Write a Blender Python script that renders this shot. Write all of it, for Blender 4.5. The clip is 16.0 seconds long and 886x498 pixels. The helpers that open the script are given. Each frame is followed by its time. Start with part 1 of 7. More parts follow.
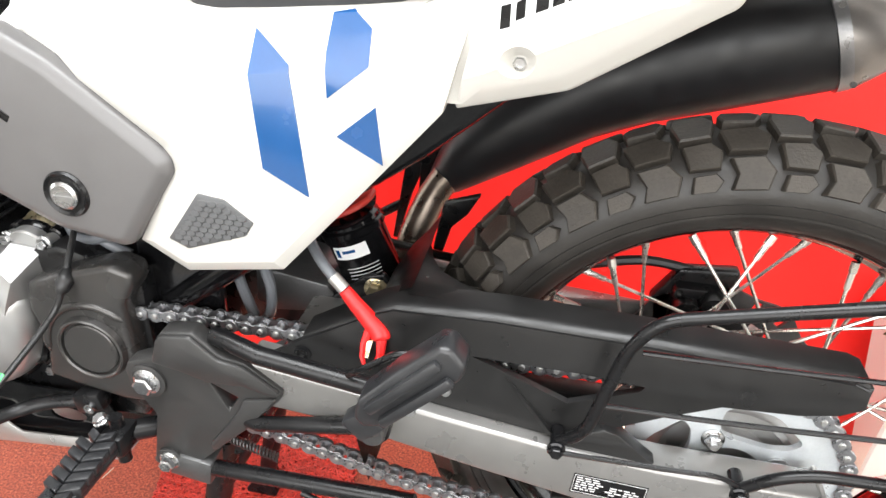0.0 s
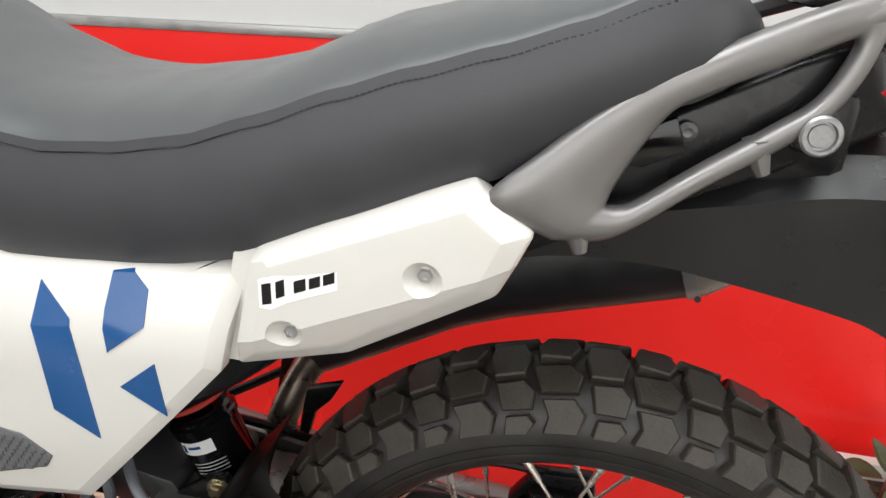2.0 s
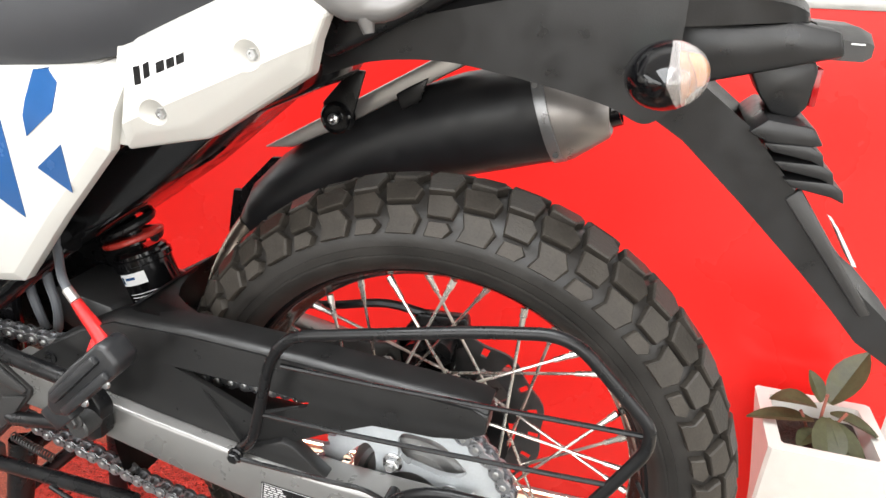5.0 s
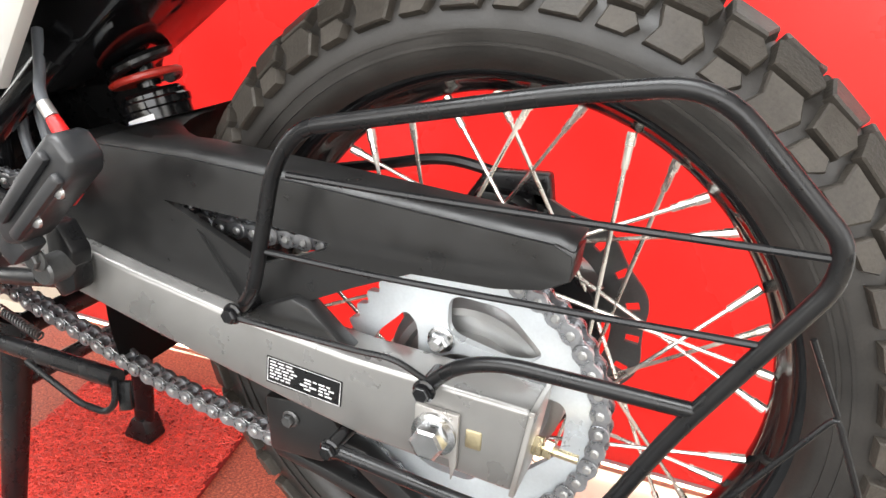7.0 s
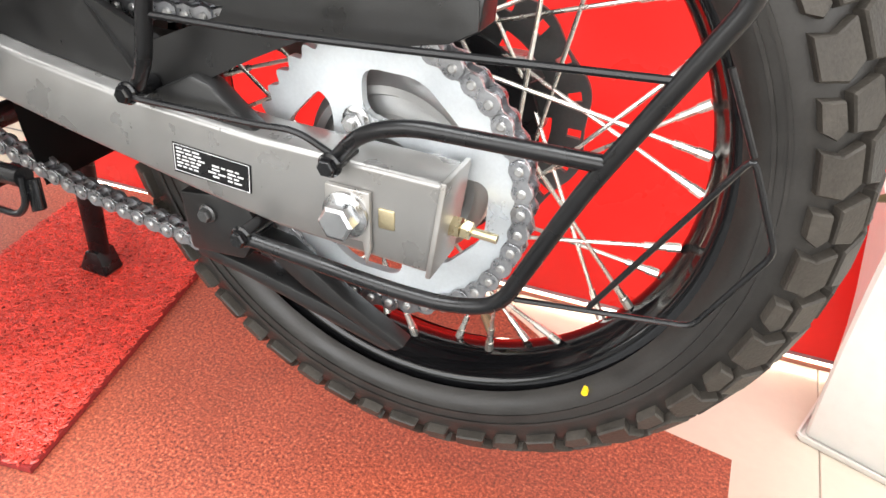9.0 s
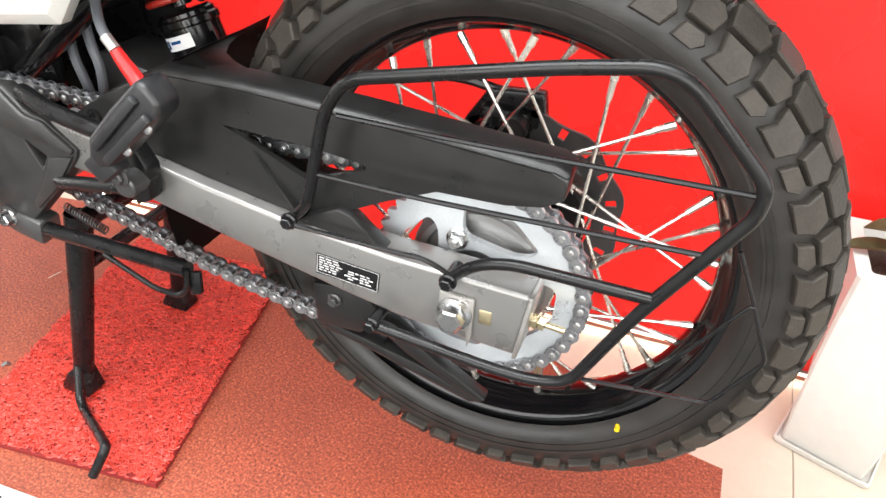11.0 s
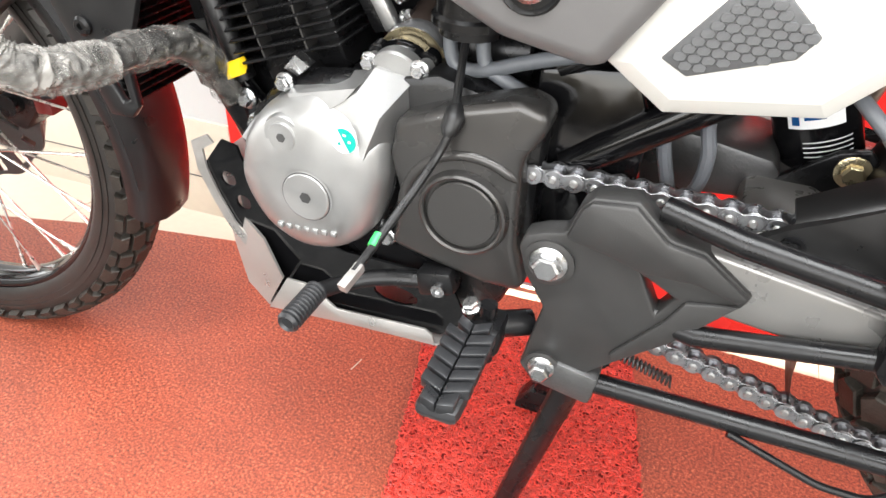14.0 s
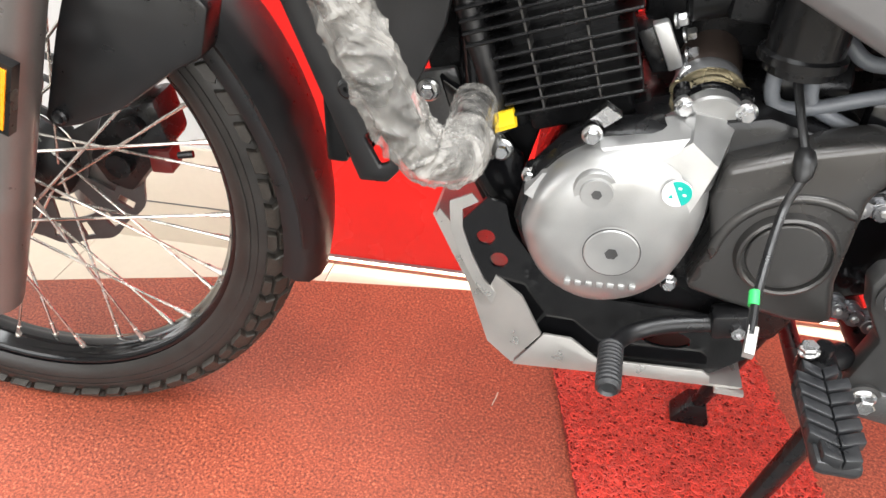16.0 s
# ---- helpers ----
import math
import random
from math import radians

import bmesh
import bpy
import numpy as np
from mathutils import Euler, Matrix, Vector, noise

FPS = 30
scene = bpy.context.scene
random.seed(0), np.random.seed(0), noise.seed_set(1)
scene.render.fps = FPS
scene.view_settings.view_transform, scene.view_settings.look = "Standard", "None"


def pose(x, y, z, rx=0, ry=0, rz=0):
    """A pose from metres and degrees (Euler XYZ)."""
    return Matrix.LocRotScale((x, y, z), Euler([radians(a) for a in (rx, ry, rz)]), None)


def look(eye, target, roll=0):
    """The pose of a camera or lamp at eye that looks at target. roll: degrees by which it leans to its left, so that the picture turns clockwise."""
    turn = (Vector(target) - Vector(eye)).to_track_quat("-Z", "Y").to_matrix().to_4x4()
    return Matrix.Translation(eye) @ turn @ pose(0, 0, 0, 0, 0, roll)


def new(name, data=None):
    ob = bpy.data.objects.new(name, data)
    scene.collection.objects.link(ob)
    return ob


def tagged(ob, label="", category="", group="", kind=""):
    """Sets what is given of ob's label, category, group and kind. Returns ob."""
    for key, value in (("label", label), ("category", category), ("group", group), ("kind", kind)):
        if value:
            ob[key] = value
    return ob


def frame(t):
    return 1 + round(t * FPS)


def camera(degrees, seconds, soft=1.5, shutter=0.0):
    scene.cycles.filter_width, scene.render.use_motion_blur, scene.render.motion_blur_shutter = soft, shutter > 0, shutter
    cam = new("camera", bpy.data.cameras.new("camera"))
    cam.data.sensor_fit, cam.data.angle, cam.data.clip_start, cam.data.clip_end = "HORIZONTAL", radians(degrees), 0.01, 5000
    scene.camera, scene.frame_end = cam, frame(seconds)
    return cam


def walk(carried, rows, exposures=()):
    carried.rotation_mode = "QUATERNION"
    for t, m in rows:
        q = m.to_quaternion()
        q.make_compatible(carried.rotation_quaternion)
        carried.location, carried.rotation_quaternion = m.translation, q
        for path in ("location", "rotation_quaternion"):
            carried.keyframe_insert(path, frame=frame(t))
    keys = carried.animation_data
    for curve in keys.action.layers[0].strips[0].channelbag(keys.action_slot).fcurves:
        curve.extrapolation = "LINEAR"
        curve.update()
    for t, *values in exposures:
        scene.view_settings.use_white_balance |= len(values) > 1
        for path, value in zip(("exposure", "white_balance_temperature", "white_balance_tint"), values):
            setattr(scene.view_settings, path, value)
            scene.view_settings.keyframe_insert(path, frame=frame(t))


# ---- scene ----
cam = camera(63.70, 16.0)
# seconds, eye (metres), turn (degrees)
ROWS = [
    (0.0, -0.1877, -0.6191, 0.9027, 60.55, -2.02, 10.84),
    (0.5, -0.1541, -0.5771, 0.9391, 60.97, -2.26, 10.41),
    (1.0, -0.1259, -0.5527, 0.9731, 61.96, -2.37, 11.53),
    (1.5, -0.0935, -0.5415, 1.0046, 64.23, -3.06, 11.50),
    (2.0, -0.0503, -0.5206, 1.0305, 65.53, -2.92, 11.85),
    (2.5, -0.0028, -0.5031, 1.0515, 66.87, -2.76, 11.71),
    (3.0, 0.0259, -0.5520, 1.0770, 66.45, -2.69, 10.36),
    (3.5, 0.0717, -0.6362, 1.0705, 67.28, -2.79, 10.59),
    (4.0, 0.1290, -0.6682, 1.0456, 67.50, -2.87, 10.95),
    (4.5, 0.1899, -0.6675, 0.9941, 67.51, -2.95, 13.09),
    (5.0, 0.1719, -0.6411, 0.9168, 67.19, -3.04, 16.81),
    (5.2, 0.1671, -0.6319, 0.8874, 67.26, -2.91, 18.12),
    (7.3, 0.1571, -0.5115, 0.6840, 67.06, -2.46, 24.01),
    (7.5, 0.1564, -0.5086, 0.6697, 66.25, -2.64, 23.41),
    (8.0, 0.1772, -0.4952, 0.6226, 63.83, -2.56, 23.90),
    (8.2, 0.1861, -0.4916, 0.6164, 61.61, -2.35, 24.31),
    (10.3, 0.2234, -0.5455, 0.7451, 55.40, -2.96, 21.54),
    (10.5, 0.2185, -0.5690, 0.7711, 55.42, -2.91, 21.59),
    (11.0, 0.1569, -0.6148, 0.8040, 55.46, -2.84, 21.98),
    (11.5, 0.0028, -0.6329, 0.8066, 55.42, -2.59, 22.55),
    (12.0, -0.1168, -0.6470, 0.8147, 55.45, -2.42, 23.02),
    (12.5, -0.1968, -0.5935, 0.8029, 55.46, -2.34, 22.86),
    (13.0, -0.2892, -0.5255, 0.7724, 55.39, -2.34, 22.60),
    (13.5, -0.3704, -0.5212, 0.7547, 54.97, -2.13, 22.06),
    (14.0, -0.4819, -0.5603, 0.7560, 53.92, -2.07, 21.28),
    (14.5, -0.5601, -0.6325, 0.7751, 53.39, -1.99, 18.64),
    (15.0, -0.6336, -0.6812, 0.7943, 53.13, -1.92, 15.92),
    (15.5, -0.7179, -0.6914, 0.8060, 53.19, -2.00, 13.58),
    (16.0, -0.8044, -0.5947, 0.7688, 53.49, -1.93, 11.59),
]
EXPOSURES = ((0.0, 0.65), (0.5, 0.28), (1.0, -0.16), (2.0, -0.39), (3.5, -0.24), (4.5, 0.19), (5.0, 0.40), (8.0, 0.7), (11.0, 0.6), (12.0, 0.70), (13.5, 0.85), (14.5, 0.68), (16.0, 0.56))
walk(cam, [(t, pose(x, y, z, rx, ry, rz)) for t, x, y, z, rx, ry, rz in ROWS],
     exposures=EXPOSURES)

# ---- light ----
world = bpy.data.worlds.new("world")
scene.world = world
world.use_nodes = True
wn = world.node_tree.nodes
sky = wn.new("ShaderNodeTexSky")
sky.sky_type, sky.sun_disc = 'NISHITA', False
sky.sun_elevation, sky.sun_rotation = radians(50), radians(150)
wn["Background"].inputs["Strength"].default_value = 0.12
world.node_tree.links.new(sky.outputs[0], wn["Background"].inputs[0])
scene.view_settings.exposure = 0.0


def area_light(name, eye, target, sx, sy, watts, colour):
    data = bpy.data.lights.new(name, "AREA")
    data.shape, data.size, data.size_y, data.energy, data.color = "RECTANGLE", sx, sy, watts, colour
    ob = new(name, data)
    ob.matrix_world = look(eye, target)
    return ob


# added area lamps: daylight through unseen front, right and left openings, plus overhead fill
area_light("shop_front_daylight", (-0.3, -3.1, 1.75), (-0.3, 0.0, 0.9), 5.4, 2.5, 165, (1.0, 0.97, 0.93))
area_light("right_side_daylight", (2.9, -0.9, 1.5), (0.0, -0.4, 0.4), 2.4, 2.2, 48, (1.0, 0.96, 0.9))
area_light("left_window_daylight", (-4.16, -0.1, 0.95), (0.0, -0.05, 0.1), 1.7, 1.9, 38, (1.0, 0.98, 0.95))
area_light("overhead_fill_light", (-0.4, -0.75, 2.66), (-0.4, -0.75, 0.0), 2.4, 1.4, 100, (0.96, 0.985, 1.0))


# ---- materials ----
def material(name, colour, rough=0.5, metal=0.0, vary=0.12, scale=40.0, fine=400.0, bump=0.15, coat=0.0, rvary=0.1, dist=0.002, spec=0.5):
    """A worn surface: base colour with two scales of variation, gloss variation and fine relief."""
    m = bpy.data.materials.new(name)
    m.use_nodes = True
    nt, n = m.node_tree, m.node_tree.nodes
    b = n["Principled BSDF"]
    tc = n.new("ShaderNodeTexCoord")
    big, small = n.new("ShaderNodeTexNoise"), n.new("ShaderNodeTexNoise")
    big.inputs["Scale"].default_value, small.inputs["Scale"].default_value = scale, fine
    big.inputs["Detail"].default_value = 5
    for t in (big, small):
        nt.links.new(tc.outputs["Object"], t.inputs["Vector"])
    mix = n.new("ShaderNodeMath")
    mix.operation = "MULTIPLY_ADD"
    nt.links.new(small.outputs["Fac"], mix.inputs[0])
    mix.inputs[1].default_value = 0.4
    nt.links.new(big.outputs["Fac"], mix.inputs[2])
    ramp = n.new("ShaderNodeMapRange")
    ramp.inputs["From Min"].default_value, ramp.inputs["From Max"].default_value = 0.4, 1.0
    ramp.inputs["To Min"].default_value, ramp.inputs["To Max"].default_value = 1 - vary, 1 + vary
    nt.links.new(mix.outputs[0], ramp.inputs["Value"])
    col = n.new("ShaderNodeMix")
    col.data_type, col.blend_type = "RGBA", "MULTIPLY"
    col.inputs["Factor"].default_value = 1
    col.inputs[6].default_value = (*colour, 1)
    nt.links.new(ramp.outputs[0], col.inputs[7])
    nt.links.new(col.outputs[2], b.inputs["Base Color"])
    rr = n.new("ShaderNodeMapRange")
    rr.inputs["From Min"].default_value, rr.inputs["From Max"].default_value = 0.3, 0.7
    rr.inputs["To Min"].default_value, rr.inputs["To Max"].default_value = max(0.02, rough - rvary), min(1, rough + rvary)
    nt.links.new(big.outputs["Fac"], rr.inputs["Value"])
    nt.links.new(rr.outputs[0], b.inputs["Roughness"])
    b.inputs["Metallic"].default_value = metal
    b.inputs["Coat Weight"].default_value = coat
    b.inputs["Specular IOR Level"].default_value = spec
    if bump:
        bp = n.new("ShaderNodeBump")
        bp.inputs["Strength"].default_value, bp.inputs["Distance"].default_value = bump, dist
        nt.links.new(small.outputs["Fac"], bp.inputs["Height"])
        nt.links.new(bp.outputs[0], b.inputs["Normal"])
    return m


def granite_material():
    """Polished black granite with small white flecks."""
    m = material("dark_speckled_granite", (0.020, 0.022, 0.021), 0.18, vary=0.4, scale=120, bump=0.0, fine=600)
    nt, n = m.node_tree, m.node_tree.nodes
    fleck, ramp, mix = n.new("ShaderNodeTexNoise"), n.new("ShaderNodeValToRGB"), n.new("ShaderNodeMix")
    fleck.inputs["Scale"].default_value, fleck.inputs["Detail"].default_value = 95, 3
    ramp.color_ramp.elements[0].position, ramp.color_ramp.elements[1].position = 0.58, 0.66
    mix.data_type = "RGBA"
    base = n["Principled BSDF"].inputs["Base Color"].links[0].from_socket
    nt.links.new(n["Texture Coordinate"].outputs["Object"], fleck.inputs["Vector"])
    nt.links.new(fleck.outputs["Fac"], ramp.inputs[0])
    nt.links.new(ramp.outputs[0], mix.inputs["Factor"])
    nt.links.new(base, mix.inputs[6])
    mix.inputs[7].default_value = (0.55, 0.56, 0.54, 1)
    nt.links.new(mix.outputs[2], n["Principled BSDF"].inputs["Base Color"])
    return m


M = {}
M["white"] = material("white_plastic", (0.53, 0.52, 0.49), 0.30, vary=0.015, bump=0.02, coat=0.15, rvary=0.02)
M["blue"] = material("blue_decal", (0.006, 0.058, 0.185), 0.25, vary=0.05, bump=0.0, coat=0.3, rvary=0.03)
M["black"] = material("matt_black_plastic", (0.0085, 0.0085, 0.009), 0.35, vary=0.2, bump=0.18, fine=900, dist=0.0005, spec=0.45)
M["grey"] = material("dark_grey_plastic", (0.103, 0.100, 0.100), 0.42, vary=0.06, bump=0.15, fine=1200, dist=0.0005)
# Base a little lighter than the matt black, lifted for the guard's sheen.
M["guard"] = material("guard_black_plastic", (0.0100, 0.0098, 0.0098), 0.36, vary=0.12, bump=0.15, fine=900, dist=0.0005, spec=0.42)
M["sooty"] = material("matt_black_heat_paint", (0.0115, 0.0115, 0.0125), 0.40, vary=0.15, bump=0.1, fine=900, dist=0.0004, spec=0.35)
M["cover"] = material("grained_black_cover", (0.0245, 0.0240, 0.0236), 0.40, vary=0.12, bump=0.25, fine=900, dist=0.0005, spec=0.5)
M["satin"] = material("satin_black_paint", (0.006, 0.006, 0.0065), 0.29, vary=0.2, bump=0.03, spec=0.32)
M["gloss"] = material("gloss_black_paint", (0.004, 0.004, 0.0045), 0.12, vary=0.2, bump=0.0, spec=0.4)
M["rubber"] = material("tyre_rubber", (0.0335, 0.0292, 0.0245), 0.47, vary=0.6, scale=26, bump=0.45, fine=420, dist=0.0009, spec=0.28)
M["sidewall"] = material("tyre_sidewall_rubber", (0.0190, 0.0172, 0.0155), 0.41, vary=0.4, scale=26, bump=0.25, fine=420, dist=0.0006, spec=0.38)
M["mark"] = material("raised_rubber_mark", (0.026, 0.0245, 0.023), 0.5, vary=0.2, bump=0.1, spec=0.4)
M["seat"] = material("seat_vinyl", (0.033, 0.034, 0.038), 0.45, vary=0.08, bump=0.3, fine=1500, dist=0.0004, spec=0.4, rvary=0.04)
M["seat_top"] = material("seat_vinyl_top", (0.064, 0.068, 0.071), 0.33, vary=0.06, bump=0.25, fine=1500, dist=0.0004, rvary=0.03)
M["silver"] = material("silver_paint", (0.185, 0.180, 0.178), 0.42, metal=0.6, vary=0.04, bump=0.05, fine=2000, dist=0.0002)
M["alloy"] = material("cast_alloy", (0.40, 0.40, 0.395), 0.40, metal=0.8, vary=0.08, bump=0.2, fine=1400, dist=0.0003)
M["steel"] = material("zinc_steel", (0.50, 0.505, 0.51), 0.26, metal=1.0, vary=0.1, bump=0.05)
M["chrome"] = material("spoke_steel", (0.70, 0.68, 0.63), 0.25, metal=0.95, vary=0.1, bump=0.02)
M["brown_steel"] = material("heated_steel", (0.19, 0.155, 0.125), 0.32, metal=0.85, vary=0.25, bump=0.03)
M["heat_brown"] = material("brown_cast_elbow", (0.050, 0.036, 0.030), 0.45, metal=0.3, vary=0.3, bump=0.15, fine=900, dist=0.0005)
M["chain"] = material("chain_steel", (0.34, 0.345, 0.36), 0.32, metal=0.9, vary=0.3, scale=120, bump=0.1)
M["red"] = material("red_plastic", (0.55, 0.012, 0.012), 0.35, vary=0.08, bump=0.05)
M["spring"] = material("red_spring_paint", (0.42, 0.03, 0.02), 0.35, vary=0.1, bump=0.04)
M["darkred"] = material("dark_red_reflection", (0.10, 0.010, 0.009), 0.35, vary=0.2, bump=0.04)
M["redwall"] = material("red_laminate", (0.67, 0.016, 0.013), 0.30, spec=0.35, vary=0.03, scale=3, bump=0.02, fine=60)
M["wall"] = material("white_wall_paint", (0.48, 0.48, 0.475), 0.5, vary=0.03, scale=2, bump=0.08, fine=200)
M["tile"] = material("cream_floor_tile", (0.58, 0.51, 0.42), 0.12, vary=0.06, scale=5, bump=0.02, fine=60)
M["planter"] = material("white_planter_paint", (0.61, 0.59, 0.55), 0.45, vary=0.04, bump=0.08)
M["grout"] = material("tile_grout", (0.30, 0.25, 0.20), 0.8, vary=0.1)
M["leaf"] = material("leaf_green", (0.105, 0.105, 0.050), 0.42, vary=0.35, scale=35, bump=0.25, fine=150)
M["stem"] = material("plant_stem", (0.30, 0.10, 0.07), 0.5, vary=0.2)
# Backing is a darker red than the thread, painting shade into its gaps.
M["coil_back"] = material("gap_shade_backing", (0.20, 0.011, 0.009), 0.9, vary=0.4, scale=250, bump=0.5)
M["amber"] = material("amber_reflector", (0.85, 0.28, 0.01), 0.25, vary=0.1, bump=0.6, fine=500, dist=0.001)
M["lensred"] = material("red_lamp_lens", (0.33, 0.006, 0.008), 0.1, vary=0.15, scale=60, bump=0.1, fine=300)
M["yellow"] = material("yellow_tape", (0.80, 0.52, 0.01), 0.5, vary=0.1)
M["green"] = material("green_tape", (0.03, 0.45, 0.10), 0.4, vary=0.1)
M["teal"] = material("teal_sticker", (0.0, 0.31, 0.26), 0.4, vary=0.05)
M["paper"] = material("white_sticker", (0.78, 0.78, 0.78), 0.4, vary=0.03)
M["hose"] = material("grey_rubber_hose", (0.105, 0.113, 0.125), 0.42, vary=0.1)
M["bracketgrey"] = material("dull_grey_steel", (0.085, 0.085, 0.085), 0.38, metal=0.6, vary=0.2)
M["bracketsilver"] = material("dull_band_steel", (0.24, 0.24, 0.245), 0.35, metal=0.7, vary=0.08)
M["zincgold"] = material("zinc_gold_plating", (0.55, 0.47, 0.30), 0.3, metal=0.9, vary=0.1)
M["skid"] = material("brushed_plate", (0.44, 0.425, 0.405), 0.36, metal=0.75, vary=0.08, bump=0.1, fine=1500, dist=0.0003)
M["swing"] = material("silver_swingarm_paint", (0.245, 0.240, 0.232), 0.33, metal=0.6, vary=0.05, bump=0.06, fine=1800, dist=0.0002)
M["sprocket"] = material("zinc_sprocket", (0.68, 0.72, 0.75), 0.36, metal=0.55, vary=0.10, scale=30, bump=0.04)
M["white_letter"] = material("pale_print", (0.62, 0.62, 0.62), 0.45, vary=0.02)
M["hex"] = material("dark_grip_pad", (0.085, 0.087, 0.09), 0.45, vary=0.12)
M["fork"] = material("bronze_grey_fork", (0.20, 0.185, 0.175), 0.36, metal=0.6, vary=0.06, bump=0.04)
M["case"] = material("black_cast_cover", (0.066, 0.064, 0.062), 0.28, metal=0.6, vary=0.04, scale=15, rvary=0.03, bump=0.06, fine=1500, dist=0.0003)
M["pegrubber"] = material("footpeg_rubber", (0.016, 0.0165, 0.018), 0.36, vary=0.2, bump=0.12, fine=900, dist=0.0005)
M["granite"] = granite_material()
M["soil"] = material("potting_soil", (0.045, 0.028, 0.02), 0.9, vary=0.5, scale=60, bump=1.0, fine=200, dist=0.01)


def carpet_material():
    m = bpy.data.materials.new("red_speckled_carpet")
    m.use_nodes = True
    nt, n = m.node_tree, m.node_tree.nodes
    b = n["Principled BSDF"]
    tc = n.new("ShaderNodeTexCoord")
    a, c, d = n.new("ShaderNodeTexNoise"), n.new("ShaderNodeTexNoise"), n.new("ShaderNodeTexNoise")
    a.inputs["Scale"].default_value, c.inputs["Scale"].default_value, d.inputs["Scale"].default_value = 270, 6, 700
    a.inputs["Detail"].default_value, a.inputs["Roughness"].default_value = 3, 0.8
    c.inputs["Detail"].default_value, c.inputs["Roughness"].default_value = 9, 0.70
    for t in (a, c, d):
        nt.links.new(tc.outputs["Object"], t.inputs["Vector"])
    ramp = n.new("ShaderNodeValToRGB")
    e = ramp.color_ramp.elements
    e[0].position, e[0].color = 0.37, (0.095, 0.018, 0.009, 1)
    e[1].position, e[1].color = 0.67, (0.64, 0.215, 0.105, 1)
    for pos, colr in ((0.46, (0.225, 0.043, 0.020, 1)), (0.53, (0.325, 0.068, 0.031, 1)), (0.60, (0.400, 0.098, 0.047, 1))):
        k = ramp.color_ramp.elements.new(pos)
        k.color = colr
    nt.links.new(a.outputs["Fac"], ramp.inputs[0])
    mul = n.new("ShaderNodeMix")
    mul.data_type, mul.blend_type = "RGBA", "MULTIPLY"
    mul.inputs["Factor"].default_value = 1
    rng = n.new("ShaderNodeMapRange")
    rng.inputs["From Min"].default_value, rng.inputs["From Max"].default_value = 0.3, 0.7
    rng.inputs["To Min"].default_value, rng.inputs["To Max"].default_value = 0.80, 1.20
    nt.links.new(c.outputs["Fac"], rng.inputs["Value"])
    nt.links.new(ramp.outputs[0], mul.inputs[6])
    nt.links.new(rng.outputs[0], mul.inputs[7])
    nt.links.new(mul.outputs[2], b.inputs["Base Color"])
    b.inputs["Roughness"].default_value = 0.48
    b.inputs["Specular IOR Level"].default_value = 0.6
    b.inputs["Sheen Weight"].default_value = 0.06
    bp = n.new("ShaderNodeBump")
    bp.inputs["Strength"].default_value, bp.inputs["Distance"].default_value = 0.30, 0.0015
    nt.links.new(d.outputs["Fac"], bp.inputs["Height"])
    nt.links.new(bp.outputs[0], b.inputs["Normal"])
    return m


M["carpet"] = carpet_material()
M["coil"] = material("red_vinyl_coil", (0.52, 0.026, 0.019), 0.35, vary=0.35, scale=60, bump=0.1)
coil_nt = M["coil"].node_tree
coil_geo, coil_rng, coil_mul = coil_nt.nodes.new("ShaderNodeNewGeometry"), coil_nt.nodes.new("ShaderNodeMapRange"), coil_nt.nodes.new("ShaderNodeMix")
coil_rng.inputs["To Min"].default_value, coil_rng.inputs["To Max"].default_value = 0.60, 1.30
coil_mul.data_type, coil_mul.blend_type = "RGBA", "MULTIPLY"
coil_mul.inputs["Factor"].default_value = 1
coil_mul.inputs[6].default_value = (0.62, 0.050, 0.032, 1)
coil_nt.links.new(coil_geo.outputs["Random Per Island"], coil_rng.inputs["Value"])
coil_nt.links.new(coil_rng.outputs[0], coil_mul.inputs[7])
coil_nt.links.new(coil_mul.outputs[2], coil_nt.nodes["Principled BSDF"].inputs["Base Color"])


def glass_material(name, colour):
    m = material(name, colour, 0.06, vary=0.0, bump=0.0, rvary=0.0)
    m.node_tree.nodes["Principled BSDF"].inputs["Transmission Weight"].default_value = 0.9
    return m


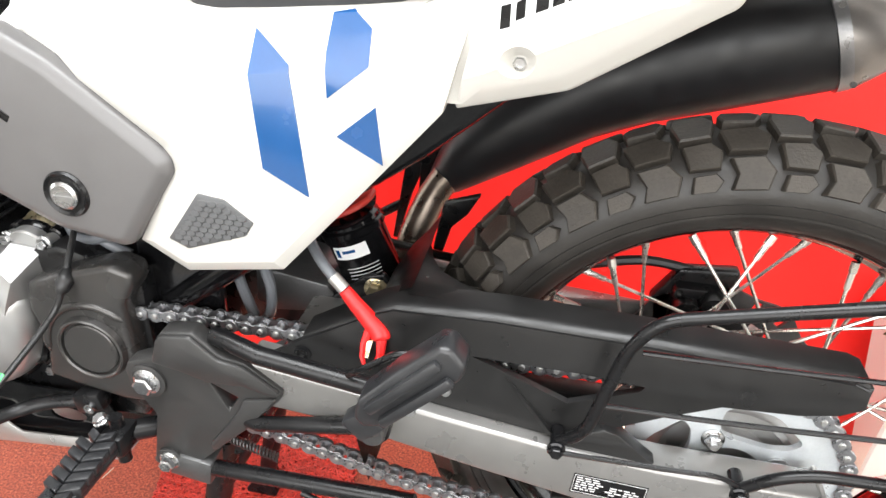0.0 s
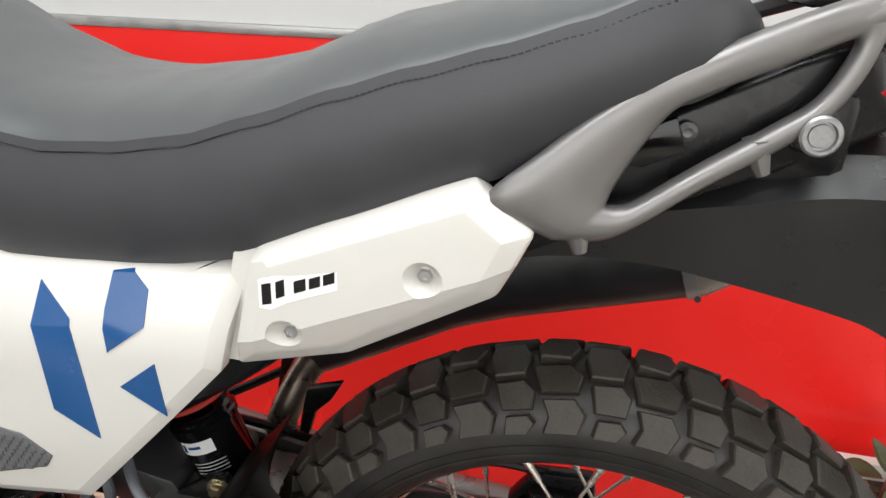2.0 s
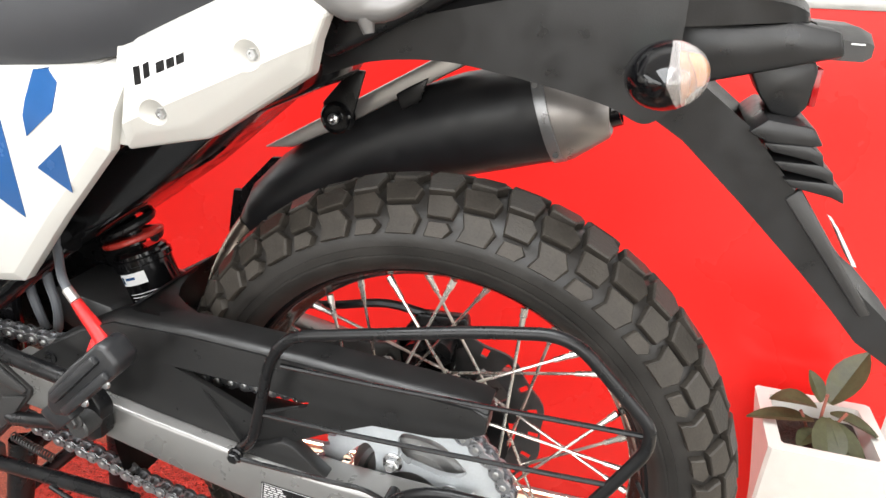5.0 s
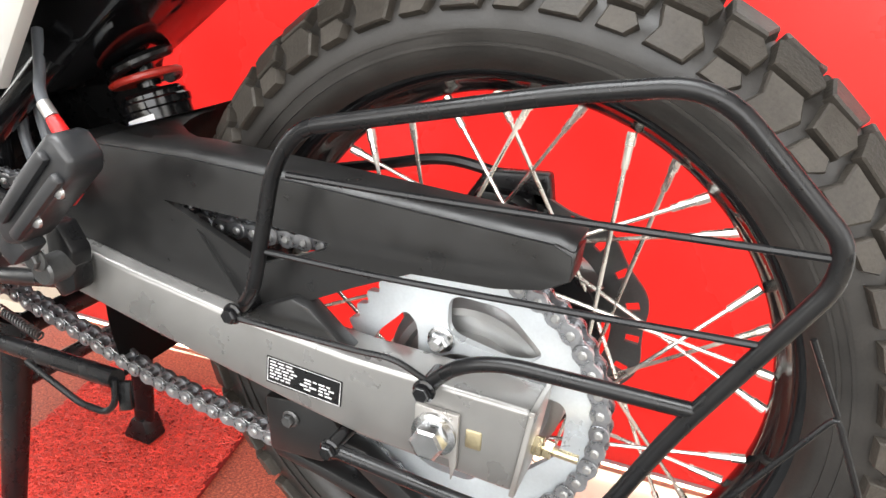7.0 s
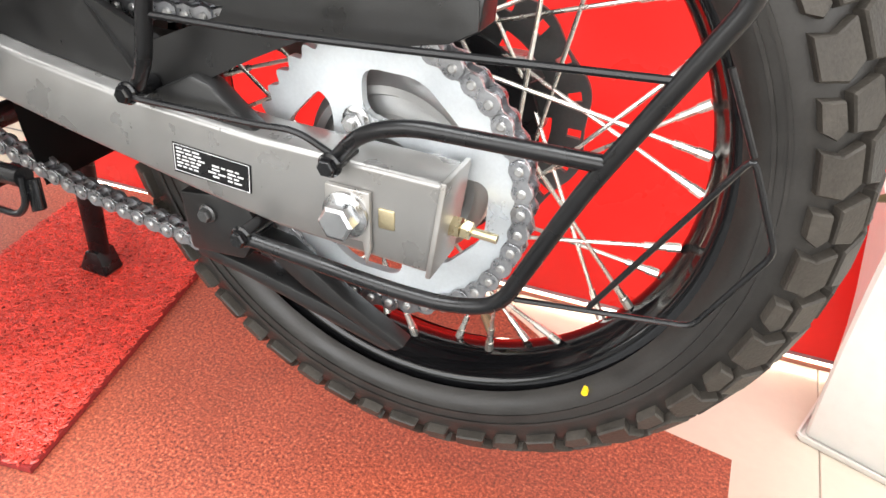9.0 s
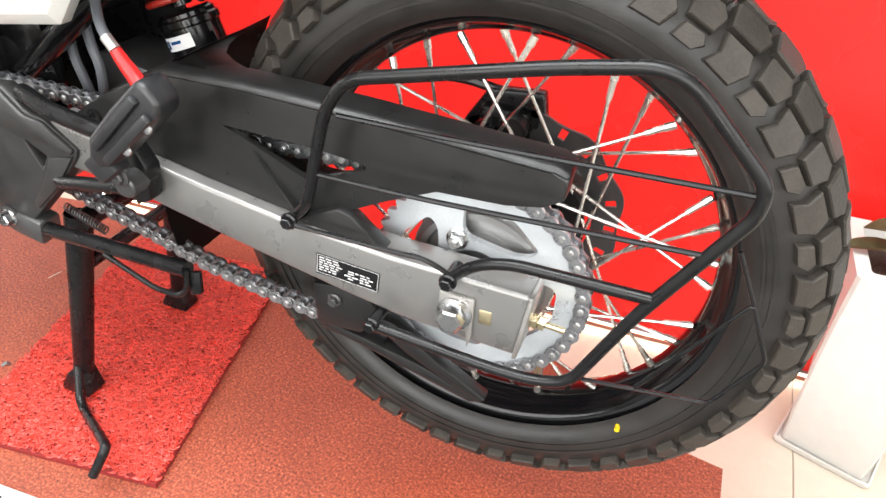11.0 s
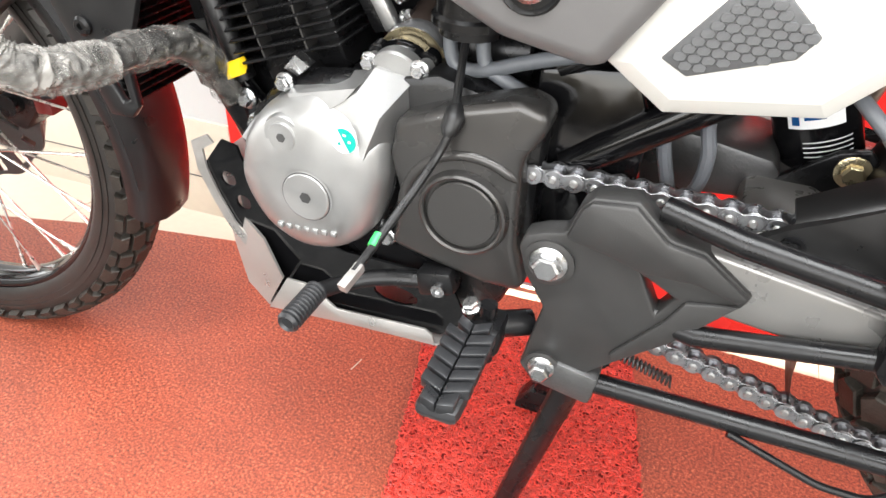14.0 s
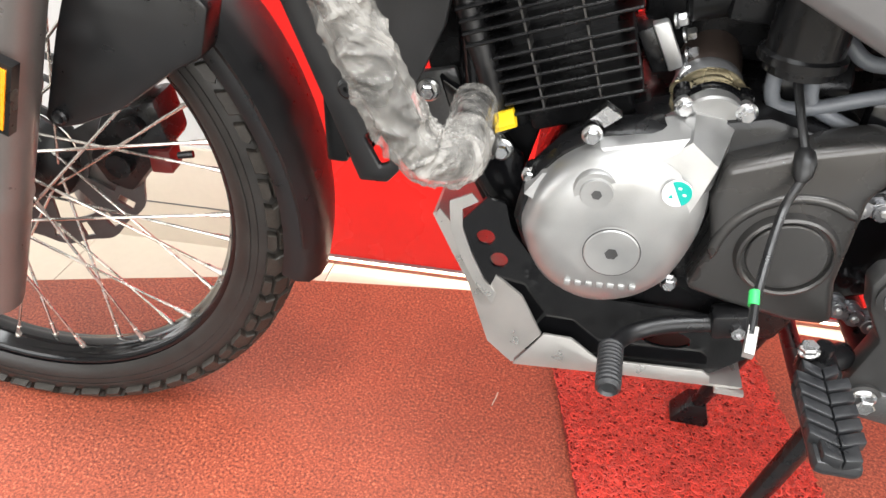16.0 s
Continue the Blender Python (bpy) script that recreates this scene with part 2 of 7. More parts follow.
def film_material(name, low, high):
    """Crinkled clear film: clear between the folds, milky and shiny on them."""
    m = material(name, (0.31, 0.297, 0.275), 0.16, vary=0.1, scale=50, bump=0.0, fine=170)
    nt, n = m.node_tree, m.node_tree.nodes
    cells, warp = n.new("ShaderNodeTexVoronoi"), n.new("ShaderNodeTexNoise")
    cells.feature = "DISTANCE_TO_EDGE"
    cells.inputs["Scale"].default_value = 30
    warp.inputs["Scale"].default_value, warp.inputs["Detail"].default_value, warp.inputs["Distortion"].default_value = 26, 6, 2.5
    bend = n.new("ShaderNodeMix")
    bend.data_type = "VECTOR"
    bend.inputs["Factor"].default_value = 0.045
    nt.links.new(n["Texture Coordinate"].outputs["Object"], warp.inputs["Vector"])
    nt.links.new(n["Texture Coordinate"].outputs["Object"], bend.inputs[4])
    nt.links.new(warp.outputs["Color"], bend.inputs[5])
    nt.links.new(bend.outputs[1], cells.inputs["Vector"])
    bp = n.new("ShaderNodeBump")
    bp.inputs["Strength"].default_value, bp.inputs["Distance"].default_value = 0.7, 0.010
    nt.links.new(cells.outputs["Distance"], bp.inputs["Height"])
    bp2 = n.new("ShaderNodeBump")
    bp2.inputs["Strength"].default_value, bp2.inputs["Distance"].default_value = 0.4, 0.004
    nt.links.new(warp.outputs["Fac"], bp2.inputs["Height"])
    nt.links.new(bp.outputs[0], bp2.inputs["Normal"])
    nt.links.new(bp2.outputs[0], n["Principled BSDF"].inputs["Normal"])
    rng = n.new("ShaderNodeMapRange")
    rng.inputs["From Min"].default_value, rng.inputs["From Max"].default_value = 0.36, 0.68
    rng.inputs["To Min"].default_value, rng.inputs["To Max"].default_value = low, high
    nt.links.new(warp.outputs["Fac"], rng.inputs["Value"])
    nt.links.new(rng.outputs[0], n["Principled BSDF"].inputs["Alpha"])
    return m


M["film"] = film_material("clear_film", 0.25, 0.72)
M["film_thin"] = film_material("thin_clear_film", 0.10, 0.42)


def glow_material(name, colour, strength):
    m = bpy.data.materials.new(name)
    m.use_nodes = True
    b = m.node_tree.nodes["Principled BSDF"]
    b.inputs["Base Color"].default_value = (0.8, 0.78, 0.72, 1)
    b.inputs["Emission Color"].default_value = (*colour, 1)
    b.inputs["Emission Strength"].default_value = strength
    return m


M["led_tube"] = glow_material("led_strip_glow", (1.0, 0.80, 0.58), 5.0)
M["led_dot"] = glow_material("led_dot_glow", (1.0, 0.88, 0.72), 16.0)
M["glasslens"] = glass_material("clear_lens_plastic", (0.95, 0.93, 0.92))
M["faceted"] = glass_material("faceted_lens_plastic", (0.92, 0.86, 0.84))
M["faceted"].node_tree.nodes["Principled BSDF"].inputs["Transmission Weight"].default_value = 0.8


# ---- mesh helpers ----
def finish(name, bm, mat, smooth=35):
    me = bpy.data.meshes.new(name)
    bmesh.ops.recalc_face_normals(bm, faces=bm.faces)
    bm.to_mesh(me)
    bm.free()
    me.materials.append(M[mat] if isinstance(mat, str) else mat)
    if smooth:
        me.shade_smooth()
        me.set_sharp_from_angle(angle=radians(smooth))
    return me


def thing(name, base, label, category, group="", kind=""):
    ob = new(name)
    ob.location = base
    ob.empty_display_size = 0.05
    return tagged(ob, label, category, group, kind)


def part(name, bm, mat, parent, label="", smooth=35):
    """Links a bmesh, built in world places, as one mesh object under a thing or a part."""
    ob = new(name, finish(name, bm, mat, smooth))
    ob.parent = parent
    if parent.type == 'EMPTY':
        ob.matrix_parent_inverse = Matrix.Translation(-parent.location)
    return tagged(ob, label)


def solid(name, bm, mat, label, category, kind="", smooth=35):
    return tagged(new(name, finish(name, bm, mat, smooth)), label, category, "", kind)


def bevel(bm, width, segs=2, angle=30):
    es = [e for e in bm.edges if len(e.link_faces) == 2 and e.calc_face_angle(0) > radians(angle)]
    if width and es:
        bmesh.ops.bevel(bm, geom=es, offset=width, segments=segs, profile=0.5, affect="EDGES", clamp_overlap=True)
    return bm


def plate(poly, y0, y1, bev=0.0, segs=2):
    """A flat body: an outline in x and z, from y0 to y1."""
    bm = bmesh.new()
    a = [bm.verts.new((x, y0, z)) for x, z in poly]
    b = [bm.verts.new((x, y1, z)) for x, z in poly]
    bm.faces.new(a)
    bm.faces.new(b[::-1])
    for i in range(len(a)):
        j = (i + 1) % len(a)
        bm.faces.new((a[j], a[i], b[i], b[j]))
    bmesh.ops.recalc_face_normals(bm, faces=bm.faces)
    return bevel(bm, bev, segs)


def inset(poly, d):
    """The outline moved inwards by d along its corner bisectors."""
    area = sum(a[0] * b[1] - b[0] * a[1] for a, b in zip(poly, poly[1:] + poly[:1]))
    sgn = 1 if area > 0 else -1
    out = []
    for i, p in enumerate(poly):
        q, r = Vector(poly[i - 1]), Vector(poly[(i + 1) % len(poly)])
        p = Vector(p)
        u, v = (p - q).normalized(), (r - p).normalized()
        n0, n1 = Vector((-u.y, u.x)) * sgn, Vector((-v.y, v.x)) * sgn
        m = (n0 + n1).normalized()
        p = p + m * min(d / max(0.45, m.dot(n0)), d * 1.8)
        out.append((p.x, p.y))
    return out


def crowned_plate(poly, y0, y1, width, rise, bev):
    """A moulded panel: a flat face with a broad sloping border."""
    inner = inset(poly, width)
    bm = loft([[(x, y1, z) for x, z in poly], [(x, y0 + rise, z) for x, z in poly], [(x, y0, z) for x, z in inner]])
    bmesh.ops.recalc_face_normals(bm, faces=bm.faces)
    return bevel(bm, bev, 2, 8)


def box(x0, x1, y0, y1, z0, z1, bev=0.0, segs=2):
    return plate([(x0, z0), (x1, z0), (x1, z1), (x0, z1)], y0, y1, bev, segs)


def join(*bms):
    out = bms[0]
    for other in bms[1:]:
        me = bpy.data.meshes.new("tmp")
        other.to_mesh(me)
        other.free()
        out.from_mesh(me)
        bpy.data.meshes.remove(me)
    return out


def lathe(profile, centre, axis=(0, 1, 0), n=48, closed=False):
    """A turned body: (radius, along the axis) pairs round an axis through centre."""
    bm = bmesh.new()
    q = Vector((0, 0, 1)).rotation_difference(Vector(axis)).to_matrix()
    c = Vector(centre)
    rings = []
    for r, h in profile:
        if r < 1e-6:
            rings.append([bm.verts.new(c + q @ Vector((0, 0, h)))])
        else:
            rings.append([bm.verts.new(c + q @ Vector((r * math.cos(2 * math.pi * i / n), r * math.sin(2 * math.pi * i / n), h))) for i in range(n)])
    pairs = list(zip(rings, rings[1:])) + ([(rings[-1], rings[0])] if closed else [])
    for a, b in pairs:
        for i in range(n):
            j = (i + 1) % n
            vs = [a[i % len(a)], a[j % len(a)], b[j % len(b)], b[i % len(b)]]
            vs = list(dict.fromkeys(vs))
            if len(vs) > 2:
                bm.faces.new(vs)
    return bm


def rod(a, b, r, n=12, r2=None, bev=0.0):
    a, b = Vector(a), Vector(b)
    h = (b - a).length
    r2 = r if r2 is None else r2
    if bev:
        prof = [(0, 0), (r - bev, 0), (r, bev), (r2, h - bev), (r2 - bev, h), (0, h)]
    else:
        prof = [(0, 0), (r, 0), (r2, h), (0, h)]
    return lathe(prof, a, (b - a).normalized(), n)


def rounded(pts, radius, steps=5):
    """A way through pts with its corners rounded off."""
    pts = [Vector(p) for p in pts]
    out = [pts[0]]
    for a, p, b in zip(pts, pts[1:], pts[2:]):
        d1, d2 = (a - p), (b - p)
        r = min(radius, d1.length * 0.48, d2.length * 0.48)
        s, e = p + d1.normalized() * r, p + d2.normalized() * r
        for i in range(steps + 1):
            t = i / steps
            out.append(s * (1 - t) ** 2 + p * 2 * t * (1 - t) + e * t * t)
    out.append(pts[-1])
    return out


def spline(pts, steps=8):
    """A smooth way through all pts."""
    pts = [Vector(p) for p in pts]
    ext = [2 * pts[0] - pts[1]] + pts + [2 * pts[-1] - pts[-2]]
    out = []
    for p0, p1, p2, p3 in zip(ext, ext[1:], ext[2:], ext[3:]):
        for i in range(steps):
            t = i / steps
            out.append(0.5 * (2 * p1 + (p2 - p0) * t + (2 * p0 - 5 * p1 + 4 * p2 - p3) * t * t + (3 * p1 - p0 - 3 * p2 + p3) * t ** 3))
    out.append(pts[-1])
    return out


def tube(way, r, n=10, closed=False, radii=None, flat=1.0):
    """A round bar along a way. flat squashes it across the way's plane."""
    way = [Vector(p) for p in way]
    bm = bmesh.new()
    m = len(way)
    rings = []
    up = None
    for i, p in enumerate(way):
        t = (way[(i + 1) % m] - way[i - 1]) if closed else (way[min(i + 1, m - 1)] - way[max(i - 1, 0)])
        t.normalize()
        if up is None:
            up = t.orthogonal().normalized()
        up = (up - t * up.dot(t)).normalized()
        s = t.cross(up)
        rr = radii[i] if radii else r
        rings.append([bm.verts.new(p + (up * math.cos(2 * math.pi * k / n) + s * flat * math.sin(2 * math.pi * k / n)) * rr) for k in range(n)])
    for a, b in list(zip(rings, rings[1:])) + ([(rings[-1], rings[0])] if closed else []):
        for k in range(n):
            bm.faces.new((a[k], a[(k + 1) % n], b[(k + 1) % n], b[k]))
    if not closed:
        bm.faces.new(rings[0][::-1])
        bm.faces.new(rings[-1])
    return bm


def loft(sections, caps=True, closed=True):
    """A skin over sections with the same number of points each."""
    bm = bmesh.new()
    rows = [[bm.verts.new(p) for p in s] for s in sections]
    k = len(rows[0])
    for a, b in zip(rows, rows[1:]):
        for i in range(k if closed else k - 1):
            bm.faces.new((a[i], a[(i + 1) % k], b[(i + 1) % k], b[i]))
    if caps:
        bm.faces.new(rows[0][::-1])
        bm.faces.new(rows[-1])
    return bm


def hexbolt(at, axis=(0, -1, 0), across=0.012, head=0.007, washer=0.009):
    """A hexagon head with its round flange, seated at a point."""
    a = Vector(axis).normalized()
    p = Vector(at)
    bm = lathe([(0, 0), (washer, 0), (washer, 0.0018), (washer * 0.8, 0.003), (0, 0.003)], p, a, 20)
    r = across / 1.732
    hx = lathe([(0, 0.003), (r, 0.003), (r, head), (r * 0.82, head + 0.0015), (0, head + 0.0015)], p, a, 6)
    return join(bm, hx)


# ---- the room ----
FLOOR = -0.29


def wall_y(x):
    """The display wall stands a little askew to the motorcycle."""
    return 0.75 + 0.035 * x


def wall_slab(x0, x1, z0, z1, front, thick, bev=0.0):
    bm = box(x0, x1, 0, thick, z0, z1, bev)
    for v in bm.verts:
        v.co.y += wall_y(v.co.x) + front
        if 0.85 < v.co.z < 0.88:
            v.co.z += 0.024 * (v.co.x - 0.5)
    return bm


def slab(poly, z0, z1, bev=0.0):
    """A flat body that lies: an outline in x and y, from z0 to z1."""
    bm = plate(poly, z0, z1, bev)
    for v in bm.verts:
        v.co.y, v.co.z = v.co.z, v.co.y
    bmesh.ops.recalc_face_normals(bm, faces=bm.faces)
    return bm


solid("wall_back", wall_slab(-4.2, 3.2, FLOOR, 2.7, 0.0, 0.12), "wall", "white painted wall behind the display", "wall", "structure", 0)
solid("wall_red_panel", wall_slab(-1.48, 0.72, FLOOR + 0.028, 0.86, -0.012, 0.012, 0.001), "redwall", "glossy red laminate panel on the display wall", "wall", "structure", 0)
strip = thing("led_strip", (-0.38, 0.71, FLOOR), "warm white LED light strip along the foot of the red panel", "light strip")
part("housing", wall_slab(-1.48, 0.72, FLOOR + 0.0245, FLOOR + 0.0278, -0.020, 0.020, 0.0005), "alloy", strip, "thin metal channel")
part("diffuser", wall_slab(-1.478, 0.718, FLOOR + 0.012, FLOOR + 0.0243, -0.012, 0.012), "led_tube", strip, "glowing diffuser", 0)
dot = finish("led", box(-0.004, 0.004, -0.0012, 0.0, -0.0025, 0.0025), "led_dot", 0)
for k in range(130):
    x = -1.47 + 0.0168 * k
    ob = new("led", dot)
    ob.parent = strip
    ob.matrix_basis = Matrix.Translation((x + 0.38, wall_y(x) - 0.0122 - 0.71, 0.018))
solid("trim_base_gap", wall_slab(-1.48, 0.72, FLOOR, FLOOR + 0.0098, -0.012, 0.012), "stem", "brown gap under the baseboard", "trim", "structure", 0)
solid("trim_silver", wall_slab(-1.48, 0.72, 0.86, 0.878, -0.015, 0.015, 0.002), "alloy", "thin brushed aluminium strip along the red panel", "trim", "structure")
solid("wall_dado", wall_slab(-4.2, -1.484, FLOOR, -0.02, -0.008, 0.008), "tile", "cream wall tiles low on the wall", "wall", "structure", 0)
solid("trim_dado_joint", wall_slab(-4.2, -1.484, -0.178, -0.175, -0.0095, 0.0015), "grey", "dark joint between the cream wall tiles", "trim", "structure", 0)
# Assumed walls out of view close the room round the lamps' openings.
for nm, y0, y1, z0, z1 in (("wall_left_back", 0.75, 0.90, FLOOR, 2.7), ("wall_left_front", -3.4, -0.95, FLOOR, 2.7), ("wall_left_top", -0.95, 0.75, 1.9, 2.7)):
    solid(nm, box(-4.32, -4.2, y0, y1, z0, z1), "wall", "assumed white side wall, out of view, beside a window opening", "wall", "structure", 0)
for nm, x0, x1, z0, z1 in (("wall_front_left", -4.2, -3.1, FLOOR, 2.7), ("wall_front_right", 2.5, 3.2, FLOOR, 2.7), ("wall_front_top", -3.1, 2.5, 2.3, 2.7)):
    solid(nm, box(x0, x1, -3.4, -3.28, z0, z1), "wall", "assumed white wall, out of view, round the front opening", "wall", "structure", 0)
solid("wall_right_back", box(3.2, 3.32, 0.2, 0.86, FLOOR, 2.7), "wall", "assumed white side wall, out of view, beside the right opening", "wall", "structure", 0)
solid("wall_right_front", box(3.2, 3.32, -3.4, -2.2, FLOOR, 2.7), "wall", "assumed white side wall, out of view, beside the right opening", "wall", "structure", 0)
solid("wall_right_top", box(3.2, 3.32, -2.2, 0.2, 2.1, 2.7), "wall", "assumed white wall, out of view, over the right opening", "wall", "structure", 0)
solid("ceiling", box(-4.32, 3.32, -3.4, 1.0, 2.7, 2.8), "wall", "plain white ceiling", "ceiling", "structure", 0)

floor = solid("floor", box(-4.32, 3.32, -3.4, 1.0, FLOOR - 0.08, FLOOR - 0.003), "grout", "cream floor tiles with fine joints", "floor", "structure", 0)
tile_mesh = finish("tile", box(-0.299, 0.299, -0.299, 0.299, FLOOR - 0.012, FLOOR, 0.0015), "tile", 0)
for i in range(-7, 5):
    for j in range(-6, 2):
        ob = new("tile", tile_mesh)
        ob.location = (0.80 + 0.6 * i, 0.62 + 0.6 * j, 0)
        ob.parent = floor

def edge_y(x):
    """The front edge of the platform, which runs a little askew."""
    return -0.289 + (x + 0.884) * 0.061


stage_outline = [(-2.3, edge_y(-2.3)), (0.318, edge_y(0.318)), (0.316, 0.152), (0.20, 0.17), (0.0, 0.30), (-0.19, 0.341), (-0.6, 0.347), (-0.93, 0.324), (-1.19, 0.286), (-1.34, 0.258), (-1.55, 0.20), (-2.3, -0.02)]
solid("platform", slab(stage_outline, FLOOR, -0.006), "planter", "low white display platform under the carpet", "platform", "structure", 0)
solid("carpet", slab(stage_outline, -0.006, 0.0), "carpet", "red speckled needle-felt carpet on the platform", "carpet", "structure", 0)
trim_line = [(x, edge_y(x)) for x in (-2.3, 0.318)]
solid("trim_platform", slab([(trim_line[0][0], trim_line[0][1] - 0.011), (trim_line[1][0], trim_line[1][1] - 0.011), trim_line[1], trim_line[0]], -0.03, 0.003, 0.002), "planter",
      "white edge strip along the platform", "trim", "structure")
solid("pavement", slab([(-2.4, -1.5), (0.9, -1.5), (0.9, edge_y(0.9) - 0.0115), (-2.4, edge_y(-2.4) - 0.0115)], FLOOR, -0.004), "granite", "dark speckled granite step before the platform", "step", "structure", 0)

# ---- the coil mat ----
mat_poly = [(-0.785, 0.25), (-0.681, -0.236), (-0.374, -0.193), (-0.475, 0.27)]
mat = solid("mat", slab(mat_poly, 0.0, 0.0088, 0.001), "coil_back", "thick red vinyl coil mat under the stand", "mat")


def coil_loops(count):
    """Many small open rings of vinyl thread, thrown at random over the mat."""
    rng = random.Random(4)
    verts, faces = [], []
    (ax, ay), (bx, by), (cx, cy), (dx, dy) = mat_poly
    nu = int(math.sqrt(count / 1.4))
    nv = count // nu
    for i in range(nu * nv):
        u, v = (i % nu + rng.uniform(0.02, 0.98)) / nu, (i // nu + rng.uniform(0.02, 0.98)) / nv
        u, v = 0.006 + 0.988 * u, 0.006 + 0.988 * v
        x = (ax * (1 - v) + bx * v) * (1 - u) + (dx * (1 - v) + cx * v) * u
        y = (ay * (1 - v) + by * v) * (1 - u) + (dy * (1 - v) + cy * v) * u
        r, turn, span = rng.uniform(0.0028, 0.0060), rng.uniform(0, 6.28), rng.uniform(2.0, 4.2)
        tilt, spin, z = rng.uniform(-0.25, 0.25), rng.uniform(0, 6.28), rng.uniform(0.0092, 0.0122)
        q = Euler((tilt, 0, spin)).to_matrix()
        base = len(verts)
        n, w = 7, 0.00105
        for k in range(n):
            a = turn + span * k / (n - 1)
            for dr, dz in ((-w, 0), (0, w * 1.3), (w, 0)):
                p = q @ Vector(((r + dr) * math.cos(a), (r + dr) * math.sin(a), dz))
                verts.append((x + p.x, y + p.y, z + p.z))
        for k in range(n - 1):
            for m in range(2):
                a = base + 3 * k + m
                faces.append((a, a + 1, a + 4, a + 3))
    me = bpy.data.meshes.new("coil_thread")
    me.from_pydata(verts, [], faces)
    me.materials.append(M["coil"])
    me.shade_smooth()
    ob = new("coil_thread", me)
    ob.parent = mat
    return tagged(ob, "tangled loops of red vinyl thread", "", "", "stuff")


coil_loops(10500)

# ---- planter ----
# ---- litter on the carpet ----
solid("paper_scrap", bevel(loft([[(-0.740, -0.109, 0.0015), (-0.735, -0.112, 0.0005), (-0.735, -0.112, 0.0013), (-0.740, -0.109, 0.0023)], [(-0.734, -0.103, 0.0055), (-0.729, -0.107, 0.0040), (-0.729, -0.107, 0.0048), (-0.734, -0.103, 0.0063)], [(-0.730, -0.100, 0.0008), (-0.726, -0.104, 0.0004), (-0.726, -0.104, 0.0012), (-0.730, -0.100, 0.0016)]]), 0.0002), "fork",
      "small crumpled grey-brown paper scrap on the carpet", "litter")
solid("straw_scrap", tube([(-0.847, 0.084, 0.0015), (-0.844, 0.096, 0.0022), (-0.842, 0.109, 0.0015)], 0.0008, 6), "tile", "short pale straw lying on the red carpet", "litter")
solid("string_scrap", tube(spline([(-0.655, -0.219, 0.0135), (-0.653, -0.230, 0.0032), (-0.645, -0.234, 0.0018), (-0.634, -0.236, 0.0016), (-0.629, -0.232, 0.0030), (-0.637, -0.222, 0.0150), (-0.641, -0.212, 0.0140)], 5), 0.0010, 6), "planter", "pale loose string curled over the mat's edge", "litter")


def turned_square(cx, cy, z, half, turn, rnd=0.12):
    out = []
    for k in range(4):
        for d in (-1, 1):
            a = math.pi / 4 + k * math.pi / 2 + d * rnd + radians(turn)
            out.append((cx + half * 1.414 * math.cos(a), cy + half * 1.414 * math.sin(a), z))
    return out


planter = thing("planter", (0.60, 0.62, FLOOR), "tall white twisted square planter on the tiled floor", "planter")
rings = []
for k in range(11):
    t = k / 10
    rings.append(turned_square(0.571 - 0.010 * t, 0.596, FLOOR + 0.012 + 0.433 * t, 0.074 + 0.026 * t, -20 + 21 * t, 0.03))
top = rings[-1]
for half, z in ((0.077, 0.155), (0.073, 0.10)):
    rings.append(turned_square(0.561, 0.596, z, half, 1, 0.03))
part("pot", loft(rings), "planter", planter)
sauc = [turned_square(0.572, 0.598, FLOOR + z, h, -18.5, 0.03) for z, h in ((0.0, 0.082), (0.010, 0.0875), (0.016, 0.0875), (0.016, 0.084), (0.008, 0.081))]
part("saucer", loft(sauc), "planter", planter, "thin cream square saucer")
part("soil", slab([(p[0], p[1]) for p in turned_square(0.561, 0.596, 0, 0.074, 1, 0.03)], 0.09, 0.122), "soil", planter, "dark dry potting soil")


def leaf(bm, base, tip, width, droop):
    """A folded leaf blade from base to tip."""
    a, b = Vector(base), Vector(tip)
    d = b - a
    side = d.cross(Vector((0, 0, 1))).normalized()
    nrm = side.cross(d).normalized()
    prev = None
    n = 7
    for i in range(n + 1):
        t = i / n
        w = width * math.sin(math.pi * min(1, t * 0.93 + 0.05)) ** 0.8
        c = a + d * t - Vector((0, 0, 1)) * droop * t * t
        row = [bm.verts.new(c - side * w + nrm * w * 0.35), bm.verts.new(c), bm.verts.new(c + side * w + nrm * w * 0.35)]
        if prev:
            for k in range(2):
                bm.faces.new((prev[k], prev[k + 1], row[k + 1], row[k]))
        prev = row


plant = thing("potted_plant", (0.56, 0.605, 0.12), "small leafy plant with grey-green leaves in the planter", "plant")
stems = ((0.0, 0.0, 0.10), (0.012, -0.01, 0.075), (-0.012, -0.004, 0.06))
for sx, sy, h in stems:
    part("stem", tube(spline([(0.56 + sx, 0.605 + sy, 0.118), (0.557 + sx * 2, 0.60 + sy, 0.12 + h * 0.6), (0.556 + sx * 3, 0.597 + sy, 0.12 + h)]), 0.0028, 7), "stem", plant, "reddish stem")
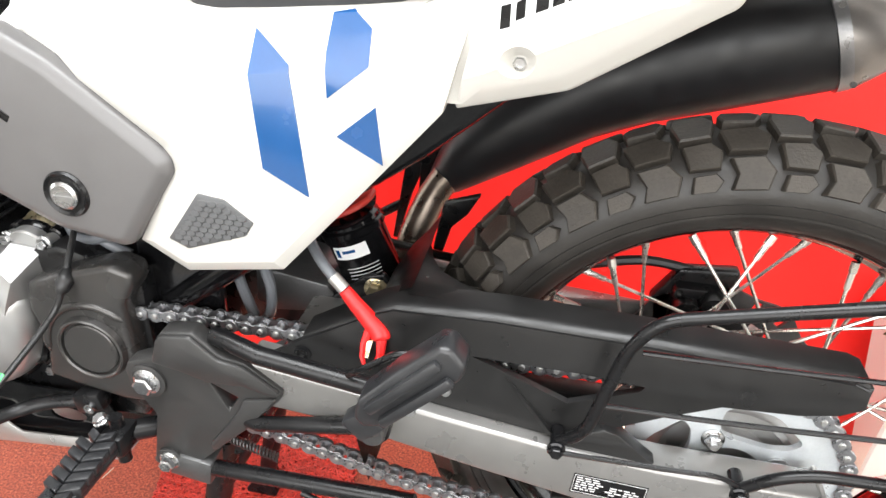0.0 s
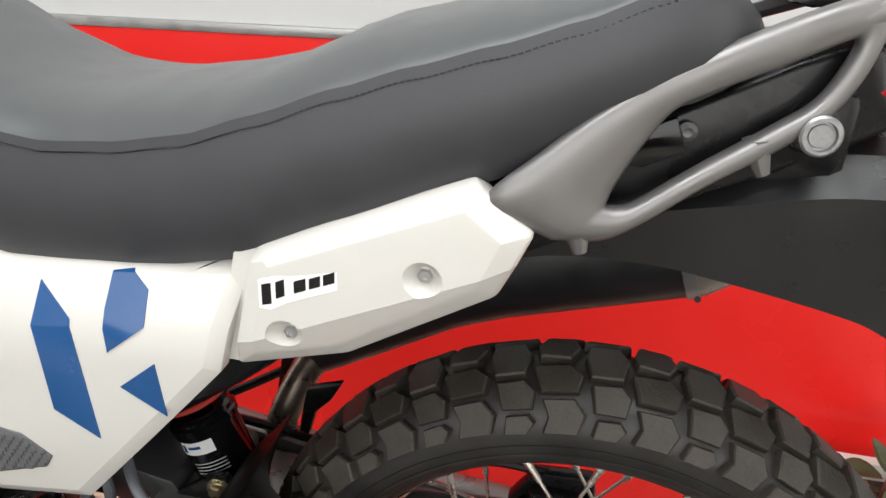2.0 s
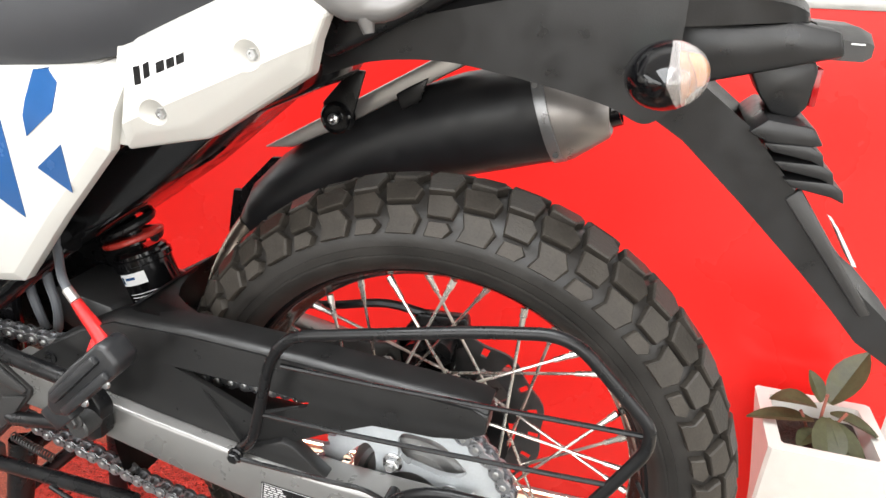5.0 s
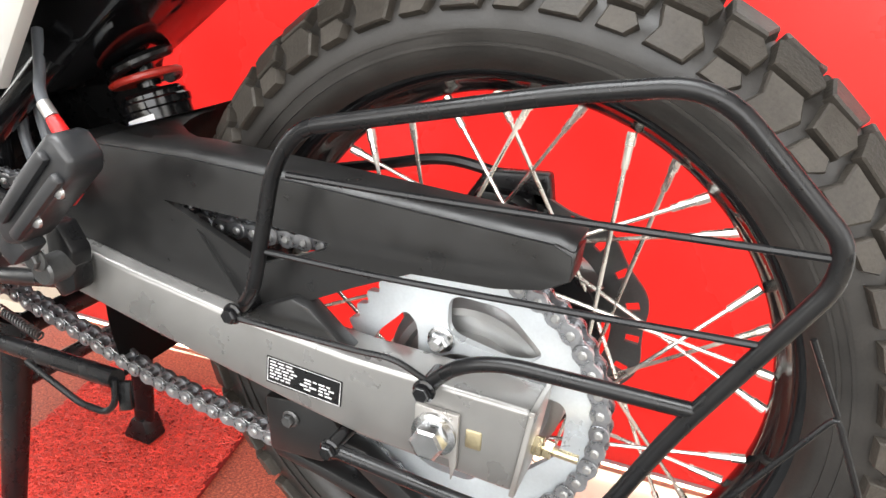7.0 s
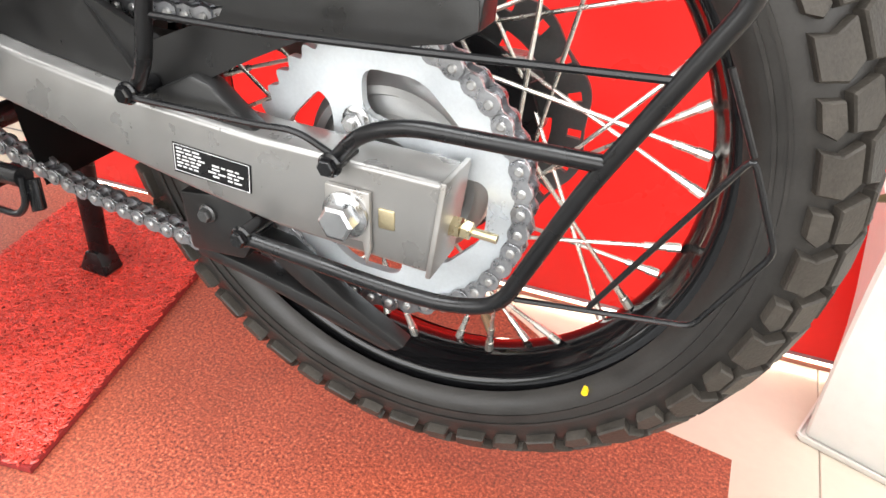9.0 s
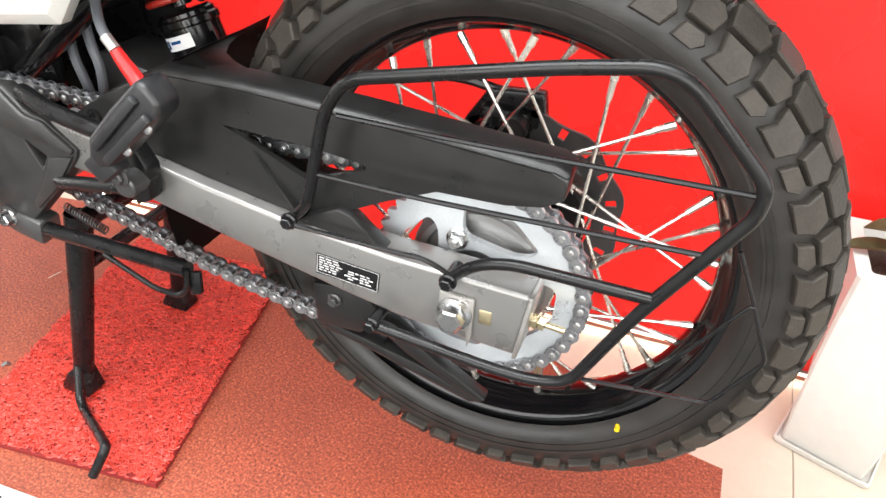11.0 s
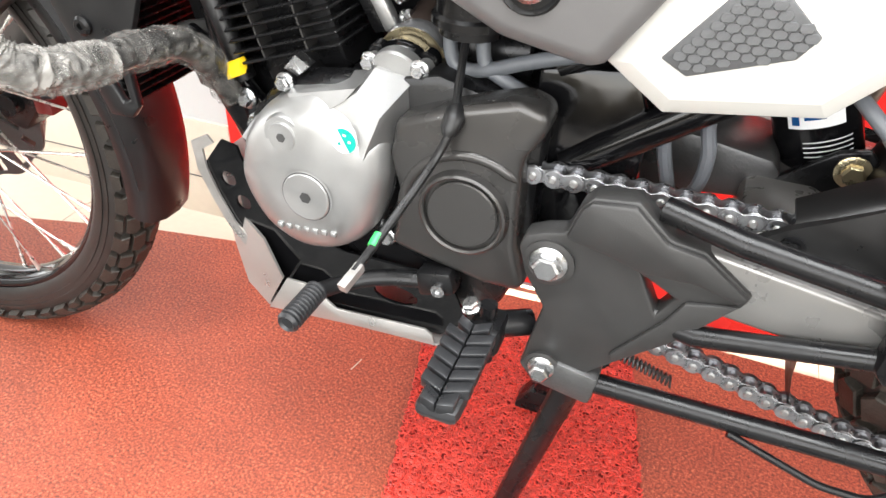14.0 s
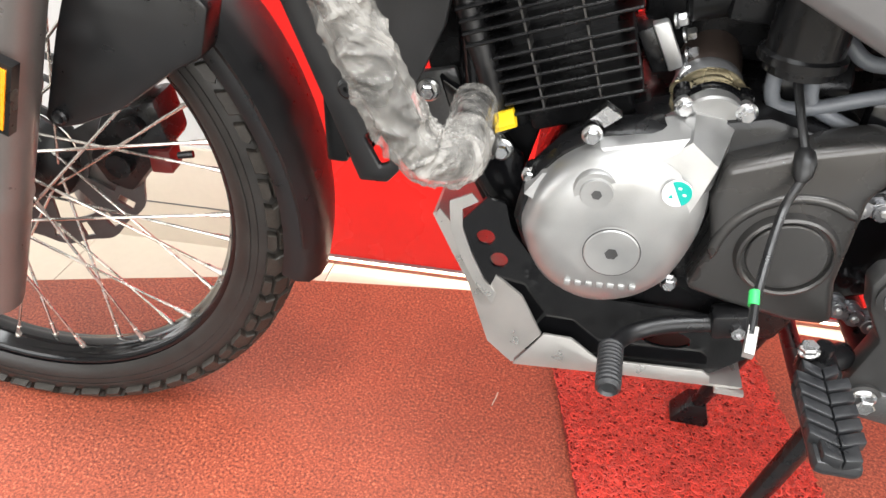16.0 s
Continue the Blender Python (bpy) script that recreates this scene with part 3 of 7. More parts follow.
blades = (((0.545, 0.595, 0.19), (0.462, 0.585, 0.225), 0.026, 0.03), ((0.545, 0.590, 0.165), (0.43, 0.575, 0.175), 0.022, 0.02),
          ((0.565, 0.60, 0.20), (0.62, 0.66, 0.285), 0.030, 0.0), ((0.56, 0.585, 0.18), (0.565, 0.50, 0.135), 0.030, 0.02),
          ((0.572, 0.585, 0.175), (0.625, 0.52, 0.12), 0.026, 0.02), ((0.55, 0.60, 0.20), (0.525, 0.63, 0.245), 0.018, 0.0),
          ((0.57, 0.60, 0.18), (0.66, 0.59, 0.17), 0.022, 0.02), ((0.55, 0.585, 0.15), (0.515, 0.535, 0.15), 0.017, 0.01))
for base, tip, w, dr in blades:
    lb = bmesh.new()
    leaf(lb, base, tip, w, dr)
    bmesh.ops.solidify(lb, geom=lb.faces[:], thickness=0.0012)
    part("leaf", lb, "leaf", plant)


# ---- the motorcycle: wheels ----
bike = thing("motorcycle", (-0.7, 0, 0), "white and black dual-sport motorcycle standing on its centre stand", "motorcycle")
REAR, FRONT = (0.0, 0.0, 0.397), (-1.41, 0.0, 0.335)


def plate_holes(outer, holes, y0, y1, bev=0.0):
    """A flat body with openings through it: outlines in x and z."""
    bm = bmesh.new()
    loops = []
    edges = []
    for poly in [outer] + holes:
        vs = [bm.verts.new((x, y0, z)) for x, z in poly]
        loops.append(vs)
        edges += [bm.edges.new((vs[i], vs[(i + 1) % len(vs)])) for i in range(len(vs))]
    bmesh.ops.triangle_fill(bm, use_beauty=True, use_dissolve=False, edges=edges, normal=(0, -1, 0))
    faces = bm.faces[:]
    twin = {v: bm.verts.new((v.co.x, y1, v.co.z)) for v in bm.verts[:]}
    for f in faces:
        bm.faces.new([twin[v] for v in reversed(f.verts)])
    for vs in loops:
        for i in range(len(vs)):
            a, b = vs[i], vs[(i + 1) % len(vs)]
            bm.faces.new((a, b, twin[b], twin[a]))
    bmesh.ops.recalc_face_normals(bm, faces=bm.faces)
    return bevel(bm, bev, 2) if bev else bm


def circle(x, z, r, n=16):
    return [(x + r * math.cos(2 * math.pi * k / n), z + r * math.sin(2 * math.pi * k / n)) for k in range(n)]


def spin(name, mesh, parent, centre, angle, label=""):
    """One piece of a wheel: a mesh built round the origin, turned about the axle."""
    ob = new(name, mesh)
    ob.parent = parent
    ob.matrix_basis = Matrix.Translation(centre) @ Matrix.Rotation(angle, 4, "Y")
    return tagged(ob, label)


def tread_block(outline, a, b, rc, h, R):
    """A tread block: outline in metres round the tyre and degrees across its crown."""
    bm = bmesh.new()
    mx = sum(p[0] for p in outline) / len(outline)
    mp = sum(p[1] for p in outline) / len(outline)

    def at(s, phi, lift):
        f = radians(phi)
        y, r = (a + lift) * math.sin(f), rc + (b + lift) * math.cos(f)
        t = s / R
        return bm.verts.new((r * math.sin(t), y, r * math.cos(t)))

    low = [at(s, p, -0.002) for s, p in outline]
    mid = [at(mx + (s - mx) * 0.93, mp + (p - mp) * 0.94, h * 0.82) for s, p in outline]
    tip = [at(mx + (s - mx) * 0.84, mp + (p - mp) * 0.87, h) for s, p in outline]
    n = len(outline)
    for u, v in ((low, mid), (mid, tip)):
        for i in range(n):
            bm.faces.new((u[i], u[(i + 1) % n], v[(i + 1) % n], v[i]))
    bm.faces.new(tip)
    return bm


def tyre(name, c, R, half, bead, count, h, label, wide, phase=0.0):
    a, b = half - h, half * 0.93 - h
    rc = R - half * 0.93
    wall = [(bead, 0.76), (bead + 0.003, 0.835), (bead + 0.007, 0.90), (bead + 0.011, 0.945), (bead + 0.016, 0.980), (rc - 0.002, 0.998)]
    prof = [(r, -a * f) for r, f in wall]
    prof += [(rc + b * math.cos(radians(f)), a * math.sin(radians(f))) for f in range(-88, 89, 8)]
    prof += [(r, a * f) for r, f in wall[::-1]]
    t = part(name, lathe(prof, c, (0, 1, 0), 96), "sidewall", bike, label)
    for f in (0.18, 0.5):
        r = bead + 0.012 + (rc - bead) * f
        y = a * (0.982 if f < 0.3 else 0.999) + 0.0002
        part("sidewall_ridge", lathe([(r, -y - 0.0012), (r + 0.0025, -y - 0.0014), (r + 0.0025, -y + 0.003), (r, -y + 0.003)], c, (0, 1, 0), 96, True), "sidewall", t)
    p = 2 * math.pi * (rc + b) / count
    arrow = [(-0.25, 75), (-0.18, 61), (-0.25, 46), (0.12, 45), (0.25, 58), (0.17, 75)]
    small = [(0.30, 75), (0.35, 60), (0.61, 59), (0.69, 66), (0.59, 75)]
    second = [(0.31, 56), (0.26, 33), (0.58, 31), (0.70, 40), (0.66, 56)]
    inner = [(-0.26, 42), (-0.34, 19), (0.05, 16), (0.20, 26), (0.15, 41)]
    crown = [(0.25, 28), (0.18, 6), (0.22, -9), (0.56, -11), (0.66, 5), (0.60, 27)]
    k = 1.0 if wide else 0.97
    kinds = [([((u + phase) * p, f * k) for u, f in out], sgn, ph) for out in (arrow, small, second, inner, crown) for sgn, ph in ((1, 0.0), (-1, 0.5))]
    for out, sgn, ph in kinds:
        me = finish("tread_block", tread_block([(s, sgn * f) for s, f in out], a, b, rc, h, rc + b), "rubber", 25)
        for i in range(count):
            spin("tread_block", me, t, c, 2 * math.pi * (i + ph) / count)
    return t


def rim(name, c, R, w, mat, label, spoke_r, hub_r, hub_y, count, phases, reach, deep=1.0):
    """Spoked rim: a channel with rolled lips, a hub and crossing spokes with their nipples."""
    prof = [(R, -w), (R + 0.003, -w - 0.002), (R + 0.004, -w + 0.003), (R - 0.010, -w + 0.005), (R - 0.014, -w * 0.55), (R - 0.028, -w * 0.35), (R - 0.030, 0),
            (R - 0.028, w * 0.35), (R - 0.014, w * 0.55), (R - 0.010, w - 0.005), (R + 0.004, w - 0.003), (R + 0.003, w + 0.002), (R, w),
            (R - 0.006, w - 0.0005), (R - 0.011, w - 0.003), (R - 0.0145, w * 0.78), (R - 0.018, w * 0.62), (R - 0.024, w * 0.47), (R - 0.030, w * 0.33), (R - 0.0338, w * 0.18), (R - 0.035, 0),
            (R - 0.0338, -w * 0.18), (R - 0.030, -w * 0.33), (R - 0.024, -w * 0.47), (R - 0.018, -w * 0.62), (R - 0.0145, -w * 0.78), (R - 0.011, -w + 0.003), (R - 0.006, -w + 0.0005)]
    prof = [(r if r > R - 0.012 else R - 0.012 - (R - 0.012 - r) * deep, y) for r, y in prof]
    ob = part(name, lathe(prof, c, (0, 1, 0), 96, True), mat, bike, label, 50)
    for deg, side, lean in phases:
        n = radians(deg)
        e = n + radians(reach) * lean
        a = Vector((hub_r * math.sin(e), hub_y * side, hub_r * math.cos(e)))
        b = Vector((spoke_r * math.sin(n), 0.007 * side, spoke_r * math.cos(n)))
        d = (b - a).normalized()
        me = finish("spoke", join(rod(a, b, 0.0018, 8), rod(b - d * 0.021, b - d * 0.004, 0.0029, 8, 0.0032), rod(b - d * 0.004, b + d * 0.006, 0.0040, 8)), "chrome")
        for i in range(count // 4):
            spin("spoke", me, ob, c, 2 * math.pi * i / (count // 4))
    return ob


def polar_plate(c, y0, y1, radii, n, keep, edge=None):
    """A flat turned plate with cut-outs: cells between radii, kept where keep(r, angle) says so."""
    bm = bmesh.new()
    m = len(radii)
    grid = [[[None] * n for _ in range(m)] for _ in range(2)]

    def vert(s, i, k):
        if grid[s][i][k] is None:
            a = 2 * math.pi * k / n
            r = radii[i] if i < m - 1 or edge is None else edge(a)
            grid[s][i][k] = bm.verts.new((c[0] + r * math.sin(a), (y0, y1)[s], c[2] + r * math.cos(a)))
        return grid[s][i][k]

    on = [[keep((radii[i] + radii[i + 1]) / 2, 2 * math.pi * (k + 0.5) / n) for k in range(n)] for i in range(m - 1)]
    for i in range(m - 1):
        for k in range(n):
            if not on[i][k]:
                continue
            q = (k + 1) % n
            bm.faces.new((vert(0, i, k), vert(0, i, q), vert(0, i + 1, q), vert(0, i + 1, k)))
            bm.faces.new((vert(1, i, k), vert(1, i + 1, k), vert(1, i + 1, q), vert(1, i, q)))
            for (i2, k2, va, vb) in ((i - 1, k, (i, k), (i, q)), (i + 1, k, (i + 1, q), (i + 1, k)), (i, (k - 1) % n, (i + 1, k), (i, k)), (i, q, (i, q), (i + 1, q))):
                if 0 <= i2 < m - 1 and on[i2][k2]:
                    continue
                bm.faces.new((vert(0, *vb), vert(0, *va), vert(1, *va), vert(1, *vb)))
    return bm


rear_tyre = tyre("rear_tyre", REAR, 0.3185, 0.062, 0.233, 25, 0.0085, "chunky block-pattern rear tyre", True, 0.04)
part("balance_mark", lathe([(0, 0), (0.004, 0), (0.004, 0.0008), (0, 0.0008)], (0.166, -0.0507, 0.199), (0.05, -1, 0.0), 14), "yellow", rear_tyre, "small yellow paint dot")
def sidewall_mark(c, r, deg, w, h, y, lean=0.0):
    """A raised moulded bar on the tyre's side."""
    a = radians(deg)
    rows_ = []
    for dy in (0.0012, -0.0008):
        rows_.append([(c[0] + (r + v * h) * math.sin(a + (u * w + lean * v * h) / r), y + dy + 0.13 * v * h * (1 if v < 0 else 1), c[2] + (r + v * h) * math.cos(a + (u * w + lean * v * h) / r)) for u, v in ((-0.5, -0.5), (0.5, -0.5), (0.5, 0.5), (-0.5, 0.5))])
    part("sidewall_mark", loft(rows_), "mark", rear_tyre)


for deg, w, lean in ((38, 0.013, 0.2), (43.5, 0.004, 0.5), (48, 0.012, 0.0), (52, 0.012, 0.0), (55.2, 0.005, 0), (58.5, 0.012, 0.3), (62, 0.010, 0.0), (146, 0.010, 0.2), (149.5, 0.010, 0.2), (153, 0.010, 0.0)):
    sidewall_mark(REAR, 0.2605, deg, w, 0.017 if w > 0.0055 else 0.006, -0.0508, lean)
for deg in (170, 171.6, 173.2, 177, 178.5, 182, 186, 187.4, 188.8, 190.2):
    sidewall_mark(REAR, 0.262, deg, 0.0045, 0.006, -0.0509)
rear_rim = rim("rear_rim", REAR, 0.2375, 0.034, "gloss", "gloss black spoked rear rim", 0.206, 0.075, 0.030, 36,
               ((11.6, 1, -1), (23.8, -1, 1), (33.8, 1, 1), (41.9, -1, -1)), 62, 0.58)
hub = [(0.0, -0.07), (0.018, -0.07), (0.020, -0.05), (0.048, -0.047), (0.078, -0.034), (0.078, -0.028), (0.036, -0.020), (0.030, 0.0), (0.036, 0.020), (0.078, 0.028), (0.078, 0.033), (0.05, 0.045), (0.02, 0.05), (0.018, 0.08), (0, 0.08)]
part("rear_hub", lathe(hub, REAR, (0, 1, 0), 40), "satin", bike, "black wheel hub")
part("valve", rod((0.062, 0.0, 0.212), (0.054, -0.004, 0.238), 0.0045, 10), "zincgold", rear_rim, "brass tyre valve")
part("valve_cap", rod((0.055, -0.004, 0.236), (0.050, -0.006, 0.252), 0.0055, 10, bev=0.001), "black", rear_rim, "black valve cap")


def sprocket_window(k):
    """One of four swept windows with rounded corners."""
    corners = [(-18, 0.049), (-11, 0.0815), (20, 0.0835), (50, 0.0765), (51, 0.064), (40, 0.049)]
    pts = [Vector((r * math.sin(radians(a + 90 * k)), 0, r * math.cos(radians(a + 90 * k)))) for a, r in corners]
    mid = (pts[0] + pts[5]) / 2
    way = rounded([mid, pts[0], pts[1], pts[2], pts[3], pts[4], pts[5], mid], 0.013, 6)[:-1]
    return [(REAR[0] + p.x, REAR[2] + p.z) for p in way]


teeth = []
for j in range(42 * 6):
    a = 2 * math.pi * j / (42 * 6)
    r = 0.0990 + 0.0068 * (0.5 + 0.5 * math.cos(a * 42))
    teeth.append((REAR[0] + r * math.sin(a), REAR[2] + r * math.cos(a)))
sprocket = part("rear_sprocket", plate_holes(teeth, [circle(REAR[0], REAR[2], 0.033, 32)] + [sprocket_window(k) for k in range(4)], -0.093, -0.086), "sprocket", bike, "zinc-plated rear sprocket with curved cut-outs", 30)
for k in range(4):
    a = radians(-25 + 90 * k)
    p = (REAR[0] + 0.046 * math.sin(a), -0.0935, REAR[2] + 0.046 * math.cos(a))
    part("nut", join(hexbolt(p, (0, -1, 0), 0.014, 0.008, 0.0105), rod(p, (p[0], p[1] - 0.013, p[2]), 0.0038, 10)), "steel", sprocket)
part("sprocket_carrier", lathe([(0, -0.080), (0.030, -0.080), (0.032, -0.084), (0.040, -0.084), (0.043, -0.076), (0.056, -0.075), (0.059, -0.081), (0.065, -0.081), (0.068, -0.074), (0.073, -0.070), (0.074, -0.050), (0.05, -0.045), (0, -0.045)], REAR, (0, 1, 0), 48), "alloy", bike, "cast alloy sprocket carrier")
part("rear_brake_disc", polar_plate(REAR, 0.060, 0.064, [0.050, 0.060, 0.070, 0.080, 0.088, 0.094, 0.100, 0.106, 0.112], 160,
     lambda r, a: (r > 0.083 or (a * 6 / 6.2832) % 1 < 0.42 or r < 0.06) and not (0.092 < r < 0.104 and (a * 20 / 6.2832) % 1 < 0.24),
     lambda a: 0.111 + 0.003 * math.cos(a * 10)), "bracketgrey", bike, "slotted steel rear brake disc", 30)
cal = join(box(-0.055, 0.0, 0.045, 0.085, 0.458, 0.512, 0.008), rod((-0.04, 0.03, 0.487), (-0.04, 0.095, 0.487), 0.016, 18), rod((-0.014, 0.03, 0.495), (-0.014, 0.095, 0.495), 0.016, 18),
           plate([(-0.075, 0.485), (-0.05, 0.525), (0.01, 0.53), (0.015, 0.50), (-0.03, 0.44), (-0.07, 0.45)], 0.06, 0.078, 0.004))
caliper = part("rear_brake_caliper", cal, "satin", bike, "black rear brake caliper")
part("bolt", hexbolt((-0.083, 0.058, 0.452), (0, -1, 0), 0.014, 0.008, 0.011), "steel", caliper)
part("caliper_bracket", plate([(-0.20, 0.43), (-0.18, 0.462), (-0.07, 0.474), (-0.03, 0.44), (-0.02, 0.41), (-0.09, 0.43)], 0.066, 0.076, 0.003), "bracketgrey", bike, "grey steel caliper bracket")
part("brake_hose", tube(spline([(-0.03, 0.07, 0.52), (-0.09, 0.065, 0.528), (-0.16, 0.065, 0.512), (-0.24, 0.085, 0.490), (-0.30, 0.10, 0.481), (-0.384, 0.10, 0.492), (-0.47, 0.095, 0.500)]), 0.0055, 8), "black", bike, "black rubber brake hose")

part("paint_dot", plate(circle(0.162, 0.2205, 0.0028, 14), -0.0525, -0.044), "yellow", rear_tyre, "yellow paint dot on the tyre")

# ---- chain ----
def chain_path():
    way = []
    for k in range(-10, 12):
        a = radians(92 + 180 / 12 * (k + 10) * -1 * 0.82 + 12)
        way.append(Vector((0.105 * math.cos(a), 0, REAR[2] + 0.105 * math.sin(a))))
    for x, z in ((-0.09, 0.282), (-0.15, 0.291), (-0.24, 0.302), (-0.318, 0.315), (-0.40, 0.338), (-0.476, 0.358), (-0.56, 0.39), (-0.62, 0.418)):
        way.append(Vector((x, 0, z)))
    for k in range(6):
        a = radians(262 - 32 * k)
        way.append(Vector((-0.625 + 0.035 * math.cos(a), 0, 0.452 + 0.035 * math.sin(a))))
    for x, z in ((-0.58, 0.487), (-0.49, 0.488), (-0.40, 0.487), (-0.25, 0.489), (-0.12, 0.494)):
        way.append(Vector((x, 0, z)))
    return way


def chain_link(wide):
    """Two waisted plates, with rollers and pin heads; lies along x."""
    p, y = 0.015875, (0.0066 if wide else 0.0044)
    ring = []
    for s in (1, -1):
        for k in range(9):
            a = radians(-122 + 30.5 * k)
            ring.append((s * (p / 2 + 0.0077 * math.cos(a)), s * 0.0077 * math.sin(a)))
        ring.append((0.0, s * 0.0052))
    bm = join(plate(ring, -y - 0.0018, -y, 0.0004, 1), plate(ring, y, y + 0.0018))
    for s in (-1, 1):
        if wide:
            pin = rod((s * p / 2, -y - 0.0036, 0), (s * p / 2, y + 0.0034, 0), 0.0033, 12, bev=0.0010)
            for f in pin.faces:
                f.material_index = 1
            bm = join(bm, pin)
        else:
            bm = join(bm, rod((s * p / 2, -y, 0), (s * p / 2, y, 0), 0.0050, 10))
    me = finish("chain_link", bm, "chain")
    me.materials.append(M["alloy"])
    return me


chain = part("drive_chain", rod((-0.625, -0.10, 0.452), (-0.625, -0.08, 0.452), 0.03, 24), "chain", bike, "oily steel drive chain")
dense = []
way = chain_path()
for a, b in zip(way, way[1:] + way[:1]):
    dense += [a.lerp(b, i / 20) for i in range(20)]
lens = [0.0]
for a, b in zip(dense, dense[1:] + dense[:1]):
    lens.append(lens[-1] + (b - a).length)
links = 2 * round(lens[-1] / 0.015875 / 2)
pitch = lens[-1] / links


def along(s):
    s %= lens[-1]
    i = next(k for k in range(len(dense)) if lens[k + 1] >= s)
    f = (s - lens[i]) / max(1e-9, lens[i + 1] - lens[i])
    return dense[i].lerp(dense[(i + 1) % len(dense)], f)


link_meshes = (chain_link(True), chain_link(False))
for k in range(links):
    a, b = along(k * pitch), along((k + 1) * pitch)
    d = b - a
    ob = new("chain_link", link_meshes[k % 2])
    ob.parent = chain
    mid = (a + b) / 2
    ob.matrix_basis = Matrix.Translation((mid.x, -0.0895, mid.z)) @ Matrix.Rotation(-math.atan2(d.z, d.x), 4, "Y")

# ---- front wheel ----
front_tyre = tyre("front_tyre", FRONT, 0.346, 0.046, 0.276, 30, 0.0085, "narrow block-pattern front tyre", False)
front_rim = rim("front_rim", FRONT, 0.280, 0.026, "gloss", "gloss black spoked front rim", 0.262, 0.044, 0.030, 36,
                ((4.6, 1, -1), (15.0, -1, 1), (25.2, 1, 1), (34.8, -1, -1)), 66, 0.35)
front_hub = part("front_hub", lathe([(0, -0.06), (0.015, -0.06), (0.018, -0.045), (0.042, -0.040), (0.044, -0.026), (0.024, -0.02), (0.022, 0.02), (0.044, 0.026), (0.060, 0.045), (0.060, 0.05), (0, 0.05)], FRONT, (0, 1, 0), 36), "satin", bike, "black front hub")
front_disc = part("front_brake_disc", polar_plate(FRONT, 0.058, 0.062, [0.055, 0.065, 0.075, 0.085, 0.100, 0.107, 0.114, 0.121, 0.128, 0.138], 180,
     lambda r, a: (r > 0.095 or (a * 6 / 6.2832) % 1 < 0.35 or r < 0.065) and not (0.107 < r < 0.128 and (a * 18 / 6.2832) % 1 < 0.28),
     lambda a: 0.136 + 0.003 * math.cos(a * 12)), "bracketgrey", bike, "slotted steel front brake disc", 30)
fcal = join(plate([(-1.33, 0.345), (-1.30, 0.405), (-1.235, 0.425), (-1.225, 0.37), (-1.285, 0.300), (-1.315, 0.31)], 0.035, 0.095, 0.008),
            rod((-1.262, 0.02, 0.392), (-1.262, 0.04, 0.392), 0.015, 16), rod((-1.286, 0.02, 0.345), (-1.286, 0.04, 0.345), 0.015, 16))
front_caliper = part("front_brake_caliper", fcal, "satin", bike, "black front brake caliper")
# A dark red block stands for the red reflection on the caliper.
red_reflection = part("caliper_red_reflection", box(-1.252, -1.226, 0.03, 0.06, 0.335, 0.365, 0.003), "darkred", bike, "dark red block painted as a red reflection on the caliper")
part("front_valve", rod((-1.18, -0.004, 0.385), (-1.196, -0.006, 0.383), 0.004, 10), "satin", front_rim, "black tyre valve")

# the front wheel is steered a little
STEER = Matrix.Translation((-1.421, 0, 0)) @ Matrix.Rotation(radians(5.6), 4, "Z") @ Matrix.Translation((1.41, 0, 0))
for ob in (front_tyre, front_rim, front_hub, front_disc, front_caliper, red_reflection):
    ob.matrix_basis = STEER


# ---- bodywork and tail ----
def bent(bm, cuts, shift):
    """Cuts a body at heights z and moves its points across by shift(x, z)."""
    for z in cuts:
        bmesh.ops.bisect_plane(bm, geom=bm.verts[:] + bm.edges[:] + bm.faces[:], plane_co=(-0.40, 0, z), plane_no=(-0.12, 0, 1))
    for v in bm.verts:
        v.co.y += shift(v.co.x, v.co.z)
    return bm


def panel_shift(x, z):
    z = z - 0.12 * (x + 0.40)
    if z > 0.757:
        return (z - 0.757) * 0.45 + min(max(z - 0.794, 0.0), 0.014) * 1.3
    if z < 0.66:
        return (0.66 - z) * 0.13
    return 0.0


outline = [(-0.640, 0.770), (-0.578, 0.753), (-0.496, 0.689), (-0.489, 0.671), (-0.535, 0.598), (-0.497, 0.570), (-0.408, 0.584), (-0.312, 0.694), (-0.274, 0.738),
           (-0.252, 0.826), (-0.262, 0.833), (-0.300, 0.818), (-0.445, 0.797), (-0.470, 0.806), (-0.500, 0.850), (-0.60, 0.95)]
side_panel = part("side_panel", bent(crowned_plate(outline, -0.146, -0.128, 0.011, 0.0055, 0.0022), (0.757, 0.66, 0.794, 0.808), panel_shift), "white", bike, "white moulded side panel")
for poly in ([(-0.412, 0.786), (-0.385, 0.764), (-0.375, 0.663), (-0.411, 0.683), (-0.416, 0.756)],
             [(-0.355, 0.800), (-0.340, 0.803), (-0.326, 0.792), (-0.326, 0.768), (-0.357, 0.743), (-0.358, 0.775)],
             [(-0.321, 0.740), (-0.316, 0.696), (-0.351, 0.715)]):
    part("decal", bent(plate(poly, -0.1469, -0.1458), (0.757, 0.66, 0.794, 0.808), panel_shift), "blue", side_panel, "deep blue graphic decal")
pad_poly = [(-0.469, 0.655), (-0.447, 0.652), (-0.425, 0.632), (-0.434, 0.618), (-0.488, 0.598), (-0.504, 0.607)]
pad = part("grip_pad", bent(plate(pad_poly, -0.1472, -0.1440, 0.001), (0.66,), panel_shift), "hex", side_panel, "dark textured plastic inlay")


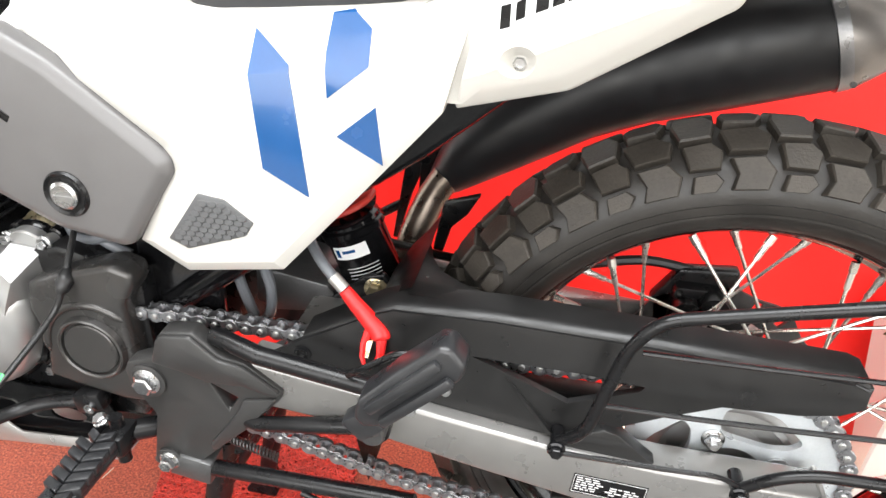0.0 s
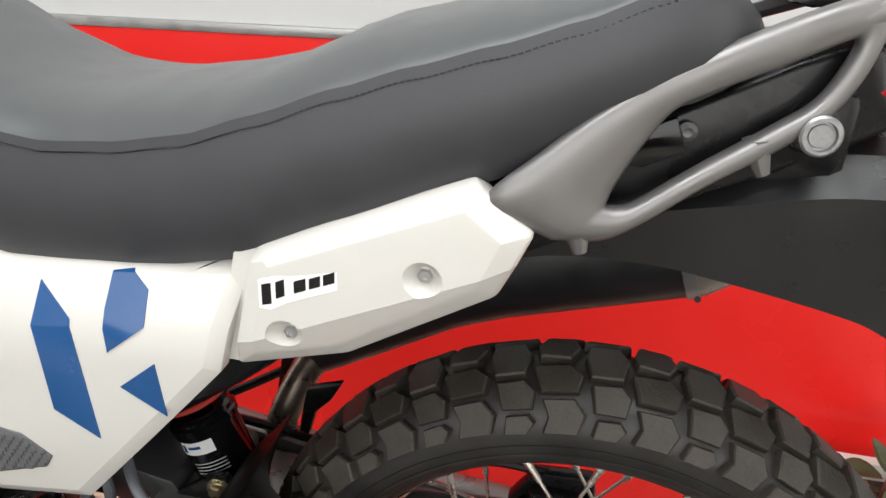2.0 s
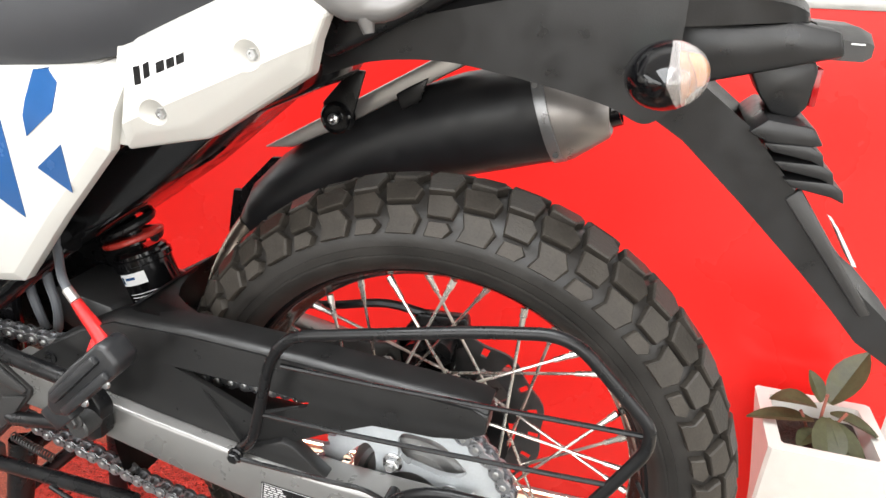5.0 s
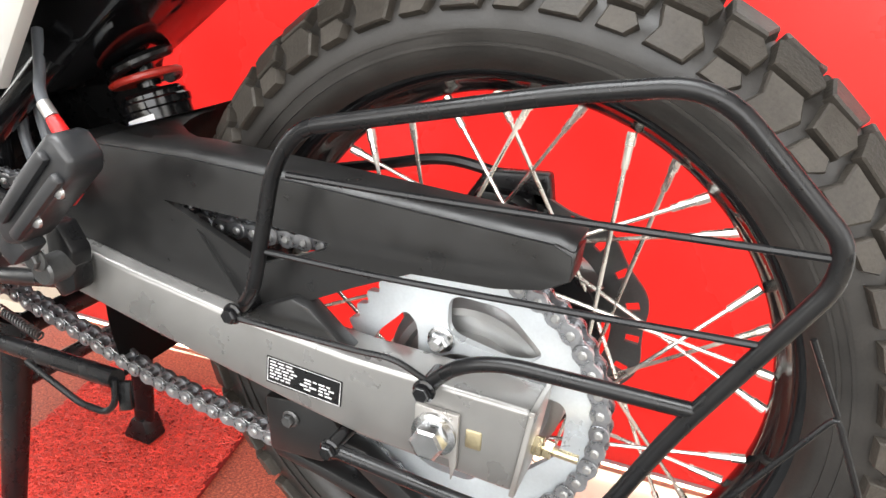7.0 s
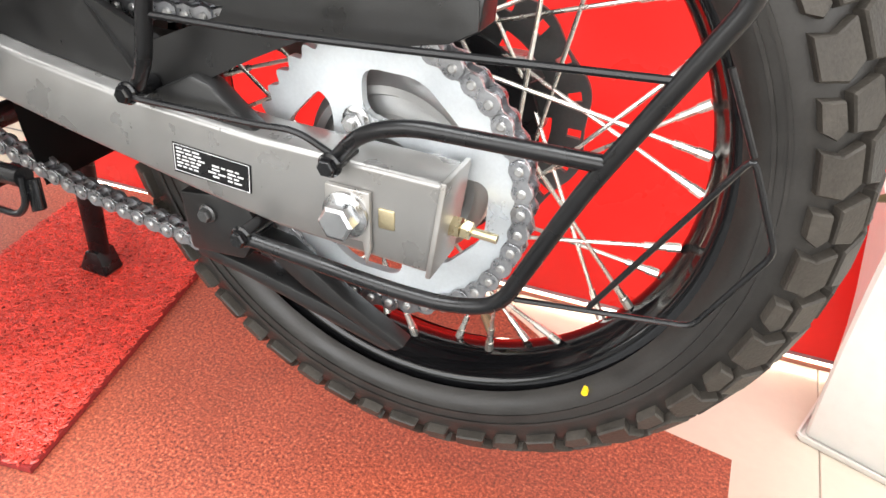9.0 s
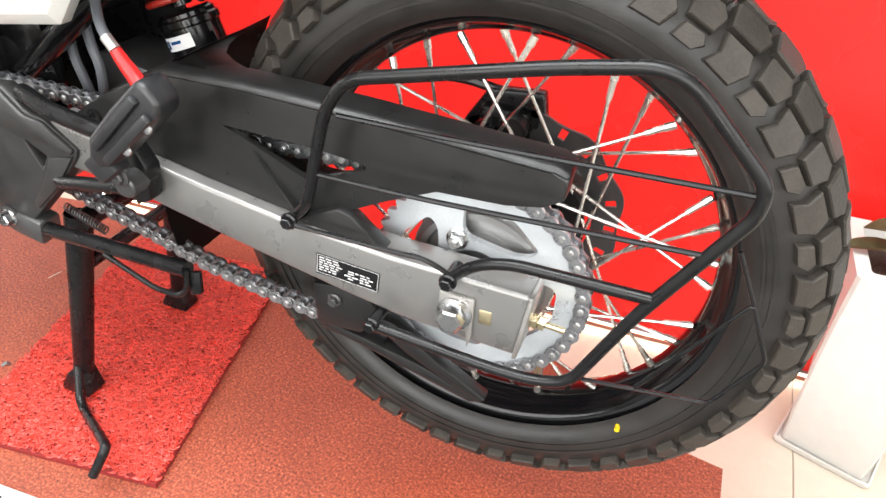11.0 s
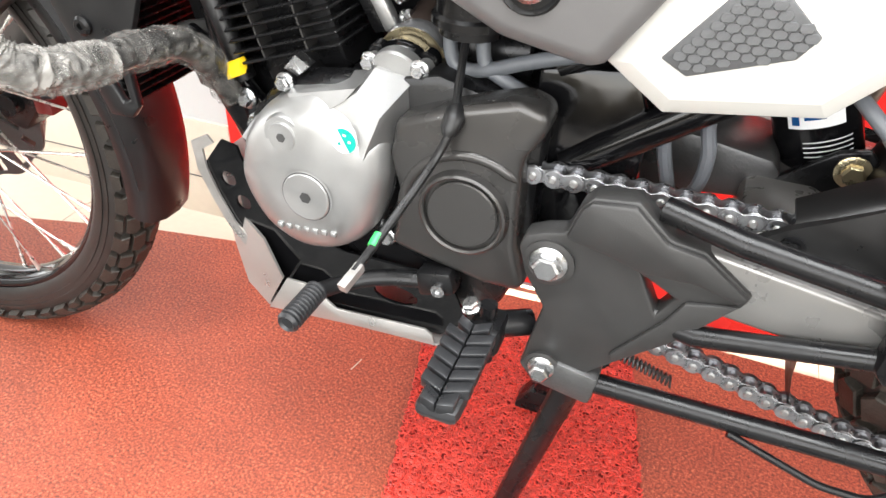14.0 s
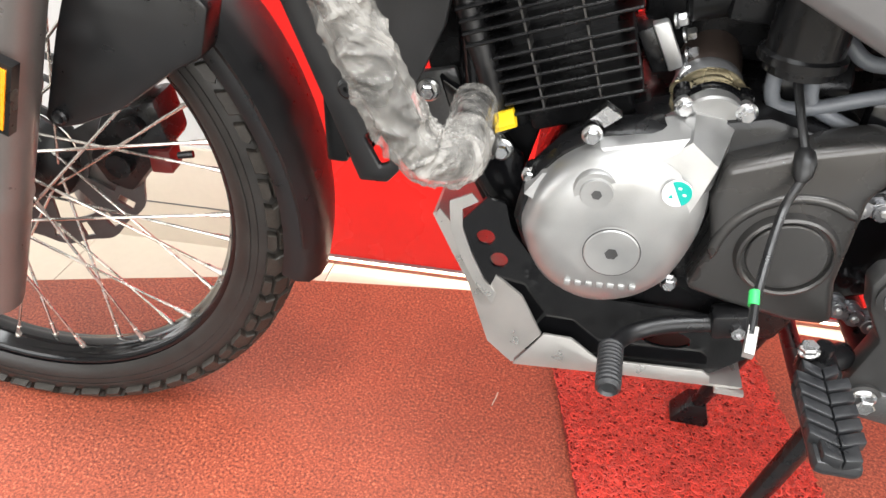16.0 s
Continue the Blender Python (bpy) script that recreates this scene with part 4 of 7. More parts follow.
def inside(poly, x, z):
    hit = False
    for (x0, z0), (x1, z1) in zip(poly, poly[1:] + poly[:1]):
        if (z0 > z) != (z1 > z) and x < (x1 - x0) * (z - z0) / (z1 - z0) + x0:
            hit = not hit
    return hit


scale_mesh = finish("scale", plate([(-0.0042, -0.0010), (-0.0024, -0.0030), (0.0028, -0.0029), (0.0043, -0.0002), (0.0028, 0.0025), (-0.0030, 0.0024)], -0.0008, 0.0, 0.0004, 1), "hex")
for i in range(16):
    for j in range(14):
        x = -0.502 + 0.0080 * i + 0.0040 * (j % 2)
        z = 0.600 + 0.0052 * j
        if all(inside(pad_poly, x + dx, z + dz) for dx, dz in ((-0.004, 0), (0.004, 0), (0, 0.003), (0, -0.003))):
            ob = new("scale", scale_mesh)
            ob.parent = pad
            ob.matrix_basis = Matrix.Translation((x, -0.1472 + panel_shift(x, z), z)) @ Matrix.Rotation(radians(-9), 4, "Y")

rp = crowned_plate([(-0.246, 0.838), (-0.107, 0.8985), (-0.068, 0.869), (-0.088, 0.820), (-0.188, 0.755), (-0.268, 0.737)], -0.144, -0.118, 0.015, 0.0068, 0.0030)

def rear_shift(x, z):
    u = z - 0.835 - 0.46 * (x + 0.17)
    if u > 0.026:
        return (u - 0.026) * 1.1
    if u < -0.030:
        return (-0.030 - u) * 0.48
    return 0.0


for u in (0.026, -0.030):
    bmesh.ops.bisect_plane(rp, geom=rp.verts[:] + rp.edges[:] + rp.faces[:], plane_co=(-0.17, 0, 0.835 + u), plane_no=(-0.46, 0, 1))
for v in rp.verts:
    v.co.y += rear_shift(v.co.x, v.co.z)
rear_panel = part("rear_side_panel", rp, "white", bike, "white moulded panel under the seat")


def sink(ob, x, y, z):
    """Cuts a round sloping pocket for a screw into a panel's face."""
    tool = new("pocket", finish("pocket", lathe([(0, -0.009), (0.0052, -0.009), (0.0068, -0.0075), (0.0112, -0.0015), (0.0130, 0.0004), (0.0150, 0.004), (0, 0.004)], (x, y, z), (0, -1, 0), 32), "white"))
    cut = ob.modifiers.new("pocket", "BOOLEAN")
    cut.operation, cut.solver, cut.object = "DIFFERENCE", "EXACT", tool
    bpy.context.view_layer.update()
    done = bpy.data.meshes.new_from_object(ob.evaluated_get(bpy.context.evaluated_depsgraph_get()))
    ob.modifiers.clear()
    done.shade_smooth()
    done.set_sharp_from_angle(angle=radians(9))
    ob.data = done
    bpy.data.objects.remove(tool)


for x, z in ((-0.223, 0.776), (-0.132, 0.833)):
    y = -0.144 + rear_shift(x, z)
    sink(rear_panel, x, y, z)
    part("screw", lathe([(0, 0.000), (0.0050, 0.000), (0.0050, 0.0020), (0.0042, 0.0030), (0.0024, 0.0030), (0.0024, 0.001), (0, 0.001)], (x, y + 0.0092, z), (0, -1, 0), 6), "steel", rear_panel, "zinc hexagon screw deep in its pocket")
part("panel_joint", plate([(-0.262, 0.834), (-0.240, 0.838), (-0.262, 0.742), (-0.282, 0.742)], -0.1290, -0.124, 0.001), "white", rear_panel)
# the badge is kept to plain shapes
part("badge_ground", plate([(-0.2395, 0.7975), (-0.2315, 0.7970), (-0.2200, 0.8040), (-0.1860, 0.8185), (-0.1860, 0.8310), (-0.2160, 0.8235), (-0.2260, 0.8225), (-0.2395, 0.8180)], -0.1443, -0.1436), "paper", rear_panel, "white ground of the badge")
for x, z, w, h, lean in ((-0.2340, 0.8075, 0.0065, 0.0150, 0.3), (-0.2245, 0.8120, 0.0060, 0.0120, 0.5), (-0.2110, 0.8160, 0.0080, 0.0085, 0.44), (-0.2010, 0.8200, 0.0075, 0.0075, 0.44), (-0.1915, 0.8240, 0.0075, 0.0075, 0.44)):
    part("badge_bar", plate([(x - w / 2, z - h / 2), (x + w / 2, z - h / 2 + w * lean), (x + w / 2, z + h / 2 + w * lean), (x - w / 2, z + h / 2)], -0.1447, -0.1439), "satin", rear_panel, "dark badge mark")

# grey cover in front of the side panel
gp = crowned_plate([(-0.86, 0.80), (-0.620, 0.775), (-0.578, 0.753), (-0.500, 0.693), (-0.4885, 0.6815), (-0.489, 0.668), (-0.535, 0.599), (-0.545, 0.596), (-0.60, 0.606), (-0.70, 0.655), (-0.86, 0.76)], -0.152, -0.128, 0.009, 0.006, 0.0025)
grey_cover = part("tank_side_cover", gp, "grey", bike, "dark grey plastic side cover")
part("cover_recess", lathe([(0.0, 0.0012), (0.0165, 0.0012), (0.0190, 0.003), (0.0205, 0.001), (0.0205, -0.002)], (-0.583, -0.152, 0.643), (0, -1, 0), 32), "satin", grey_cover)
part("cover_bolt", join(lathe([(0, 0.002), (0.0125, 0.002), (0.0125, 0.0045), (0.010, 0.0065), (0, 0.0065)], (-0.583, -0.152, 0.643), (0, -1, 0), 28),
     box(-0.592, -0.574, -0.1590, -0.1584, 0.6420, 0.6440)), "steel", grey_cover, "large slotted silver fastener")
part("cover_slot", plate([(-0.66, 0.738), (-0.617, 0.706), (-0.621, 0.700), (-0.66, 0.727)], -0.1526, -0.150, 0.001), "gloss", grey_cover)

# ---- seat ----
def curve(knots, x):
    for (x0, v0), (x1, v1) in zip(knots, knots[1:]):
        if x <= x1:
            t = max(0.0, (x - x0) / (x1 - x0))
            t = t * t * (3 - 2 * t) * 0.35 + t * 0.65
            return v0 + (v1 - v0) * t
    return knots[-1][1]


low = [(-0.66, 0.86), (-0.487, 0.820), (-0.460, 0.800), (-0.413, 0.802), (-0.355, 0.810), (-0.256, 0.833), (-0.193, 0.863), (-0.106, 0.902), (-0.052, 0.932), (0.0, 0.956), (0.055, 0.975)]
seam = [(-0.66, 0.956), (-0.52, 0.908), (-0.46, 0.889), (-0.405, 0.885), (-0.35, 0.891), (-0.296, 0.902), (-0.243, 0.921), (-0.193, 0.941), (-0.145, 0.958), (-0.099, 0.973), (-0.056, 0.988), (-0.015, 1.006), (0.002, 1.0130), (0.012, 1.0130), (0.020, 1.0100), (0.030, 1.003), (0.042, 0.992), (0.055, 0.980)]
crown = [(-0.66, 0.995), (-0.58, 0.966), (-0.522, 0.932), (-0.491, 0.918), (-0.459, 0.910), (-0.426, 0.908), (-0.394, 0.910), (-0.329, 0.920), (-0.279, 0.931), (-0.257, 0.939), (-0.236, 0.949), (-0.206, 0.964), (-0.177, 0.975), (-0.094, 0.996), (-0.041, 1.008), (0.0, 1.0160), (0.012, 1.0150), (0.028, 1.002), (0.055, 0.983)]
half = [(-0.66, 0.115), (-0.45, 0.125), (-0.26, 0.138), (-0.10, 0.136), (-0.02, 0.124), (0.01, 0.114), (0.03, 0.098), (0.043, 0.078), (0.051, 0.055), (0.055, 0.030)]
lower, upper = [], []
for k in range(49):
    x = -0.66 + 0.715 * k / 48
    b, s, c, w = curve(low, x), curve(seam, x), curve(crown, x), curve(half, x)
    prof = [(0.90, b - 0.012), (0.955, b), (1.0, b + (s - b) * 0.35), (0.985, b + (s - b) * 0.7), (0.93, s)]
    lower.append([(x, -f * w, z) for f, z in prof] + [(x, f * w, z) for f, z in prof[::-1]])
    fade = max(0.0, min(1.0, (0.018 - x) / 0.034))
    c = s + (c - s) * fade
    tprof = [(0.93, s), (0.90, s + 0.004 * fade), (0.70, s + (c - s) * 0.62 + 0.002 * fade), (0.38, c - (c - s) * 0.08), (0.0, c)]
    if x < 0.020:
        upper.append([(x, -f * w, z) for f, z in tprof] + [(x, f * w, z) for f, z in tprof[::-1][1:]])
seat = part("seat", loft(lower), "seat", bike, "long stepped dark grey vinyl seat", 50)
part("seat_top", loft(upper), "seat_top", seat, "smooth grey vinyl seat top with a stitched seam", 50)
stitch_mesh = finish("stitch", rod((-0.0016, 0, 0), (0.0016, 0, 0), 0.0006, 5), "gloss")
for k in range(168):
    x = -0.60 + 0.0038 * k
    if x > 0.018:
        break
    z, w = curve(seam, x), curve(half, x)
    slope = math.atan2(curve(seam, x + 0.004) - curve(seam, x - 0.004), 0.008)
    ob = new("stitch", stitch_mesh)
    ob.parent = seat
    ob.matrix_basis = Matrix.Translation((x, -0.9475 * w - 0.0002, z - 0.0070)) @ Matrix.Rotation(-slope, 4, "Y")

# ---- grab rail and rack ----
def rail_y(x):
    return -0.131 + (x + 0.09) * 0.27 + max(0, x - 0.02) * 0.05


def to_rail(bm):
    for v in bm.verts:
        v.co.y += rail_y(v.co.x)
    return bm


rim_pairs = [((-0.060, 0.863), (-0.030, 0.885)), ((-0.099, 0.885), (-0.026, 0.898)), ((-0.072, 0.915), (-0.014, 0.922)), ((-0.032, 0.949), (0.000, 0.943)), ((0.008, 0.973), (0.020, 0.954)), ((0.045, 0.991), (0.055, 0.969)),
             ((0.082, 1.006), (0.085, 0.983)), ((0.107, 1.010), (0.0910, 0.984)), ((0.1045, 0.974), (0.0900, 0.975)), ((0.0910, 0.9460), (0.0780, 0.9515)), ((0.0670, 0.9245), (0.0563, 0.9355)), ((0.0255, 0.8990), (0.0183, 0.9108)),
             ((-0.010, 0.873), (-0.012, 0.889)), ((-0.032, 0.863), (-0.022, 0.885))]
outer_loop = spline([Vector((x, 0, z)) for (x, z), q in rim_pairs + rim_pairs[:1]], 5)[:-1]
inner_loop = spline([Vector((x, 0, z)) for q, (x, z) in rim_pairs + rim_pairs[:1]], 5)[:-1]
rings = []
for o, i in zip(outer_loop, inner_loop):
    mid, half_v = (o + i) / 2, (o - i) / 2
    thick = 0.0095 + 0.05 * max(0.0, half_v.length - 0.012)
    rings.append([mid + half_v * math.copysign(abs(math.cos(q)) ** 0.8, math.cos(q)) + Vector((0, -thick * math.copysign(abs(math.sin(q)) ** 0.9, math.sin(q)), 0)) for q in [2 * math.pi * k / 14 for k in range(14)]])
blade = bmesh.new()
ring_v = [[blade.verts.new(p) for p in r] for r in rings]
for r0, r1 in zip(ring_v, ring_v[1:] + ring_v[:1]):
    for k in range(14):
        blade.faces.new((r0[k], r0[(k + 1) % 14], r1[(k + 1) % 14], r1[k]))
blade = to_rail(blade)
upper_bar = tube([(x, rail_y(x), z) for x, z in ((0.055, 0.980), (0.10, 1.001), (0.135, 1.012), (0.167, 1.021), (0.172, 1.022))], 0.011, 14, radii=[0.004, 0.0108, 0.010, 0.008, 0.004])
rail = part("grab_rail", join(blade, upper_bar), "silver", bike, "grey-silver cast grab rail", 60)
for (x0, z0), (x1, z1) in (((-0.046, 0.870), (-0.041, 0.855)), ((0.050, 0.922), (0.057, 0.907))):
    y = rail_y(x0)
    part("luggage_hook", tube([(x0, y, z0 + 0.006), (x0 + 0.002, y, z0 - 0.004), (x1, y, z1)], 0.006, 10, radii=[0.009, 0.0075, 0.0045]), "silver", rail)
rail2 = to_rail(plate([(-0.097, 0.886), (-0.049, 0.939), (0.004, 0.969), (0.010, 0.955), (-0.030, 0.879), (-0.070, 0.863)], -0.012, 0.010, 0.006))
rail2 = join(rail2, tube([(x, rail_y(x), z) for x, z in ((-0.03, 0.938), (0.027, 0.971), (0.10, 1.001), (0.167, 1.021))], 0.0115, 10))
for v in rail2.verts:
    v.co.y = -v.co.y
bmesh.ops.reverse_faces(rail2, faces=rail2.faces)
part("grab_rail_right", rail2, "silver", bike, "grey-silver cast grab rail")
deck = plate([(0.056, 1.000), (0.075, 1.012), (0.165, 1.026), (0.186, 1.024), (0.182, 1.013), (0.070, 0.998)], -0.062, 0.062, 0.004)
rack = part("rear_rack", deck, "black", bike, "flat black plastic luggage rack")
for x0, x1 in ((0.072, 0.116), (0.119, 0.168)):
    zz = lambda x: 1.015 + (x - 0.08) * 0.16
    part("rack_pad", plate([(x0, zz(x0) - 0.003), (x0 + 0.004, zz(x0) + 0.0040), (x1 - 0.003, zz(x1) + 0.0030), (x1, zz(x1) - 0.003)], -0.050, 0.050, 0.003), "black", rack)

# ---- tail unit ----
side = plate([(-0.118, 0.868), (-0.018, 0.928), (0.067, 0.970), (0.100, 0.982), (0.116, 0.980), (0.125, 0.958), (0.137, 0.942), (0.130, 0.930), (0.104, 0.917), (0.061, 0.899), (0.016, 0.882), (-0.09, 0.828)], -0.092, -0.06, 0.006, 3)
for v in side.verts:
    v.co.y += max(0, v.co.x) * 0.26
tail_side = part("tail_panel", side, "satin", bike, "black plastic tail side panel")
rump = []
for x, z0, z1, w in ((0.030, 0.886, 0.940, 0.070), (0.060, 0.898, 0.962, 0.072), (0.085, 0.909, 0.977, 0.066), (0.104, 0.917, 0.986, 0.062), (0.116, 0.922, 0.986, 0.061), (0.125, 0.928, 0.980, 0.060), (0.132, 0.934, 0.966, 0.058), (0.136, 0.938, 0.952, 0.054)):
    rump.append([(x, w * math.copysign(abs(math.cos(a)) ** 0.6, math.cos(a)), (z0 + z1) / 2 + (z1 - z0) / 2 * math.copysign(abs(math.sin(a)) ** 0.6, math.sin(a))) for a in [2 * math.pi * k / 28 for k in range(28)]])
part("seat_gap_cover", plate([(-0.130, 0.868), (-0.085, 0.902), (-0.068, 0.886), (-0.085, 0.866), (-0.110, 0.856)], -0.098, -0.075, 0.002), "gloss", tail_side)
part("tail_end", loft(rump), "satin", tail_side, "", 50)
part("inner_panel", plate([(-0.020, 0.905), (-0.014, 0.928), (0.004, 0.936), (0.012, 0.916), (-0.012, 0.904)], -0.095, -0.088, 0.001), "gloss", tail_side)
part("screw", lathe([(0, 0), (0.0062, 0), (0.0058, 0.002), (0.003, 0.0035), (0, 0.0025)], (0.011, -0.091, 0.928), (0, -1, 0), 18), "bracketgrey", tail_side)
other = plate([(-0.118, 0.868), (-0.018, 0.928), (0.067, 0.970), (0.118, 0.980), (0.134, 0.945), (0.118, 0.918), (0.0, 0.880), (-0.09, 0.828)], 0.06, 0.09, 0.005)
part("tail_panel_right", join(other, box(-0.09, 0.11, -0.07, 0.06, 0.89, 0.955, 0.01)), "satin", bike, "black plastic tail panel")
lock = part("seat_lock", lathe([(0, 0.0045), (0.0066, 0.0045), (0.0070, 0.0035), (0.0082, 0.0035), (0.0086, 0.0062), (0.0104, 0.0062), (0.0118, 0.005), (0.0120, -0.03), (0, -0.03)], (0.082, -0.090, 0.933), (0.05, -1, 0.05), 32), "bracketsilver", bike, "round silver seat lock")
part("lock_recess", lathe([(0.0118, 0.001), (0.0150, 0.001), (0.0156, -0.002), (0.0118, -0.002)], (0.082, -0.076, 0.9335), (0.05, -1, 0.05), 28, True), "gloss", lock, "dark recess round the lock")
# tail lamp
lamp_rows = []
for x, zc, hz, wy in ((0.112, 0.955, 0.028, 0.062), (0.133, 0.954, 0.029, 0.060), (0.147, 0.957, 0.022, 0.050), (0.159, 0.957, 0.010, 0.035), (0.167, 0.960, 0.002, 0.015)):
    lamp_rows.append([(x + (0.010 if math.sin(a) < 0 else 0) * 0.4, wy * math.cos(a), zc + hz * math.sin(a)) for a in [2 * math.pi * k / 20 for k in range(20)]])
lampo = part("tail_lamp", loft(lamp_rows), "lensred", bike, "red tail lamp with a pale clear tip", 60)
tip = [[(p[0] + 0.0012, p[1] * 1.01, p[2] + (p[2] - 0.965) * 0.03) for p in r] for r in lamp_rows[1:]]
part("clear_lens", loft(tip), "glasslens", lampo, "clear lens")
# rear mudguard: a crowned upper shell over a flat-sided skirt
sections = []
for x, zt, zc, zb, w in ((-0.110, 0.868, 0.848, 0.808, 0.058), (-0.060, 0.880, 0.858, 0.826, 0.068), (0.0, 0.898, 0.871, 0.833, 0.076), (0.05, 0.910, 0.883, 0.829, 0.080), (0.10, 0.922, 0.894, 0.821, 0.081), (0.140, 0.925, 0.897, 0.812, 0.080),
                         (0.168, 0.924, 0.8975, 0.801, 0.078), (0.186, 0.923, 0.8975, 0.812, 0.077)):
    sections.append([(x, -w * 0.97, zb), (x, -w * 1.0, zb + (zc - zb) * 0.6), (x, -w * 1.02, zc), (x, -w * 0.72, zc + (zt - zc) * 0.72), (x, -w * 0.40, zt - 0.002), (x, 0, zt), (x, w * 0.40, zt - 0.002), (x, w * 0.72, zc + (zt - zc) * 0.72), (x, w * 1.02, zc), (x, w * 1.0, zb + (zc - zb) * 0.6), (x, w * 0.97, zb), (x, 0, zb + 0.006)])
sections = list(zip(*[spline(list(line), 5) for line in zip(*sections)]))
tail_fender = part("rear_mudguard", loft(sections), "black", bike, "long black plastic rear mudguard", 24)
hump = []
for x, zt, zc, zl, w in ((0.150, 0.9244, 0.8971, 0.872, 0.0793), (0.168, 0.9240, 0.8975, 0.873, 0.0780), (0.182, 0.9236, 0.8976, 0.874, 0.0772), (0.205, 0.921, 0.8975, 0.876, 0.073), (0.232, 0.916, 0.8965, 0.879, 0.067), (0.255, 0.907, 0.894, 0.881, 0.058), (0.270, 0.897, 0.889, 0.881, 0.044), (0.276, 0.888, 0.884, 0.879, 0.026)):
    hump.append([(x, -w * 0.96, zl), (x, -w, zc), (x, -w * 0.72, zc + (zt - zc) * 0.72), (x, -w * 0.40, zt - 0.001), (x, 0, zt), (x, w * 0.40, zt - 0.001), (x, w * 0.72, zc + (zt - zc) * 0.72), (x, w, zc), (x, w * 0.96, zl), (x, 0, zl)])
part("mudguard_lip", loft(list(zip(*[spline(list(line), 4) for line in zip(*hump)]))), "black", tail_fender, "", 24)
part("mudguard_body", plate([(0.180, 0.876), (0.186, 0.840), (0.200, 0.831), (0.284, 0.856), (0.300, 0.860), (0.294, 0.878), (0.262, 0.882), (0.230, 0.878)], -0.056, 0.056, 0.004), "black", tail_fender)
part("mudguard_end", bevel(loft([[(0.284, -0.048, 0.857), (0.282, -0.048, 0.872), (0.280, -0.030, 0.881), (0.280, 0.030, 0.881), (0.282, 0.048, 0.872), (0.284, 0.048, 0.857)],
                          [(0.314, -0.044, 0.857), (0.314, -0.044, 0.871), (0.310, -0.028, 0.880), (0.310, 0.028, 0.880), (0.314, 0.044, 0.871), (0.314, 0.044, 0.857)],
                          [(0.321, -0.036, 0.860), (0.321, -0.036, 0.868), (0.319, -0.026, 0.876), (0.319, 0.026, 0.876), (0.321, 0.036, 0.868), (0.321, 0.036, 0.860)]]), 0.0025), "cover", tail_fender)
part("end_mark", box(0.303, 0.312, -0.0475, -0.046, 0.8690, 0.8700), "white_letter", tail_fender, "fine pale scratch mark")
for x, y, z in ((0.2075, -0.0560, 0.9135), (0.2085, -0.0500, 0.9145), (0.2110, -0.0440, 0.9150), (0.2115, -0.0390, 0.9158)):
    part("badge_bar", loft([[(x, y - 0.0014, z - 0.003), (x + 0.005, y - 0.0014, z - 0.003), (x + 0.005, y + 0.0014, z - 0.003), (x, y + 0.0014, z - 0.003)], [(x, y - 0.0014, z + 0.0009), (x + 0.005, y - 0.0014, z + 0.0003), (x + 0.005, y + 0.0014, z + 0.0014), (x, y + 0.0014, z + 0.0020)]]), "silver", tail_fender, "pale badge mark")
part("plate_lamp", plate([(0.236, 0.852), (0.284, 0.858), (0.290, 0.846), (0.288, 0.818), (0.280, 0.808), (0.262, 0.812), (0.252, 0.824)], -0.030, 0.030, 0.003), "black", tail_fender, "black number-plate lamp housing")
part("reflector", box(0.2885, 0.2935, -0.028, 0.028, 0.819, 0.848, 0.001), "lensred", tail_fender, "small red reflector")
flap_rows = []
for (x0, z0), (x1, z1), w in (((0.172, 0.800), (0.205, 0.834), 0.056), ((0.200, 0.783), (0.247, 0.804), 0.053), ((0.252, 0.738), (0.286, 0.762), 0.050), ((0.311, 0.684), (0.334, 0.704), 0.047), ((0.340, 0.656), (0.360, 0.676), 0.046),
                              ((0.362, 0.634), (0.376, 0.664), 0.052), ((0.400, 0.611), (0.404, 0.638), 0.050), ((0.424, 0.606), (0.426, 0.612), 0.034)):
    flap_rows.append([(x0, -w, z0 + 0.004), (x0 + 0.003, -w * 0.6, z0), (x0 + 0.003, w * 0.6, z0), (x0, w, z0 + 0.004), (x1, w, z1), (x1 - 0.006, w * 0.6, z1 - 0.004), (x1 - 0.006, -w * 0.6, z1 - 0.004), (x1, -w, z1)])
flap = part("plate_holder", loft(flap_rows), "black", bike, "long black plastic number-plate holder", 35)
part("holder_rib", plate([(0.284, 0.750), (0.294, 0.760), (0.352, 0.684), (0.368, 0.664), (0.360, 0.660)], -0.0525, -0.044, 0.002), "cover", flap)
part("fin", plate([(0.246, 0.801), (0.258, 0.812), (0.291, 0.809), (0.300, 0.796), (0.290, 0.794), (0.262, 0.794)], -0.060, 0.060, 0.002), "black", flap)
for k in range(3):
    x, z = 0.258 + 0.010 * k, 0.794 - 0.013 * k
    part("fin", plate([(x, z), (x + 0.034, z + 0.001), (x + 0.043, z - 0.004), (x + 0.046, z - 0.014), (x + 0.036, z - 0.010), (x + 0.008, z - 0.006)], -0.060, 0.060, 0.001), "black", flap)
part("plate_edge", plate([(0.340, 0.714), (0.344, 0.712), (0.366, 0.680), (0.362, 0.680)], 0.010, 0.046, 0.0006), "paper", flap, "torn pale backing edge of the plate")
